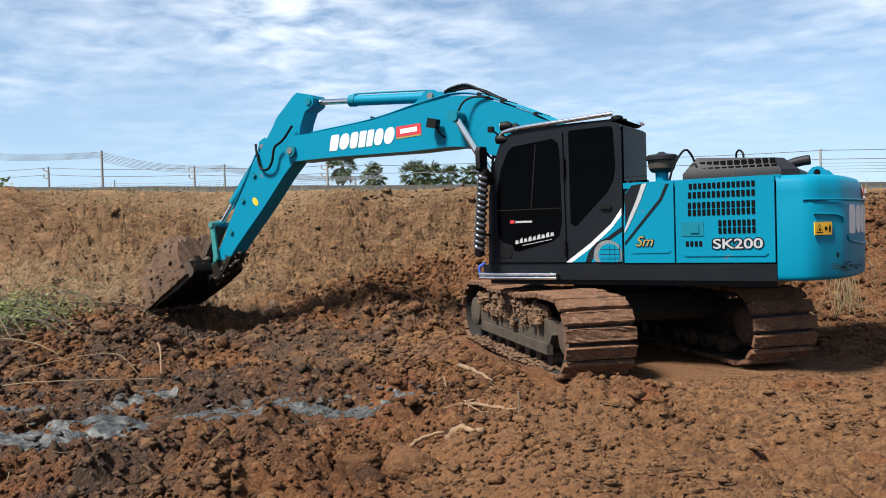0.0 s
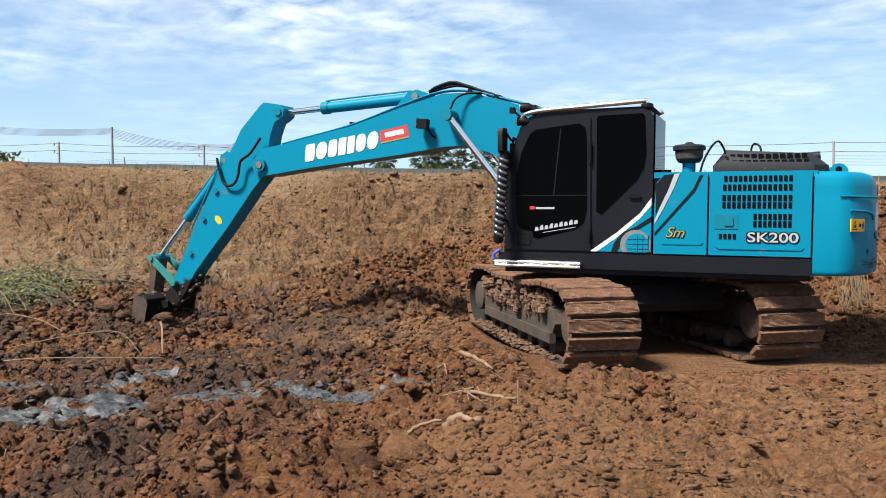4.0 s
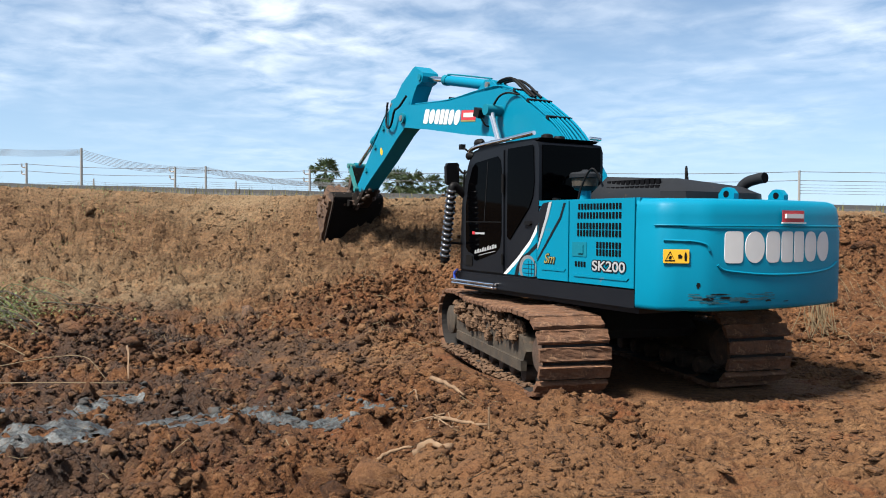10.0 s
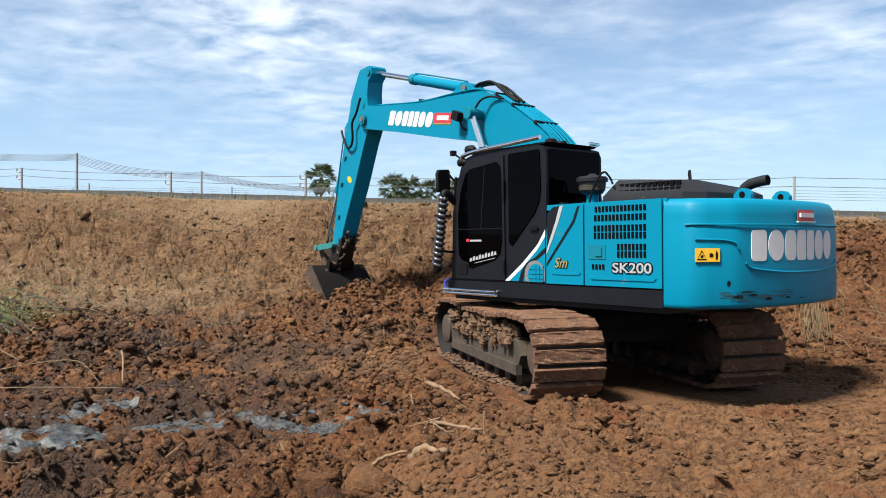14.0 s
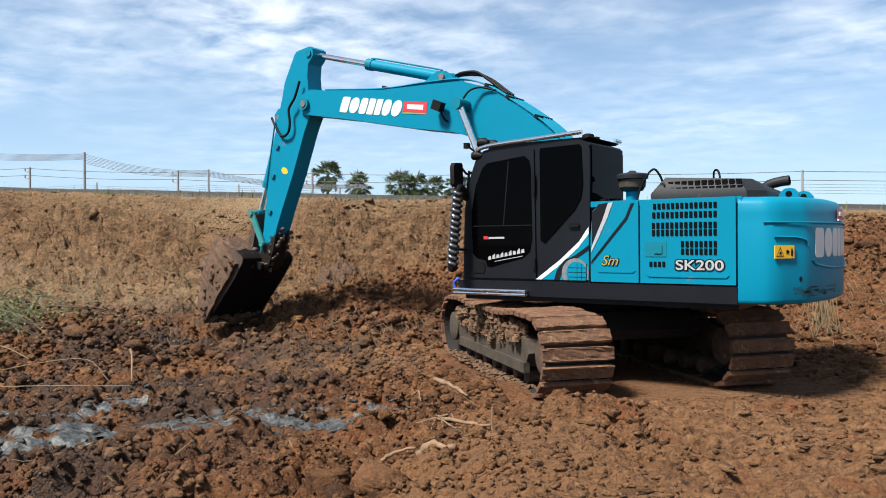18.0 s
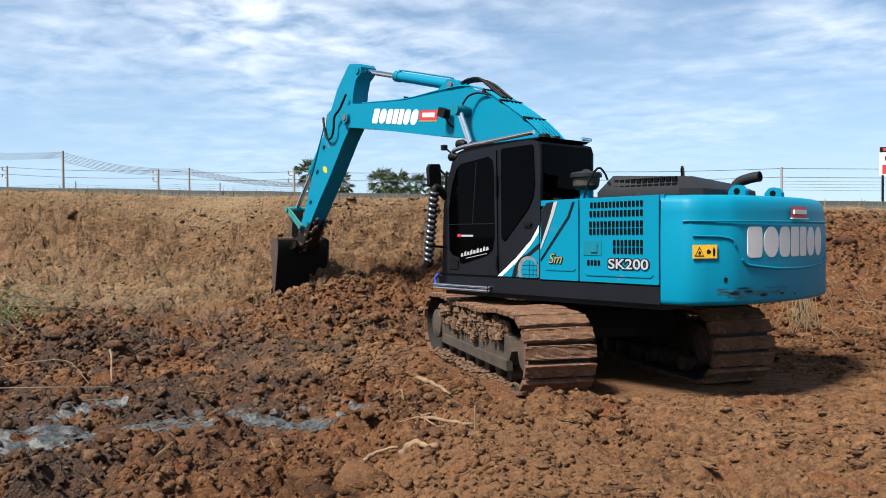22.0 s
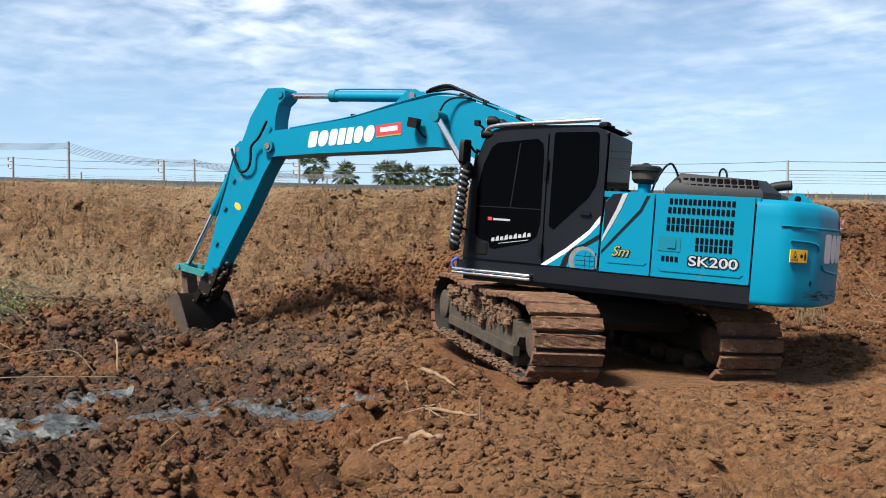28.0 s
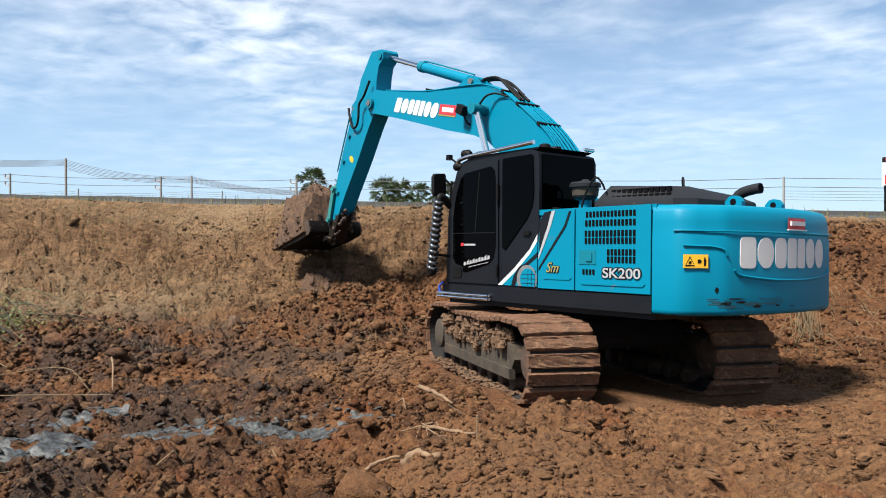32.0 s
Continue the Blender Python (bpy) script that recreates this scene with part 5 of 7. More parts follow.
def hood_mesh():
    """A rounded low cover, higher in the middle."""
    bm = bmesh.new()
    low = [(-1.12, 1.12), (-2.18, 1.10), (-2.34, 0.9), (-2.34, -0.20), (-2.20, -0.45), (-1.12, -0.55)]
    high = [(-1.25, 1.00), (-2.05, 0.98), (-2.16, 0.82), (-2.16, -0.12), (-2.06, -0.30), (-1.25, -0.40)]
    a = [bm.verts.new((x, y, 2.16)) for x, y in low]
    b = [bm.verts.new((x * 0.995, y * 0.995, 2.24)) for x, y in low]
    c = [bm.verts.new((x, y, 2.43 - 0.05 * (x < -1.8) - 0.06 * (y < 0))) for x, y in high]
    n = len(low)
    for r, s in ((a, b), (b, c)):
        for i in range(n):
            bm.faces.new((r[i], r[(i + 1) % n], s[(i + 1) % n], s[i]))
    bm.faces.new(c)
    bm.faces.new(a[::-1])
    return finish(bm, "engine_hood", HOOD_GREY, 0.03, 3, 20)


def weight_x(y):
    """The counterweight's rear face, bowed."""
    a = abs(y)
    return -2.90 + 0.13 * (a / 1.0) ** 2 + (0.23 * max(0, a - 1.0) ** 1.5 / 0.42 ** 1.5 if a > 1.0 else 0)


def build_counterweight():
    out = [(-2.165, 1.42), (-2.40, 1.42), (-2.505, 1.395), (-2.60, 1.265)]
    out += [(weight_x(y), y) for y in np.linspace(1.165, 0, 20)]
    full = out + [(x, -y) for x, y in out[::-1] if y > 0]
    bm = bmesh.new()
    rings = []
    for z, inset in ((1.04, 0.035), (1.055, 0.008), (1.09, 0.0), (1.28, 0.0), (1.83, 0.0), (1.865, 0.012), (1.98, 0.015), (2.08, 0.035), (2.13, 0.07), (2.155, 0.14)):
        row = []
        for x, y in full:
            k = 1 - inset / 1.5
            row.append(bm.verts.new((-2.165 + (x + 2.165) * (1 - inset / 0.74), y * (k if x < -2.3 else 1 - 0.15 * inset), z)))
        rings.append(row)
    n = len(full)
    for r, s in zip(rings, rings[1:]):
        for i in range(n):
            bm.faces.new((r[i], r[(i + 1) % n], s[(i + 1) % n], s[i]))
    bm.faces.new(rings[0][::-1])
    bm.faces.new(rings[-1])
    me = finish(bm, "counterweight", TEAL, 0.0)
    me.set_sharp_from_angle(angle=radians(60))
    cw = swing_part("counterweight", me, "teal cast counterweight with scuffed lower corner")
    # raised brow line round the rear
    path = [(-2.42, 1.418, 1.888), (-2.502, 1.392, 1.888), (-2.600, 1.262, 1.887)] + [(weight_x(y) - 0.006, y, 1.885) for y in np.linspace(1.165, -1.165, 39)]
    part("brow_line", tube("brow_line", [path], 0.010, TEAL, 6), cw)
    for pts in ([(1.385, -2.515, 1.74), (1.262, -2.603, 1.735), (1.15, 0, 1.73), (1.05, 0, 1.70), (1.02, 0, 1.64)], [(0.93, 0, 1.50), (0.88, 0, 1.455), (0.75, 0, 1.43), (0.3, 0, 1.395), (-0.3, 0, 1.395), (-0.75, 0, 1.43), (-0.95, 0, 1.50)]):
        path = [((x if x else weight_x(y) - 0.004), y, z) for y, x, z in pts]
        part("embossed_line", tube("embossed_line", [bent(path, 5)], 0.014, TEAL, 6), cw)
    # white brand blocks on the bowed rear face
    left, right, low, high = 0.87, -0.74, 1.515, 1.83
    for c, r, p in mark_shapes(left, right, 0.025):
        v, f, n = [], [], 13
        for k in range(n):
            u = -math.cos(math.pi * k / (n - 1))
            y = c + r * u
            h = (high - low) / 2 * max(0.03, 1 - abs(u) ** p) ** (1 / p)
            for z in ((low + high) / 2 - h, (low + high) / 2 + h):
                v += [(weight_x(y) + 0.002, y, z), (weight_x(y) - 0.006, y, z)]
        for i in range(n - 1):
            q = i * 4
            f += [(q + 1, q + 3, q + 7, q + 5), (q + 2, q + 6, q + 7, q + 3), (q, q + 1, q + 5, q + 4)]
        f += [(0, 2, 3, 1), (4 * n - 4, 4 * n - 3, 4 * n - 1, 4 * n - 2)]
        part("white_shape", mesh_of("white_shape", v, f, WHITE), cw, "white shape of the maker's mark")
    # red sticker and warning plate
    v = [(weight_x(y) - 0.007, y, z) for y in (0.13, -0.22) for z in (1.925, 2.045)]
    part("red_sticker", mesh_of("red_sticker", [Vector(p) + Vector((0.003, 0, 0)) for p in v] + [Vector(p) for p in v], [(4, 5, 7, 6), (0, 2, 3, 1), (0, 1, 5, 4), (2, 6, 7, 3), (0, 4, 6, 2), (1, 3, 7, 5)], RED), cw, "red sticker with white script bar")
    part("sticker_bar", box("sticker_bar", (-2.925, -2.905), (-0.18, 0.09), (1.965, 2.01), WHITE, 0), cw)
    part("sticker_rim", box("sticker_rim", (-2.922, -2.900), (-0.23, 0.14), (1.912, 1.924), WHITE, 0), cw)
    sign = [(-2.512, 1.388), (-2.655, 1.185)]
    d = Vector((sign[1][0] - sign[0][0], sign[1][1] - sign[0][1], 0))
    nrm = Vector((d.y, -d.x, 0)).normalized()
    if nrm.x > 0:
        nrm = -nrm

    def plate(name, u0, u1, z0, z1, lift, mat, label=""):
        base = [Vector((sign[0][0], sign[0][1], 0)) + d * u for u in (u0, u1)]
        v = []
        for off in (lift - 0.012, lift):
            for b in base:
                for z in (z0, z1):
                    v.append(b + nrm * off + Vector((0, 0, z)))
        part(name, mesh_of(name, v, [(4, 6, 7, 5), (0, 1, 3, 2), (0, 4, 5, 1), (2, 3, 7, 6), (0, 2, 6, 4), (1, 5, 7, 3)], mat), cw, label)
    plate("warning_plate", 0, 1, 1.515, 1.65, 0.018, YELLOW, "yellow warning plate with black pictogram")

    def mark(points, lift=0.021):
        v = [Vector((sign[0][0], sign[0][1], z)) + d * u + nrm * lift for u, z in points]
        part("pictogram", mesh_of("pictogram", v + [p - nrm * 0.004 for p in v], [tuple(range(len(v))), tuple(range(len(v), 2 * len(v)))[::-1]], BLACK), cw)
    mark([(0.06, 1.535), (0.46, 1.535), (0.43, 1.545), (0.10, 1.545)])
    mark([(0.06, 1.535), (0.10, 1.545), (0.26, 1.618), (0.26, 1.634)])
    mark([(0.46, 1.535), (0.26, 1.634), (0.26, 1.618), (0.43, 1.545)])
    mark([(0.20, 1.556), (0.31, 1.556), (0.33, 1.580), (0.25, 1.588)])
    mark([(0.57, 1.562), (0.70, 1.562), (0.74, 1.585), (0.64, 1.605), (0.57, 1.595)])
    mark([(0.82, 1.538), (0.90, 1.538), (0.92, 1.592), (0.86, 1.632), (0.81, 1.592)])
    random.seed(5)
    for k in range(34):
        y = random.uniform(0.2, 1.12)
        z = 1.16 + random.uniform(-0.06, 0.10) * random.random()
        w, h = random.uniform(0.03, 0.22), random.uniform(0.002, 0.007)
        v = [(weight_x(yy) - 0.004, yy, z + s * h + random.uniform(-0.005, 0.005)) for yy in (y, y + w / 2, y + w) for s in (-1, 1)]
        part("scuff_mark", mesh_of("scuff_mark", v, [(0, 2, 3, 1), (2, 4, 5, 3)], SCUFF), cw)
    for cy, cz, ry, rz in ((1.02, 1.165, 0.055, 0.022), (0.62, 1.13, 0.075, 0.020), (0.30, 1.135, 0.045, 0.014), (1.11, 1.30, 0.020, 0.035), (0.83, 1.175, 0.09, 0.012), (0.90, 1.21, 0.12, 0.008), (0.05, 1.12, 0.05, 0.007)):
        n, v = 14, []
        for k in range(n):
            a, r = 2 * math.pi * k / n, random.uniform(0.55, 1.1)
            yy = cy + ry * r * math.cos(a)
            v.append((weight_x(yy) - 0.005, yy, cz + rz * r * math.sin(a)))
        part("scuff_mark", mesh_of("scuff_mark", v, [tuple(range(n))], BLACK), cw)
    for y in (0.41, -0.38):
        out = [(-2.56, 2.10), (-2.36, 2.10), (-2.36, 2.22), (-2.41, 2.275), (-2.46, 2.285), (-2.51, 2.275), (-2.56, 2.22)]
        lug = part("lifting_lug", prism("lifting_lug", out, y - 0.035, y + 0.035, TEAL, 0.01), cw, "teal lifting lug")
        part("lug_hole", tube("lug_hole", [[(-2.46, y - 0.038, 2.215), (-2.46, y + 0.038, 2.215)]], 0.036, VOID, 14), lug)


def build_cab():
    inner, outer = 0.40, 1.395
    prof = [(1.30, 1.21), (1.27, 2.12), (1.20, 2.48), (1.10, 2.74), (0.98, 2.86), (0.80, 2.90), (-0.36, 2.90), (-0.45, 2.87), (-0.485, 2.78), (-0.485, 1.21)]
    cab = swing_part("cab", prism("cab", prof, inner, outer, CHARCOAL, 0.05, segments=4), "charcoal operator cab with tinted black windows")
    y = outer
    door = [(1.285, 1.25), (1.255, 2.12), (1.185, 2.46), (1.085, 2.70), (0.96, 2.805), (0.24, 2.825), (0.22, 1.25)]
    dr = part("cab_door", prism("cab_door", door, y - 0.01, y + 0.022, CHARCOAL, 0.018, segments=3), cab, "charcoal cab door")
    win = [(1.135, 1.66), (1.145, 2.1), (1.08, 2.42), (0.98, 2.64), (0.90, 2.70), (0.37, 2.755), (0.30, 2.70), (0.28, 2.6), (0.265, 1.74), (0.30, 1.58), (0.40, 1.50), (0.86, 1.385), (0.92, 1.40), (0.935, 1.47), (1.07, 1.50), (1.13, 1.56)]
    part("door_window", prism("door_window", win, y + 0.012, y + 0.027, GLASS, 0.004), dr, "tinted black door glass")
    part("window_bar", box("window_bar", (0.27, 1.14), (y + 0.024, y + 0.031), (1.90, 1.912), BLACK, 0.002), dr)
    part("window_bar", prism("window_bar", [(0.665, 1.90), (0.680, 1.90), (0.600, 2.70), (0.585, 2.70)], y + 0.024, y + 0.030, BLACK, 0.002), dr)
    part("door_lock", prism("door_lock", [(1.13, 1.31), (0.97, 1.31), (0.95, 1.34), (0.95, 1.43), (0.97, 1.45), (1.12, 1.46)], y + 0.02, y + 0.032, BLACK, 0.01), dr, "black recessed door latch")
    part("hinge", tube("hinge", [[(0.235, y + 0.03, 2.28), (0.235, y + 0.03, 2.52)]], 0.020, BLACK, 8), dr)
    part("hinge", tube("hinge", [[(0.235, y + 0.03, 1.36), (0.235, y + 0.03, 1.50)]], 0.020, BLACK, 8), dr)
    part("sticker", box("sticker", (0.905, 0.965), (y + 0.026, y + 0.030), (1.738, 1.778), RED, 0.0), dr, "red square sticker")
    part("sticker", box("sticker", (0.66, 0.89), (y + 0.026, y + 0.030), (1.742, 1.766), SILVER, 0.0), dr, "white strip sticker")
    for k in range(9):
        x = 0.90 - k * 0.060
        z = 1.475 + k * 0.011
        part("script_bar", prism("script_bar", [(x, z), (x - 0.048, z + 0.009), (x - 0.040, z + 0.052 + 0.018 * (k % 2)), (x - 0.006, z + 0.046)], y + 0.026, y + 0.030, SILVER, 0.0), dr, "white script decal bar")
    part("script_bar", prism("script_bar", [(0.80, 1.455), (0.40, 1.525), (0.40, 1.532), (0.80, 1.462)], y + 0.026, y + 0.030, SILVER, 0.0), dr)
    rear = [(0.16, 1.72), (0.165, 2.80), (0.15, 2.835), (-0.36, 2.845), (-0.385, 2.82), (-0.405, 2.38), (-0.38, 2.22), (-0.30, 2.08), (0.10, 1.685)]
    part("side_window", prism("side_window", rear, y - 0.005, y + 0.012, GLASS, 0.006), cab, "tinted black side glass")
    part("rear_window", prism("rear_window", [(0.45, 1.80), (1.35, 1.80), (1.35, 2.84), (0.45, 2.84)], -0.500, -0.478, GLASS, 0.012, "yz"), cab, "tinted black rear glass")
    part("front_window", prism("front_window", [(0.48, 1.9), (1.32, 1.9), (1.32, 2.55), (0.48, 2.55)], 1.235, 1.262, GLASS, 0.01, "yz"), cab, "tinted black front glass")
    part("handle", prism("handle", [(-0.22, 1.885), (-0.25, 1.87), (-0.34, 1.87), (-0.36, 1.89), (-0.34, 1.92), (-0.25, 1.92)], y, y + 0.03, BLACK, 0.01), cab, "small black panel latch")
    # teal and white swoosh with the globe roundel at the rear foot of the cab
    sy = y + 0.012
    part("teal_swoosh", prism("teal_swoosh", [(0.20, 1.245), (-0.10, 1.46), (-0.36, 1.69), (-0.475, 1.84), (-0.475, 1.25)], sy - 0.01, sy, TEAL, 0.0), cab, "teal swoosh decal")
    part("white_swoosh", prism("white_swoosh", [(0.23, 1.245), (-0.09, 1.475), (-0.35, 1.70), (-0.475, 1.875), (-0.475, 1.79), (-0.34, 1.63), (-0.07, 1.40), (0.15, 1.245)], sy - 0.008, sy + 0.002, WHITE, 0.0), cab, "white swoosh decal")
    part("dark_swoosh", prism("dark_swoosh", [(-0.02, 1.245), (-0.06, 1.36), (-0.16, 1.48), (-0.30, 1.54), (-0.475, 1.66), (-0.475, 1.60), (-0.32, 1.50), (-0.16, 1.38), (-0.09, 1.245)], sy - 0.008, sy + 0.003, CHARCOAL, 0.0), cab)

    def disc(cx, cz, r, lo):
        return [(cx + r * math.cos(a), max(lo, cz + r * math.sin(a))) for a in np.linspace(0, 2 * math.pi, 22)[:-1]]
    part("roundel", prism("roundel", [p for p in disc(-0.30, 1.33, 0.175, 1.245) if p[0] > -0.476], sy - 0.006, sy + 0.005, RING_GREY, 0.0), cab, "silver ring decal")
    part("roundel", prism("roundel", [p for p in disc(-0.32, 1.33, 0.135, 1.245) if p[0] > -0.476], sy - 0.004, sy + 0.008, TEAL, 0.0), cab, "teal globe decal")
    for k in range(3):
        part("roundel_line", box("roundel_line", (-0.45 + k * 0.06, -0.444 + k * 0.06), (sy, sy + 0.010), (1.25, 1.44), CHARCOAL, 0), cab)
        part("roundel_line", box("roundel_line", (-0.45, -0.21), (sy, sy + 0.010), (1.28 + k * 0.055, 1.286 + k * 0.055), CHARCOAL, 0), cab)
    # roof bar and rain edge
    part("roof_bar", tube("roof_bar", [bent([(1.08, 1.40, 2.845), (1.03, 1.41, 2.89), (0.80, 1.41, 2.925), (0.2, 1.41, 2.955), (-0.40, 1.41, 2.985)], 6)], 0.028, CHROME, 10), cab, "polished chrome roof rail")
    part("roof_bar", tube("roof_bar", [[(-0.46, 0.42, 2.955), (-0.46, 0.60, 2.960)]], 0.022, CHROME, 10), cab)
    part("roof_plate", prism("roof_plate", [(0.92, 2.895), (-0.40, 2.905), (-0.46, 2.93), (0.90, 2.925)], 0.44, 1.36, CHARCOAL, 0.008), cab)
    part("beacon", tube("beacon", [[(-0.38, 1.20, 2.93), (-0.38, 1.20, 2.97), (-0.38, 1.20, 2.985)]], [0.075, 0.07, 0.04], BLACK, 14), cab)
    part("beacon", tube("beacon", [[(-0.36, 1.00, 2.93), (-0.36, 1.00, 2.965)]], [0.08, 0.07], BLACK, 14), cab)
    for yy, zz, r in ((1.38, 2.80, 0.055), (1.24, 2.98, 0.062), (1.00, 2.98, 0.060), (0.70, 2.98, 0.060)):
        lamp = part("work_lamp", tube("work_lamp", [[(1.00, yy, zz), (1.05, yy, zz + 0.01), (1.14, yy, zz + 0.01)]], [r * 0.6, r, r], BLACK, 16), cab, "round black work lamp")
        part("lens", tube("lens", [[(1.138, yy, zz + 0.01), (1.146, yy, zz + 0.01)]], r * 0.9, SILVER, 16), lamp)
    part("work_lamp", box("work_lamp", (1.15, 1.21), (1.43, 1.50), (2.90, 2.97), BLACK, 0.02), cab, "small square black lamp")
    part("lamp_bracket", tube("lamp_bracket", [[(1.17, 1.46, 2.93), (1.10, 1.40, 2.86), (1.06, 1.38, 2.74)]], 0.014, BLACK, 6), cab)
    # mirror on its bracket
    arm = part("mirror_arm", tube("mirror_arm", [bent([(1.16, 1.38, 2.60), (1.20, 1.44, 2.58), (1.25, 1.50, 2.66), (1.26, 1.56, 2.66)], 5), bent([(1.22, 1.39, 2.30), (1.25, 1.48, 2.36), (1.26, 1.55, 2.46)], 5), [(1.18, 1.42, 2.62), (1.22, 1.42, 2.25)]], 0.016, BLACK, 8), cab)
    part("mirror", prism("mirror", [(1.49, 2.41), (1.64, 2.41), (1.67, 2.44), (1.68, 2.66), (1.65, 2.71), (1.50, 2.72), (1.475, 2.69), (1.47, 2.45)], 1.24, 1.30, BLACK, 0.02, "yz"), cab, "black rear-view mirror")
    # glossy spiral wrapped round the grab rail
    helix = []
    for k in range(13):
        for j in range(10):
            a, u = 2 * math.pi * j / 10, (k + j / 10) / 13
            helix.append((1.245 + 0.04 * u + 0.052 * math.cos(a), 1.585 + 0.085 * u + 0.052 * math.sin(a), 2.36 - 0.96 * u + 0.018 * math.cos(a + 0.8)))
    part("coil", tube("coil", [helix], 0.027, COIL, 8), cab, "glossy grey spiral wrapped round the grab rail")
    part("grab_rail", tube("grab_rail", [bent([(1.24, 1.38, 2.28), (1.245, 1.55, 2.40), (1.25, 1.59, 2.30), (1.265, 1.625, 1.90), (1.285, 1.67, 1.42), (1.282, 1.655, 1.38), (1.28, 1.64, 1.36)], 5)], 0.058, BLACK, 10), cab)
    part("rail_bracket", tube("rail_bracket", [[(1.26, 1.40, 1.60), (1.275, 1.64, 1.62)]], 0.018, BLACK, 6), cab)
    part("hose", tube("hose", [bent([(1.34, 1.43, 1.24), (1.42, 1.43, 1.18), (1.41, 1.42, 1.08)], 6)], 0.018, material("blue_hose", (0.03, 0.08, 0.45), 0.5), 8), cab, "short blue hose")


# arm geometry: pivots in body, boom and stick space
BOOM_FOOT, ARM_PIN = Vector((0.092, 0, 1.889)), Vector((5.65, 0, 0))
BOOM_CYL_PIN, BOOM_CYL_BASE = Vector((2.46, 0, 0.93)), Vector((0.86, 0, 1.08))
ARM_CYL_BASE, ARM_CYL_PIN = Vector((3.12, 0, 1.20)), Vector((-0.78, 0, 0.40))
BUCKET_CYL_BASE, LINK_IN, BUCKET_PIN = Vector((0.50, 0, 0.62)), Vector((2.64, 0, -0.13)), Vector((3.00, 0, -0.28))
LINK_LENGTH, COUPLER, BUCKET_EAR = 0.63, 0.76, Vector((0.10, 0, 0.45))


def plates(name, outline, half, thick, mat, parent, label=""):
    for s in (1, -1):
        part(name, prism(name, outline, s * half - thick / 2, s * half + thick / 2, mat, 0.008), parent, label)


def pin(name, x, z, half, r, mat, parent, label=""):
    part(name, tube(name, [[(x, -half, z), (x, half, z)]], r, mat, 16), parent, label)


def build_arm():
    top = [(0.30, 0.62), (0.70, 0.87), (1.00, 1.01), (1.40, 1.125), (1.85, 1.215), (2.26, 1.275), (2.65, 1.245), (3.15, 1.07), (4.10, 0.70), (5.30, 0.345), (5.62, 0.27)]
    low = [(5.80, 0.12), (5.83, -0.02), (5.76, -0.13), (5.60, -0.17), (5.30, -0.10), (4.64, 0.05), (3.26, 0.33), (2.55, 0.50), (2.20, 0.535), (1.85, 0.46), (1.30, 0.20), (0.60, -0.14), (0.20, -0.20), (-0.12, -0.12), (-0.16, 0.10)]
    boom = part("boom", prism("boom", top + low, -0.235, 0.235, TEAL, 0.015), machine, "bent teal box-section boom")

    def lean(p):
        return (p[0], p[1] + 0.30 * (4.87 - p[0]) / 1.24)
    for c, r, p in mark_shapes(4.86, 3.60, 0.022):
        part("white_shape", prism("white_shape", [lean(q) for q in oval(c, r, 0.232, 0.132, p)], 0.233, 0.241, WHITE, 0.0), boom, "white shape of the maker's mark")
    part("red_sticker", prism("red_sticker", [(3.57, 0.50), (3.12, 0.62), (3.16, 0.775), (3.60, 0.66)], 0.236, 0.240, RED, 0.0), boom, "red and white sticker")
    part("sticker_bar", prism("sticker_bar", [(3.50, 0.565), (3.20, 0.645), (3.22, 0.715), (3.52, 0.635)], 0.239, 0.243, WHITE, 0.0), boom)
    part("sticker_rim", prism("sticker_rim", [(3.56, 0.475), (3.12, 0.595), (3.12, 0.615), (3.57, 0.495)], 0.236, 0.241, GOLD, 0.0), boom)
    pin("arm_pin", 5.65, 0, 0.29, 0.10, TEAL_WORN, boom)
    pin("boss_cap", 5.65, 0, 0.305, 0.055, STEEL, boom)
    pin("cylinder_pin", 2.46, 0.93, 0.50, 0.085, TEAL_WORN, boom)
    plates("cylinder_bracket", [(3.45, 1.00), (3.24, 1.26), (3.10, 1.30), (2.98, 1.26), (2.80, 1.22), (2.75, 1.10)], 0.11, 0.045, TEAL, boom)
    pin("cylinder_pin", 3.12, 1.20, 0.17, 0.05, STEEL, boom)
    lamp = part("work_lamp", box("work_lamp", (2.78, 2.94), (0.30, 0.42), (0.72, 0.86), BLACK, 0.03), boom, "black boom work lamp")
    part("lens", box("lens", (2.938, 2.948), (0.315, 0.405), (0.735, 0.845), SILVER, 0.004), lamp)
    part("lamp_bracket", tube("lamp_bracket", [bent([(2.80, 0.36, 0.74), (2.72, 0.30, 0.64), (2.70, 0.235, 0.62)], 4)], 0.016, BLACK), boom)
    # steel lines along the top and black hoses over the bend
    for k, y in enumerate((0.10, 0.15, 0.20)):
        path = [(5.30, y + 0.02, 0.36), (5.05, y + 0.02, 0.435), (4.10, y + 0.02, 0.725), (3.30, y + 0.03, 1.05), (2.70, y + 0.03, 1.27), (2.25, y, 1.305), (1.85, y, 1.245), (1.40, y, 1.155), (1.0, y, 1.04), (0.62, y, 0.85)]
        part("hydraulic_line", tube("hydraulic_line", [bent(path, 5)], 0.012, TEAL, 7), boom)
    for k, y in enumerate((-0.18, -0.10, -0.02, 0.06)):
        path = [(2.05, y, 1.275), (1.6, y, 1.205), (1.1, y, 1.085), (0.7, y, 0.92), (0.40, y, 0.73)]
        part("hydraulic_line", tube("hydraulic_line", [bent(path, 5)], 0.017, TEAL, 7), boom)
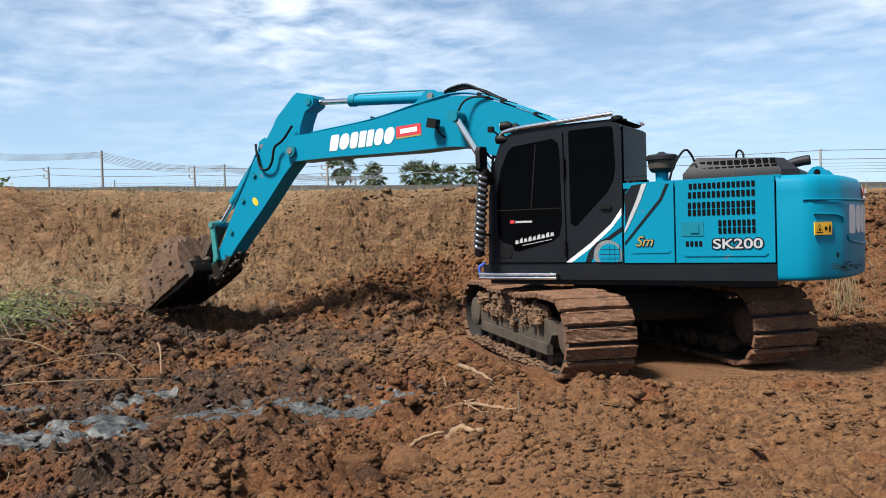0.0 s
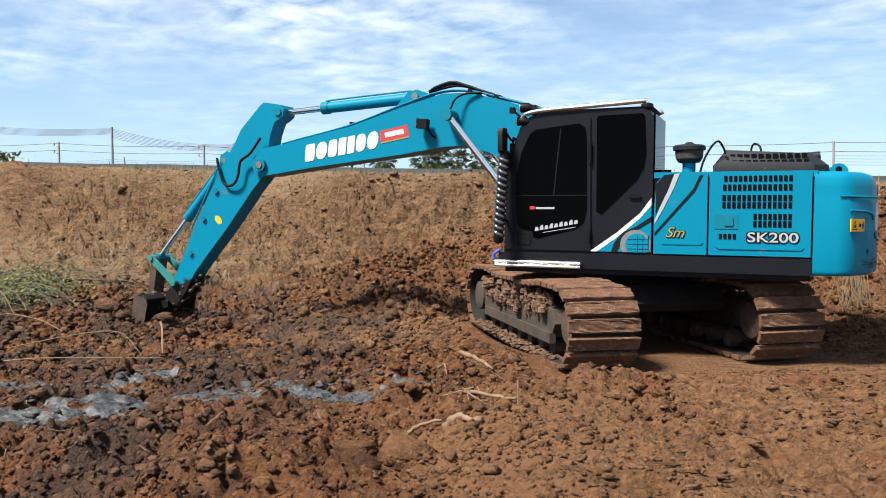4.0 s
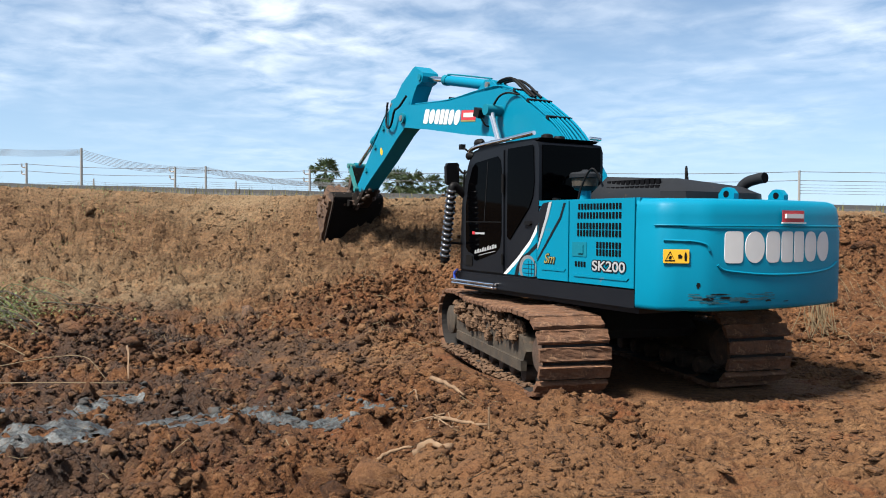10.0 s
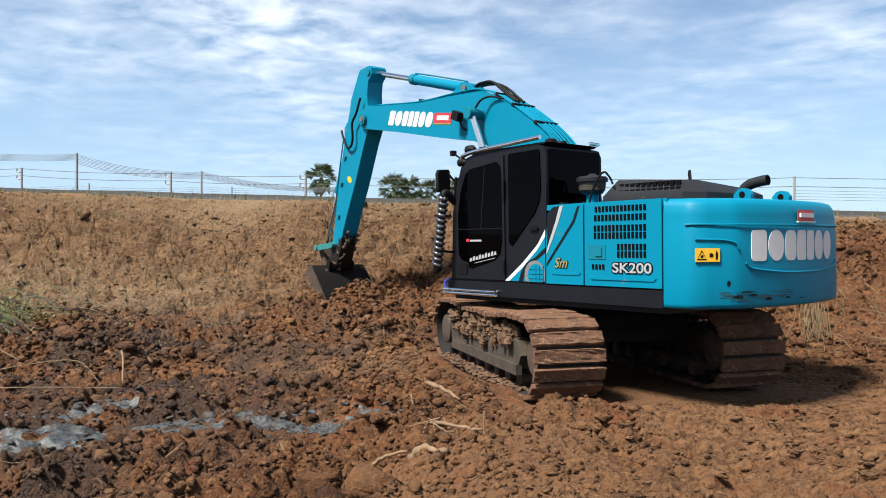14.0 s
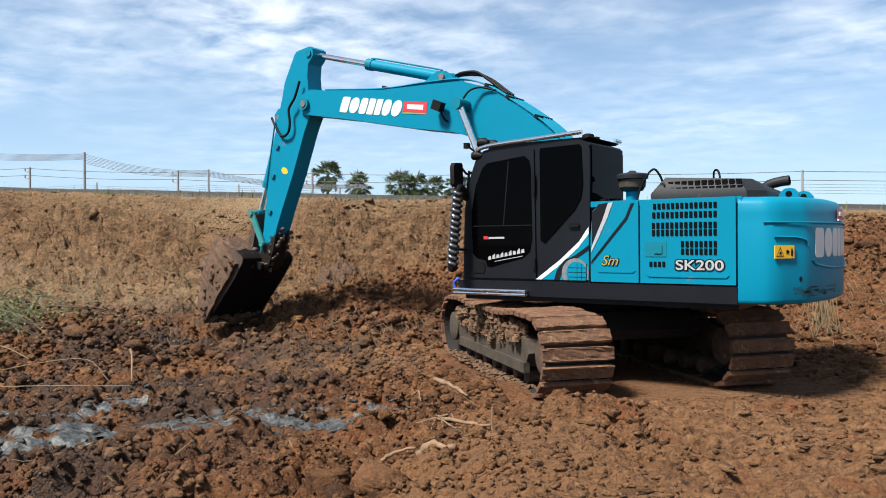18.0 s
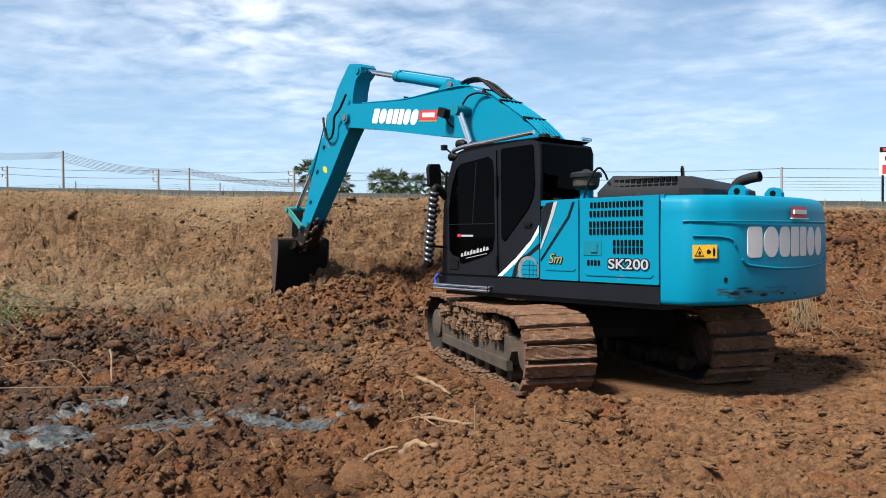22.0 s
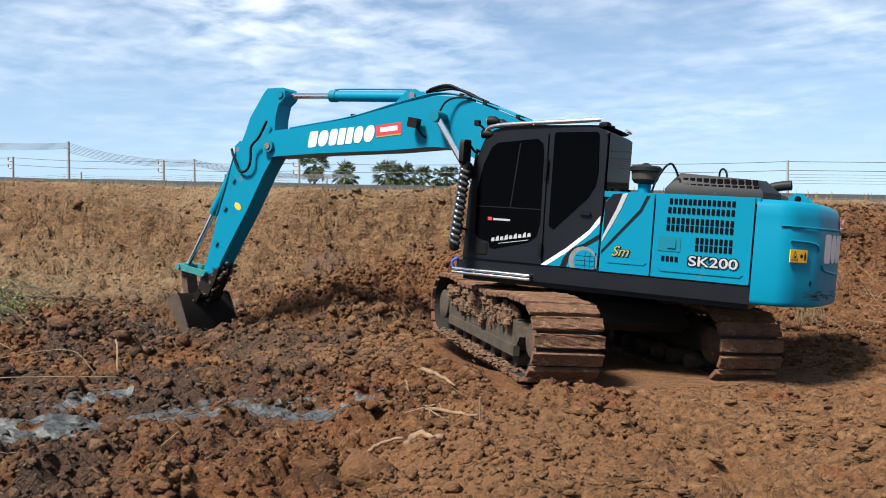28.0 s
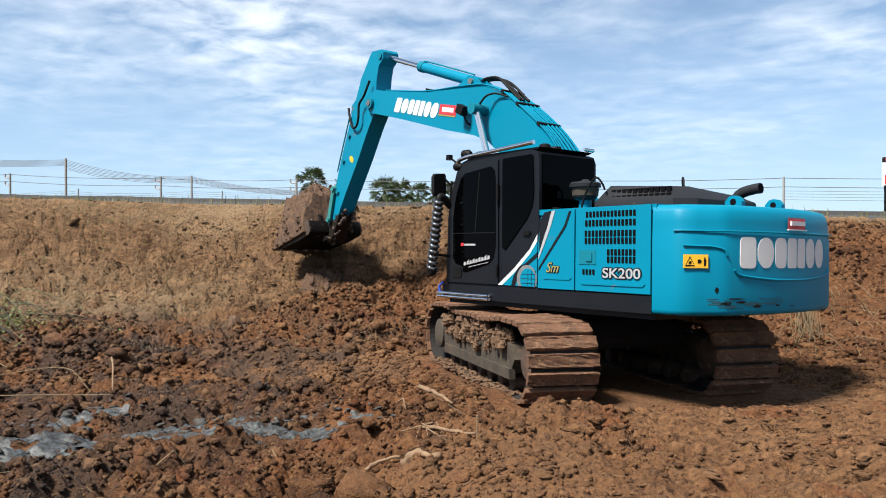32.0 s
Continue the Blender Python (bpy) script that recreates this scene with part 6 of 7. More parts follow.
    for k, y in enumerate((-0.09, 0.02, 0.09)):
        path = [(3.00 - 0.04 * k, y, 1.28), (2.82, y, 1.35), (2.58, y, 1.405 + 0.012 * k), (2.34, y, 1.385), (2.12, y, 1.325), (1.95, y, 1.285)]
        part("hose", tube("hose", [bent(path, 6)], 0.021, BLACK, 8), boom, "black hydraulic hose")
    part("hose", tube("hose", [bent([(2.44, 0.40, 1.02), (2.40, 0.36, 1.16), (2.28, 0.30, 1.25), (2.05, 0.25, 1.28)], 5)], 0.016, BLACK, 8), boom)
    for x, z in ((4.1, 0.72), (2.25, 1.285), (1.85, 1.225), (1.3, 1.11)):
        part("line_clamp", box("line_clamp", (x - 0.03, x + 0.03), (-0.21, 0.22), (z - 0.01, z + 0.045), BLACK, 0.006), boom)

    out = [(-0.885, 0.36), (-0.895, 0.43), (-0.85, 0.495), (-0.70, 0.70), (-0.60, 0.715), (-0.10, 0.715), (0.12, 0.655), (0.62, 0.56), (1.65, 0.275), (2.45, -0.01), (2.72, -0.06), (3.02, -0.16), (3.10, -0.26), (3.06, -0.37), (2.92, -0.41), (2.60, -0.38), (2.25, -0.285), (1.90, -0.255), (1.20, -0.21), (0.45, -0.125), (0.12, -0.115), (-0.02, -0.12), (-0.10, -0.07), (-0.22, 0.115), (-0.42, 0.25), (-0.62, 0.335), (-0.72, 0.305), (-0.80, 0.295)]
    stick = part("stick", prism("stick", out, -0.165, 0.165, STICK_PAINT, 0.014), machine, "teal dipper stick with muddy lower end")
    pin("arm_pin", 0, 0, 0.225, 0.12, TEAL, stick)
    pin("cylinder_pin", -0.78, 0.40, 0.19, 0.06, TEAL_WORN, stick)
    plates("cylinder_bracket", [(0.30, 0.52), (0.36, 0.70), (0.50, 0.74), (0.62, 0.66), (0.72, 0.45)], 0.10, 0.04, TEAL, stick)
    pin("cylinder_pin", 0.50, 0.62, 0.15, 0.045, STEEL, stick)
    pin("link_pin", 2.64, -0.13, 0.235, 0.055, TEAL_LINK, stick)
    pin("bucket_pin", 3.00, -0.28, 0.24, 0.06, MUD_STEEL, stick)
    dot = [(1.25 + 0.055 * math.cos(a), 0.0 + 0.085 * math.sin(a)) for a in np.linspace(0, 2 * math.pi, 15)[:-1]]
    part("yellow_sticker", prism("yellow_sticker", dot, 0.166, 0.169, YELLOW, 0.0), stick, "oval yellow warning sticker")
    for x, z in ((0.95, 0.36), (1.45, 0.22), (2.05, 0.0)):
        part("lug", box("lug", (x - 0.035, x + 0.035), (0.165, 0.20), (z - 0.04, z + 0.04), TEAL_WORN, 0.012), stick)
    part("hose", tube("hose", [bent([(-0.30, 0.25, 0.30), (0.0, 0.27, 0.26), (0.22, 0.27, 0.30), (0.42, 0.26, 0.18), (0.60, 0.24, 0.16), (0.72, 0.22, 0.30), (0.62, 0.20, 0.58), (0.55, 0.18, 0.72)], 6)], 0.022, BLACK, 8), stick, "black hydraulic hose loop")
    part("hydraulic_line", tube("hydraulic_line", [bent([(0.62, 0.16, 0.62), (1.2, 0.17, 0.44), (1.75, 0.17, 0.28)], 5)], 0.014, TEAL_WORN, 7), stick)
    v, f = [], []
    random.seed(8)
    for k in range(40):
        x = random.uniform(2.2, 3.05)
        add_clod(v, f, Vector((x, random.choice((-0.16, 0.10, 0.165)) * random.uniform(0.8, 1), random.uniform(-0.47, -0.3) + 0.12 * (x - 2.2) * random.random())), random.uniform(0.02, 0.055))
    part("clinging_mud", mesh_of("clinging_mud", v, f, BUCKET_MUD, True), stick, "dark mud on the stick's end")["kind"] = "stuff"

    def ram(kind, barrel_len, r, rod_r, rod_len, label):
        b = part(kind + "_barrel", tube(kind + "_barrel", [[(0, 0, 0), (barrel_len, 0, 0)]], r, TEAL, 18), machine, label)
        part("end_eye", tube("end_eye", [[(0, -r * 1.1, 0), (0, r * 1.1, 0)]], r * 1.05, TEAL, 16), b)
        part("gland", tube("gland", [[(barrel_len - 0.10, 0, 0), (barrel_len + 0.02, 0, 0)]], r * 1.13, TEAL_WORN, 18), b)
        part("feed_pipe", tube("feed_pipe", [bent([(0.12, 0, r * 1.25), (0.3, 0, r * 1.3), (barrel_len - 0.15, 0, r * 1.3), (barrel_len - 0.06, 0, r)], 3)], 0.014, TEAL_WORN, 7), b)
        rod = part(kind + "_rod", tube(kind + "_rod", [[(0.05, 0, 0), (rod_len, 0, 0)]], rod_r, CHROME, 16), machine, "polished chrome piston rod")
        part("rod_eye", tube("rod_eye", [[(0, -r * 1.2, 0), (0, r * 1.2, 0)]], rod_r * 1.7, TEAL_WORN, 16), rod)
        return b, rod
    arm_ram = ram("arm_cylinder", 1.62, 0.085, 0.048, 1.75, "teal arm cylinder")
    bucket_ram = ram("bucket_cylinder", 1.28, 0.078, 0.042, 1.35, "teal bucket cylinder")
    boom_rams = [ram("boom_cylinder", 1.20, 0.085, 0.05, 1.25, "teal boom cylinder") for _ in range(2)]
    link = part("link", prism("link", [(0.0, -0.055), (0.63, -0.055), (0.685, 0), (0.63, 0.055), (0.0, 0.055), (-0.055, 0)], 0.185, 0.225, TEAL_LINK, 0.012), machine, "green painted bucket link")
    part("link_arm", prism("link_arm", [(0.0, -0.055), (0.63, -0.055), (0.685, 0), (0.63, 0.055), (0.0, 0.055), (-0.055, 0)], -0.225, -0.185, TEAL_LINK, 0.012), link)
    pin("link_pin", 0.63, 0, 0.25, 0.055, TEAL_LINK, link)
    pin("link_pin", 0, 0, 0.25, 0.05, TEAL_LINK, link)
    coupler = part("coupler", prism("coupler", [(0, -0.07), (0.76, -0.06), (0.82, 0), (0.76, 0.06), (0, 0.07), (-0.06, 0)], -0.12, 0.12, MUD_STEEL, 0.02), machine, "muddy bucket coupler link")
    return boom, stick, arm_ram, bucket_ram, boom_rams, link, coupler, build_bucket()


BUCKET_MUD = material("dark_wet_mud", (0.0235, 0.0159, 0.0117), 0.7, 0, (0.069, 0.0414, 0.0276), 7, 0.9, 0.8, 25)


def build_bucket():
    """Bucket space: the pin at the origin, x towards the teeth, z towards the open side."""
    half, t = 0.60, 0.03
    shell = [(-0.08, 0.34), (-0.10, 0.20), (-0.08, 0.11), (-0.02, 0.07), (0.40, 0.06), (0.85, 0.08), (1.30, 0.115), (1.36, 0.125)]
    inner = [(1.36, 0.150), (1.28, 0.150), (0.85, 0.118), (0.42, 0.10), (0.10, 0.10), (-0.02, 0.13), (-0.05, 0.20), (-0.04, 0.34)]
    bucket = part("bucket", prism("bucket", shell + inner, -half, half, BUCKET_STEEL, 0.006), machine, "dark muddy digging bucket facing outwards")
    side = [(-0.08, 0.34), (-0.10, 0.20), (-0.08, 0.11), (-0.02, 0.07), (0.40, 0.06), (0.85, 0.08), (1.30, 0.115), (1.28, 0.15), (0.85, 0.20), (0.45, 0.28), (0.15, 0.35), (-0.02, 0.37)]
    for s in (1, -1):
        part("side_plate", prism("side_plate", side, s * (half - 0.012) - 0.016, s * (half - 0.012) + 0.016, BUCKET_MUD, 0.006), bucket, "mud-caked bucket side")
        part("side_cutter", prism("side_cutter", [(1.30, 0.11), (1.27, 0.16), (0.95, 0.21), (0.90, 0.18), (1.20, 0.12)], s * half - 0.02, s * half + 0.02, BUCKET_STEEL, 0.006), bucket)
    for y in (-0.20, 0.20):
        part("ear", prism("ear", [(-0.08, -0.06), (0.02, -0.09), (0.14, 0.08), (0.12, 0.40), (0.20, 0.50), (0.10, 0.54), (0.0, 0.48), (-0.02, 0.12)], y - 0.03 + 0.05 * (1 if y > 0 else -1), y + 0.03 + 0.05 * (1 if y > 0 else -1), BUCKET_STEEL, 0.01), bucket)
    for k in range(5):
        y = -0.52 + k * 0.26
        part("tooth", prism("tooth", [(1.28, 0.085), (1.34, 0.085), (1.50, 0.135), (1.50, 0.15), (1.34, 0.175), (1.28, 0.175)], y - 0.05, y + 0.05, STEEL, 0.01), bucket, "worn steel bucket tooth")
    random.seed(12)
    v, f = [], []
    for k in range(120):
        x, y = random.uniform(-0.06, 0.16), random.uniform(-0.56, 0.56)
        add_clod(v, f, Vector((x, y, random.uniform(0.10, 0.36))), random.uniform(0.035, 0.085))
    for k in range(70):
        add_clod(v, f, Vector((random.uniform(0.2, 1.25), random.uniform(-0.54, 0.54), random.uniform(0.13, 0.16))), random.uniform(0.03, 0.07))
    part("clinging_mud", mesh_of("clinging_mud", v, f, BUCKET_MUD, True), bucket, "dark wet clay stuck to the bucket")["kind"] = "stuff"
    return bucket


random.seed(3)
build_undercarriage()
build_upper()
ARM_PARTS = build_arm()


# ---------------------------------------------------------------- small things on the ground
def on_ground(x, y, up=0.0):
    return Vector((x, y, float(ground_height(np.array([x], float), np.array([y], float))[0]) + up))


def make_mud():
    """Wet grey mud lying in the trough: ragged sheets a little above the soil."""
    xs, ys = np.arange(-7.4, -1.8, 0.028), np.arange(-5.6, -2.2, 0.028)
    gx, gy = np.meshgrid(xs, ys)
    depth = mud_depth(gx, gy)
    depth = depth + 1.5 * fbm(gx * 2.2, gy * 3.4, 5, 101, 0.66) + 1.6 * fbm(gx * 7, gy * 15, 3, 261, 0.7)
    soft = land(gx, gy) + 0.30 * fbm(gx * 0.9, gy * 0.9, 3, 3) - 0.02 + 0.12 * fbm(gx * 4, gy * 4, 4, 111, 0.7) + 0.06 * fbm(gx * 14, gy * 14, 3, 121, 0.7)
    z = np.maximum(ground_height(gx, gy) + 0.006, soft)
    nx = len(xs)
    v = np.stack([gx, gy, z], -1).reshape(-1, 3)
    inside = depth < 1
    f = []
    for j in range(len(ys) - 1):
        for i in range(nx - 1):
            if inside[j, i] and inside[j, i + 1] and inside[j + 1, i] and inside[j + 1, i + 1]:
                a = j * nx + i
                f.append((a, a + 1, a + nx + 1, a + nx))
    used = sorted({k for q in f for k in q})
    back = {k: i for i, k in enumerate(used)}
    me = mesh_of("wet_mud", [v[k] for k in used], [tuple(back[k] for k in q) for q in f], MUD, True)
    tagged(new("wet_mud", me), "wet blue-grey mud in a shallow trough", "mud", kind="structure")


def stickish(name, pts, radius, mat, label, category="branch", group="", lift=0.02):
    """A bent branch lying on the ground; pts are x, y and a height above the soil."""
    a, b, n = on_ground(*pts[0][:2]), on_ground(*pts[-1][:2]), len(pts) - 1
    path = [Vector((x, y, max(a.z + (b.z - a.z) * k / n, on_ground(x, y, -0.03).z) + up + lift)) for k, (x, y, up) in enumerate(pts)]
    path = bent(path, 5)
    n = len(path)
    v, f = [], []
    add_tube(v, f, [p + Vector((random.uniform(-1, 1), random.uniform(-1, 1), random.uniform(-1, 1))) * radius * 0.35 for p in path], [radius * (1 - 0.5 * k / n) * random.uniform(0.85, 1.15) for k in range(n)], 7)
    return tagged(new(name, mesh_of(name, v, f, mat, True)), label, category, group)


def make_roots():
    root = stickish("root", [(-1.72, -3.86, -0.01), (-1.42, -3.78, 0.03), (-1.15, -3.90, 0.03), (-0.76, -4.20, 0.0)], 0.026, WOOD, "pale dry root arching out of the soil", "root")
    for k in range(7):
        a = random.uniform(-1.5, -1.0)
        pts = [on_ground(a, -3.76, 0.07), on_ground(a + random.uniform(-0.08, 0.08), -3.85, 0.04), on_ground(a + random.uniform(-0.3, 0.3), -3.95 - random.random() * 0.2, 0.01)]
        part("rootlet", tube("rootlet", [bent(pts, 4)], 0.006, WOOD, 5), root)
    stickish("root", [(-1.24, -4.72, 0.02), (-1.10, -4.80, 0.02), (-0.90, -4.92, 0.0)], 0.042, WOOD, "stub of a thick pale root in the soil", "root")
    stickish("root", [(-1.62, -4.66, 0.02), (-1.48, -4.62, 0.05), (-1.28, -4.68, 0.05)], 0.02, WOOD, "thin dark root beside the stub", "root")
    stickish("branch", [(-1.80, -2.0, 0.05), (-1.55, -2.3, 0.07), (-1.30, -2.65, 0.04)], 0.032, WOOD, "short pale branch on loose soil")
    stickish("branch", [(-1.95, -2.5, 0.02), (-1.80, -2.75, 0.10), (-1.72, -2.95, 0.03)], 0.012, WOOD, "thin brown twig on loose soil")
    post = tagged(new("stake", tube("stake", [[on_ground(-0.72, -4.30, -0.05), on_ground(-0.72, -4.30, 0.22)]], 0.009, WOOD, 6)), "thin dark stake standing in the soil", "stake")
    stake = tagged(new("stake", tube("stake", [[on_ground(-0.35, -2.95, -0.05), on_ground(-0.35, -2.95, 0.16)]], 0.03, WOOD, 6)), "short brown stub by the track", "stake")


def make_stone(x, y, r, label):
    v, f = [], []
    add_clod(v, f, Vector((0, 0, 0)), r, 0.8)
    me = mesh_of("stone", v, f, CLOD, True)
    ob = tagged(new("stone", me), label, "stone")
    ob.matrix_basis = Matrix.Translation(on_ground(x, y, r * 0.35)) @ pose(0, 0, 0, 0, 0, random.uniform(0, 360))


def make_brush():
    """Heap of cut stems with a few green shoots."""
    brush = tagged(new("brush_heap"), "heap of thin cut stems with green shoots on the bank", "brush")
    for k in range(130):
        x, y = random.uniform(-12.9, -10.2), random.uniform(-1.0, 1.8)
        p = on_ground(x, y)
        a = random.gauss(-0.25, 0.6)
        length = random.uniform(0.9, 2.2)
        rise = random.uniform(0.2, 0.6)
        way = Vector((math.cos(a), math.sin(a), 0))
        pts = [p, p + way * length * 0.35 + Vector((0, 0, rise)), p + way * length * 0.75 + Vector((0, 0, rise * 0.9)), p + way * length + Vector((0, 0, rise * random.uniform(0.1, 0.6)))]
        part("stem", tube("stem", [bent(pts, 5)], random.uniform(0.004, 0.008), (GREEN_STEM, BARK, STALK)[k % 3], 5), brush)
    v, f = [], []
    for k in range(4200):
        x, y = random.gauss(-11.0, 0.7), random.gauss(0.9, 0.5)
        p = on_ground(x, y, abs(random.gauss(0.18, 0.16)))
        s = random.uniform(0.03, 0.08)
        a = random.uniform(0, 6.28)
        d = Vector((math.cos(a), math.sin(a), random.uniform(0.1, 0.9))) * s
        e = Vector((-math.sin(a), math.cos(a), 0)) * s * 0.22
        b = len(v)
        v += [p, p + d * 0.5 + e, p + d, p + d * 0.5 - e]
        f += [(b, b + 1, b + 2, b + 3)]
    shoots = part("foliage", mesh_of("foliage", v, f, LEAF), brush, "fresh green shoots")
    shoots["kind"] = "stuff"


def make_straw():
    """Dry stalks strewn over the bank and the foot of the slope."""
    v, f = [], []
    for k in range(1330):
        if k < 1050:
            x, y = random.uniform(-14, 1.5), random.uniform(1.0, 7.0)
        elif k < 1250:
            x, y = random.gauss(4.3, 1.2), random.uniform(1.6, 5.5)
        else:
            x, y = random.uniform(-9, 0), random.uniform(-5.5, 1)
        p = on_ground(x, y, 0.015)
        a, n = random.uniform(0, 6.28), random.uniform(0.12, 0.5) * (1 if k < 1250 else 0.6)
        w = Vector((math.cos(a), math.sin(a), 0)) * n
        q, r = on_ground(x + w.x * 0.5, y + w.y * 0.5, 0.05 + 0.07 * random.random()), on_ground(x + w.x, y + w.y, 0.02 + 0.10 * random.random() ** 2)
        add_tube(v, f, [p, q, r], random.uniform(0.002, 0.005), 3, False)
    tagged(new("straw", mesh_of("straw", v, f, STALK)), "dry pale stalks strewn over the bank", "straw", kind="stuff")
    # a hanging tuft of dry roots at the foot of the bank
    tuft = tagged(new("dry_tuft"), "tuft of dry hanging roots on the cut bank", "roots")
    for k in range(34):
        x, y = 3.3 + random.gauss(0, 0.10), 2.6 + random.gauss(0, 0.05)
        p = Vector((x, y, 0.78 + random.uniform(-0.08, 0.06)))
        part("rootlet", tube("rootlet", [bent([p, p + Vector((random.gauss(0, 0.03), -0.06, -0.22)), p + Vector((random.gauss(0.02, 0.08), -0.10, -0.35 - 0.25 * random.random()))], 4)], 0.006, STALK, 4), tuft)


def make_tufts():
    for cx, cy, n, r in ((-12.2, 6.2, 130, 0.32), (-11.7, 6.0, 90, 0.28), (-9.5, 5.4, 50, 0.2), (-12.9, 6.7, 130, 0.5), (-8.5, 6.5, 30, 0.2), (-13.2, 5.6, 60, 0.3)):
        v, f = [], []
        for k in range(n):
            p = on_ground(cx + random.gauss(0, r), cy + random.gauss(0, r * 0.5), -0.01)
            h, a = random.uniform(0.05, 0.16), random.uniform(0, 6.28)
            lean = Vector((math.cos(a), math.sin(a), 0)) * h * random.uniform(0.2, 0.9)
            s = Vector((-math.sin(a), math.cos(a), 0)) * 0.006
            b = len(v)
            v += [p - s, p + s, p + lean + Vector((0, 0, h))]
            f += [(b, b + 1, b + 2)]
        tagged(new("grass_tuft", mesh_of("grass_tuft", v, f, LEAF)), "small tuft of green grass on the bank", "grass", "grass tufts on the bank", "stuff")


def heap_mesh(seed):
    """A load of clay in bucket space: flat below, heaped and broken above, hanging over the teeth."""
    xs, ys = np.linspace(0.06, 1.50, 46), np.linspace(-0.66, 0.66, 42)
    gx, gy = np.meshgrid(xs, ys)
    u = (gx - 0.06) / 1.44
    side = np.clip(1 - np.abs(gy / 0.68) ** 5, 0, 1)
    rise = 0.92 * side * np.sin(math.pi * np.clip(u * 0.80 + 0.17, 0, 1)) ** 0.55
    z = 0.15 + rise * (1 + 0.6 * fbm(gx * 3 + seed, gy * 3, 3, 7)) + 0.34 * fbm(gx * 7 + seed, gy * 7, 4, 9, 0.7) * (rise > 0.1)
    z = z + (0.10 * lumps(gx + seed, gy, 0.26, 5) + 0.06 * lumps(gx, gy + seed, 0.13, 15)) * (rise > 0.15)
    edge = (u <= 0) | (u >= 1) | (np.abs(gy) >= 0.659)
    z = np.where(edge, 0.15, np.maximum(z, 0.15))
    nx, ny = len(xs), len(ys)
    top = np.stack([gx + 0.05 * fbm(gx * 7, gy * 7 + seed, 3, 19), gy + 0.05 * fbm(gx * 7 + 3, gy * 7 + seed, 3, 29), z], -1).reshape(-1, 3)
    low = np.stack([gx, gy, 0.135 - 0.10 * np.clip(side, 0, 1) * lumps(gx + seed, gy, 0.3, 25) * (np.abs(gy) < 0.55) * (gx > 1.32)], -1).reshape(-1, 3)
    f = []
    for j in range(ny - 1):
        for i in range(nx - 1):
            a = j * nx + i
            f.append((a, a + 1, a + nx + 1, a + nx))
            b = a + nx * ny
            f.append((b, b + nx, b + nx + 1, b + 1))
    v = [Vector(p) for p in top] + [Vector(p) for p in low]
    random.seed(int(seed * 10) + 2)
    for k in range(70):
        i, j = random.randrange(3, nx - 3), random.randrange(3, ny - 3)
        add_clod(v, f, v[j * nx + i], random.uniform(0.015, 0.055))
    # broken sides
    for k in range(130):
        i = random.randrange(1, nx - 2)
        j = random.choice((1, 2, ny - 2, ny - 3)) if k % 3 else random.randrange(1, ny - 1)
        i = i if k % 3 else nx - 2
        p = v[j * nx + i]
        out = Vector((0, math.copysign(0.03, p.y), 0)) if k % 3 else Vector((0.03, 0, 0))
        add_clod(v, f, Vector((p.x, p.y, 0.16 + (p.z - 0.16) * random.random())) + out * 0.5, random.uniform(0.015, 0.065), 0.6)
    return mesh_of("soil_load", v, f, HEAP)


LOADS = [tagged(new("soil_load", heap_mesh(k * 3.7)), "heap of dark red clay carried in the bucket", "soil", "bucket loads of soil") for k in range(4)]
FALLING = []
random.seed(44)
for k in range(3):
    cv, cf = [], []
    add_clod(cv, cf, Vector((0, 0, 0)), (0.20, 0.09, 0.07)[k], 1.1)
    FALLING.append(tagged(new("clay_clod", mesh_of("clay_clod", cv, cf, HEAP)), "lump of clay dropping from the bucket", "soil", "falling lumps of clay"))
random.seed(33)
make_mud()
make_roots()
make_stone(0.17, -4.42, 0.085, "round brown stone on the driven ground")
for x, y, r in ((-1.9, -4.1, 0.11), (-2.4, -5.6, 0.07), (0.35, -3.2, 0.06)):
    make_stone(x, y, r, "large lump of hard clay on the ground")
stickish("branch", [(-8.1, -2.45, 0.08), (-7.3, -2.5, 0.12), (-6.5, -2.48, 0.10), (-5.5, -2.45, 0.08)], 0.009, STALK, "long pale stem lying across the soil")
stickish("branch", [(-8.3, -2.0, 0.05), (-7.5, -1.7, 0.20), (-6.8, -1.6, 0.22), (-6.0, -2.2, 0.08)], 0.007, STALK, "bent thin stem over the soil")
stickish("branch", [(-6.55, -1.0, 0.30), (-6.1, -1.6, 0.18), (-5.75, -2.1, 0.04)], 0.017, WOOD, "leaning pale stick in the dug soil")
stickish("branch", [(-14.2, 6.26, 0.05), (-13.35, 6.38, 0.08), (-12.6, 6.38, 0.10), (-12.5, 6.49, 0.06)], 0.013, STALK, "curved pale stalk on the bank")
stickish("branch", [(-10.5, 4.38, 0.05), (-10.25, 4.42, 0.06), (-9.98, 4.4, 0.05)], 0.045, BLACK, "black plastic pipe end on the bank", "pipe")
make_brush()
make_straw()
make_tufts()


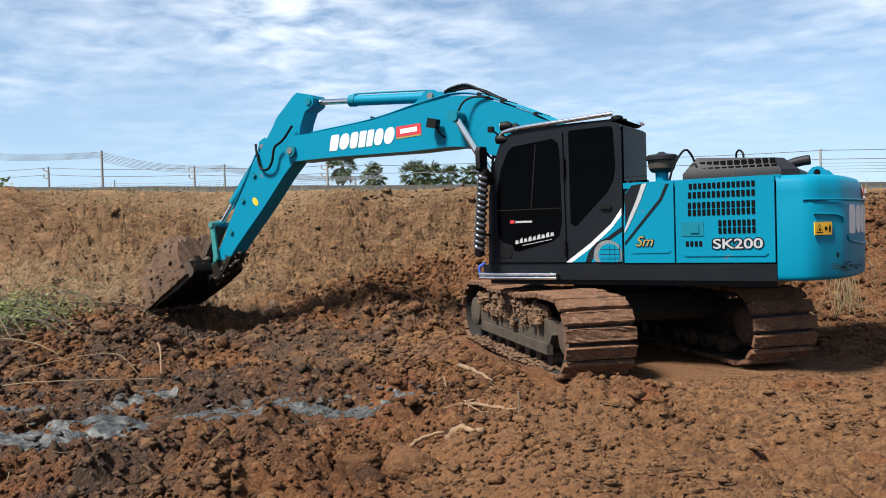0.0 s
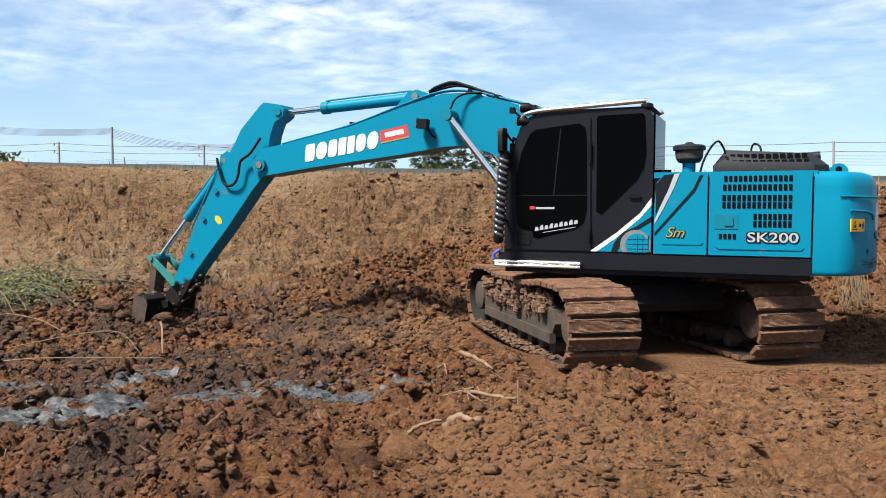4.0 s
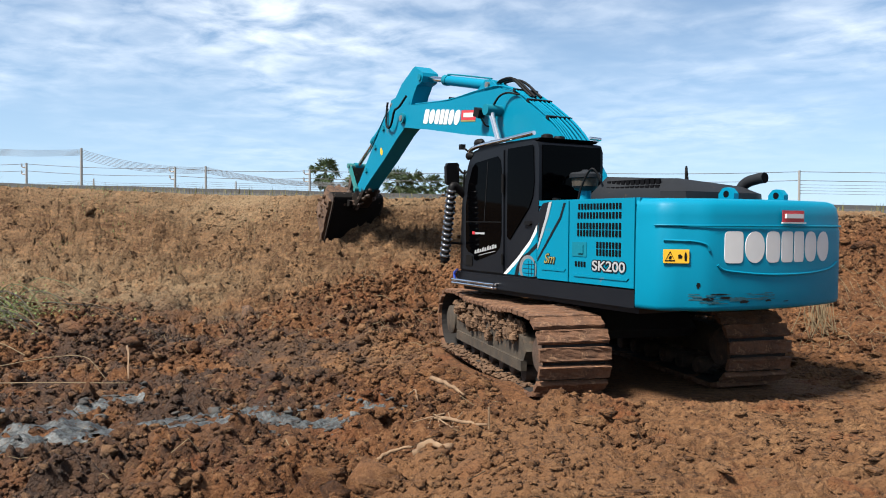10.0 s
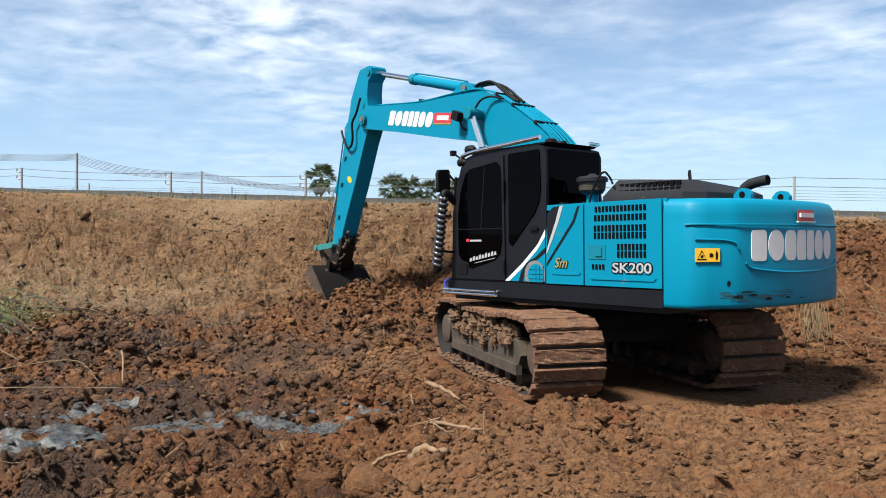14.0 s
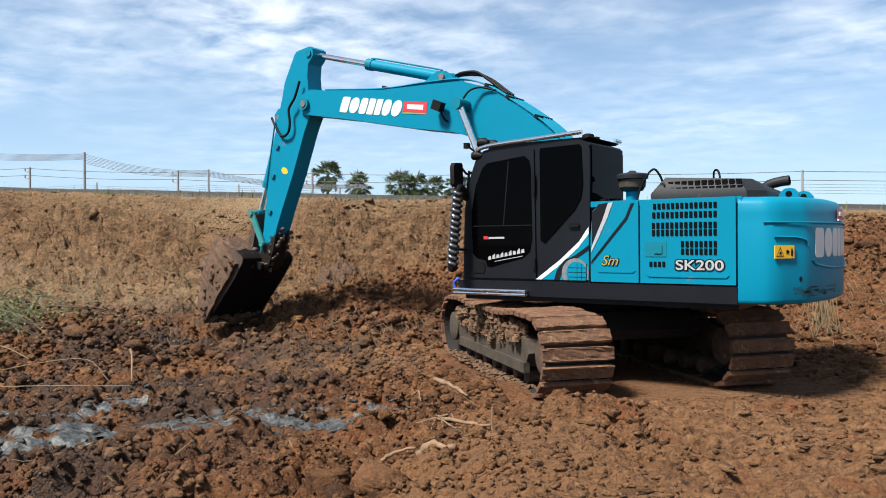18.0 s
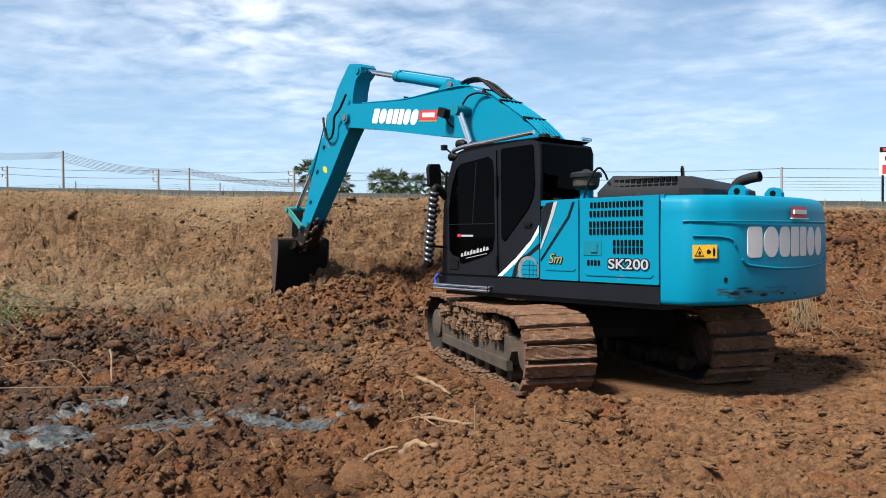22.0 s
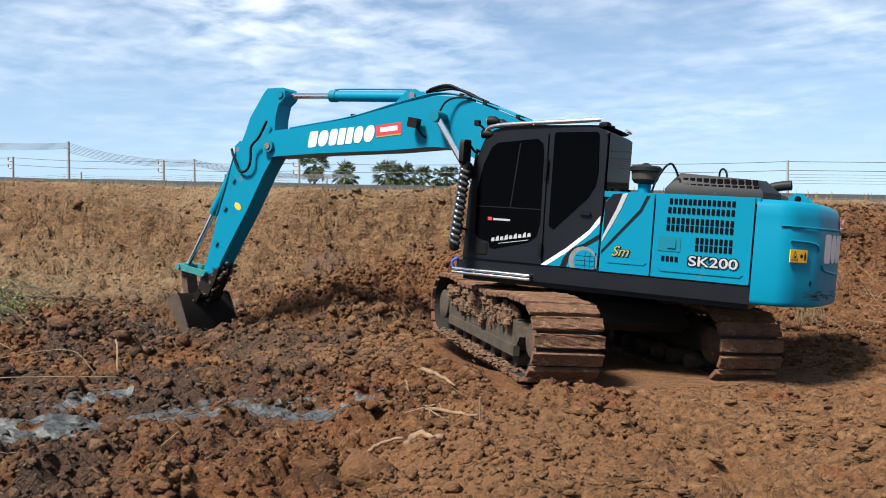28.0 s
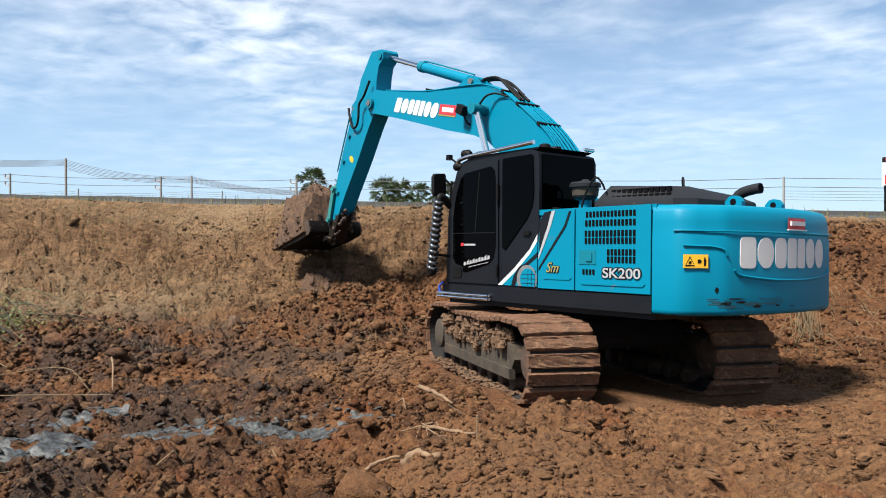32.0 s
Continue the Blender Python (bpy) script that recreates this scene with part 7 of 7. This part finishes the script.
# ---------------------------------------------------------------- motion
TIMES = [0, 0.5, 1, 1.5, 2, 2.5, 3, 3.5, 5.5, 6, 6.5, 7, 7.5, 8, 8.5, 9, 9.5, 10, 10.5, 11, 11.5, 12, 12.5, 13, 13.5, 14, 14.5, 16.5, 17, 17.5, 18, 18.5, 19, 19.5, 20, 20.5, 21, 21.5, 22, 22.5, 23, 23.5, 24, 24.5, 25, 25.5, 27.5, 28, 28.5, 29, 29.5, 30, 30.5, 31, 31.5, 32]
SWING = [163.8, 161.2, 161.2, 162.3, 165.0, 169.6, 171.3, 173.1, 172.7, 169.2, 163.2, 154.7, 144.7, 135.6, 131.7, 132.6, 133.2, 133.5, 133.7, 134.0, 134.2, 134.9, 135.7, 135.7, 137.7, 141.6, 148.4, 161.4, 161.3, 160.7, 158.4, 153.5, 147.1, 140.9, 139.7, 140.1, 141.2, 142.0, 143.1, 145.2, 149.8, 157.3, 159.6, 160.2, 160.2, 160.0, 163.1, 163.5, 163.5, 163.5, 163.5, 163.1, 161.2, 156.9, 149.7, 140.1]
BOOM = [12.3, 12.3, 15.3, 14.9, 14.2, 10.4, 6.6, 4.8, 11.7, 17.0, 22.4, 24.9, 23.9, 22.2, 20.6, 20.5, 20.6, 20.6, 20.8, 22.9, 23.1, 23.2, 23.1, 24.9, 24.2, 22.4, 21.4, 12.6, 13.6, 15.6, 22.7, 25.5, 23.1, 19.5, 17.0, 16.8, 17.7, 19.1, 21.3, 21.8, 20.9, 17.3, 13.2, 11.5, 12.6, 14.4, 8.2, 8.4, 10.7, 13.0, 15.5, 16.7, 18.5, 20.5, 26.3, 26.4]
STICK = [-52.7, -51.9, -60.6, -66.3, -70.3, -62.4, -50.2, -47.1, -64.7, -64.8, -65.0, -56.3, -42.2, -35.8, -37.4, -40.8, -43.6, -46.6, -48.6, -54.9, -62.6, -68.9, -74.4, -77.7, -79.0, -81.5, -82.5, -78.6, -82.6, -83.6, -84.1, -72.8, -56.5, -44.5, -43.8, -47.2, -51.1, -58.2, -67.1, -75.0, -81.3, -78.6, -70.9, -70.1, -70.4, -69.7, -63.5, -64.3, -65.7, -68.5, -72.7, -78.9, -83.5, -86.4, -85.6, -76.6]
ROCK_X = [-0.22, -0.11, -0.12, -0.09, -0.16, -0.01, 0.30, 0.21, -0.06, -0.24, -0.27, -0.48, -0.52, -0.85, -0.63, -0.10, 0.37, 0.96, 1.03, 0.77, 0.99, 0.88, 0.28, 0.02, -0.07, 0.00, 0.02, 0.53, 0.21, 0.09, 0.05, -0.01, -0.17, -0.34, 0.36, 0.57, 0.18, 0.22, 0.02, -0.08, 0.03, 0.21, 0.26, 0.49, 0.15, 0.01, 0.69, -0.14, -0.39, -0.91, -0.77, -0.79, -0.97, -1.03, -0.89, -0.76]
ROCK_Y = [-0.21, -0.37, -0.11, -0.44, -0.32, 0.02, 0.31, 0.61, -0.54, -0.56, -0.39, -0.16, -0.35, -0.13, -0.14, 0.19, 0.21, 0.40, 0.19, -0.12, -0.01, 0.16, -0.20, -0.54, -0.68, -0.78, -0.28, 0.78, -0.06, -0.67, -0.45, -0.23, -0.34, -0.16, 0.06, 0.43, 0.46, 0.14, -0.02, -0.02, -0.27, 0.09, 0.70, 1.77, 0.98, -0.46, 3.90, 4.09, 2.29, 1.04, 0.79, 0.60, 0.92, 0.02, 0.85, 0.53]
HEAVE = [0.014, 0.018, 0.013, 0.014, 0.012, 0.014, 0.020, 0.023, 0.009, 0.006, 0.009, 0.004, 0.006, -0.003, -0.000, 0.009, 0.017, 0.031, 0.034, 0.027, 0.032, 0.026, 0.016, 0.011, 0.012, 0.019, 0.008, 0.003, -0.000, 0.005, -0.005, -0.010, -0.011, -0.014, -0.003, 0.000, -0.009, -0.008, -0.011, -0.016, -0.008, -0.009, -0.011, -0.003, -0.016, -0.007, 0.021, 0.005, -0.026, -0.041, -0.036, -0.034, -0.045, -0.038, -0.044, -0.036]
BUCKET = [9, -8, -22, -45, -70, -80, -62, -46, 6, 12, 12, 13, 11, 9, -4, -19, -27, -34, -36, -37, -42, -48, -47, -47, -56, -72, -66, -5, 4, 9, 11, 12, 13, 5, -8, -18, -25, -30, -36, -55, -77, -84, -87, -88, -88, -86, -62, -60, -58, -57, -42, -25, 16, 34, 36, 35]


def eased(values, t):
    """The value at t on a smooth curve through the table."""
    ts = TIMES
    i = min(max(0, sum(1 for a in ts if a <= t) - 1), len(ts) - 2)
    h = ts[i + 1] - ts[i]

    def slope(k):
        if k <= 0 or k >= len(ts) - 1:
            return 0.0
        a, b = (values[k] - values[k - 1]) / (ts[k] - ts[k - 1]), (values[k + 1] - values[k]) / (ts[k + 1] - ts[k])
        return 0.0 if a * b <= 0 else 2 * a * b / (a + b)
    u = (t - ts[i]) / h
    return ((2 * u ** 3 - 3 * u ** 2 + 1) * values[i] + (u ** 3 - 2 * u ** 2 + u) * h * slope(i) + (3 * u ** 2 - 2 * u ** 3) * values[i + 1] + (u ** 3 - u ** 2) * h * slope(i + 1))


def tilt(degrees):
    """A turn about y that lifts the x axis."""
    return Matrix.Rotation(radians(-degrees), 4, "Y")


def aim(origin, target, y=0.0):
    """The pose of a ram that starts at origin and points at target, both in one upright plane."""
    d = target - origin
    return Matrix.Translation((origin.x, y, origin.z)) @ tilt(math.degrees(math.atan2(d.z, d.x)))


def arm_poses(t):
    """Poses of all moving parts in the machine's space."""
    body = Matrix.Rotation(radians(eased(SWING, t)), 4, "Z")
    boom = Matrix.Translation(BOOM_FOOT) @ tilt(eased(BOOM, t))
    stick = boom @ Matrix.Translation(ARM_PIN) @ tilt(eased(STICK, t))
    beta = eased(BUCKET, t)
    bucket = stick @ Matrix.Translation(BUCKET_PIN) @ tilt(beta)
    ear = BUCKET_PIN + tilt(beta) @ BUCKET_EAR
    d = ear - LINK_IN
    reach = min(d.length, LINK_LENGTH + COUPLER - 0.01)
    a = math.acos(max(-1, min(1, (LINK_LENGTH ** 2 + reach ** 2 - COUPLER ** 2) / (2 * LINK_LENGTH * reach))))
    way = math.atan2(d.z, d.x) + a
    out = LINK_IN + Vector((math.cos(way), 0, math.sin(way))) * LINK_LENGTH
    cyl_pin, arm_base, arm_pin = boom @ BOOM_CYL_PIN, boom @ ARM_CYL_BASE, stick @ ARM_CYL_PIN
    buck_base, buck_pin = stick @ BUCKET_CYL_BASE, stick @ out
    res = {
        "body": body, "boom": body @ boom, "stick": body @ stick, "bucket": body @ bucket,
        "link": body @ stick @ aim(LINK_IN, out), "coupler": body @ stick @ aim(out, ear),
        "arm_b": body @ aim(arm_base, arm_pin), "arm_r": body @ aim(arm_pin, arm_base),
        "buck_b": body @ aim(buck_base, buck_pin), "buck_r": body @ aim(buck_pin, buck_base),
    }
    for k, y in enumerate((0.42, -0.42)):
        res["lift_b%d" % k] = body @ aim(BOOM_CYL_BASE, cyl_pin, y)
        res["lift_r%d" % k] = body @ aim(cyl_pin, BOOM_CYL_BASE, y)
    return res


def machine_pose(t):
    return Matrix.Translation((0, 0, eased(HEAVE, t))) @ Matrix.Rotation(radians(eased(ROCK_X, t)), 4, "X") @ Matrix.Rotation(radians(eased(ROCK_Y, t)), 4, "Y")


def motions():
    steps = [k * 0.25 for k in range(129)]
    poses = [(t, arm_poses(t)) for t in steps]
    walk(machine, [(t, machine_pose(t)) for t in steps])
    boom, stick, arm_ram, bucket_ram, boom_rams, link, coupler, bucket = ARM_PARTS
    for ob in SWINGING:
        walk(ob, [(t, p["body"]) for t, p in poses])
    for ob, key in ((boom, "boom"), (stick, "stick"), (bucket, "bucket"), (link, "link"), (coupler, "coupler"), (arm_ram[0], "arm_b"), (arm_ram[1], "arm_r"), (bucket_ram[0], "buck_b"), (bucket_ram[1], "buck_r"),
                    (boom_rams[0][0], "lift_b0"), (boom_rams[0][1], "lift_r0"), (boom_rams[1][0], "lift_b1"), (boom_rams[1][1], "lift_r1")):
        walk(ob, [(t, p[key]) for t, p in poses])
    # each load lies where it is dug, rides in the bucket, and stays where it is tipped
    for ob, (dug, tipped, spread) in zip(LOADS, ((None, 1.0, (-0.4, -0.6)), (5.0, 11.0, (0.2, -0.7)), (17.0, 21.25, (0.0, -0.6)), (30.25, None, None))):
        rows = []
        for t in steps:
            s = t if dug is None or t >= dug else dug
            s = s if tipped is None or s <= tipped else tipped
            m = machine_pose(s) @ arm_poses(s)["bucket"]
            if s != t:
                # before it is dug it lies under the soil; tipped, it slides down and settles
                part_way = min(1.0, abs(t - s) / 0.25)
                if t < s:
                    m = Matrix.Translation((0, 0, -2.2 * part_way)) @ m
                else:
                    rest = on_ground(m.translation.x + spread[0], m.translation.y + spread[1], -1.0)
                    turn = m.to_quaternion().slerp(Matrix.Rotation(radians(150), 4, "Z").to_quaternion(), part_way)
                    m = Matrix.LocRotScale(m.translation.lerp(rest, part_way), turn, None)
            rows.append((t, m))
        walk(ob, rows)
    for k, ob in enumerate(FALLING):
        start = (18.70, 18.5, 7.0)[k]
        held = machine_pose(start) @ arm_poses(start)["bucket"] @ Vector(((0.62, 1.25, 1.25)[k], (0.30, -0.1, -0.45)[k], 0.0))
        floor = on_ground(held.x, held.y, 0.02)
        rows = []
        for t in sorted(set(steps + [start + 0.08 * j for j in range(9)])):
            z = max(floor.z, held.z - 4.9 * max(0, t - start) ** 2)
            rows.append((t, Matrix.Translation((held.x, held.y, z if t > start else floor.z + (held.z - floor.z) * max(0, 1 - (start - t) * 4)))))
        walk(ob, rows)


motions()
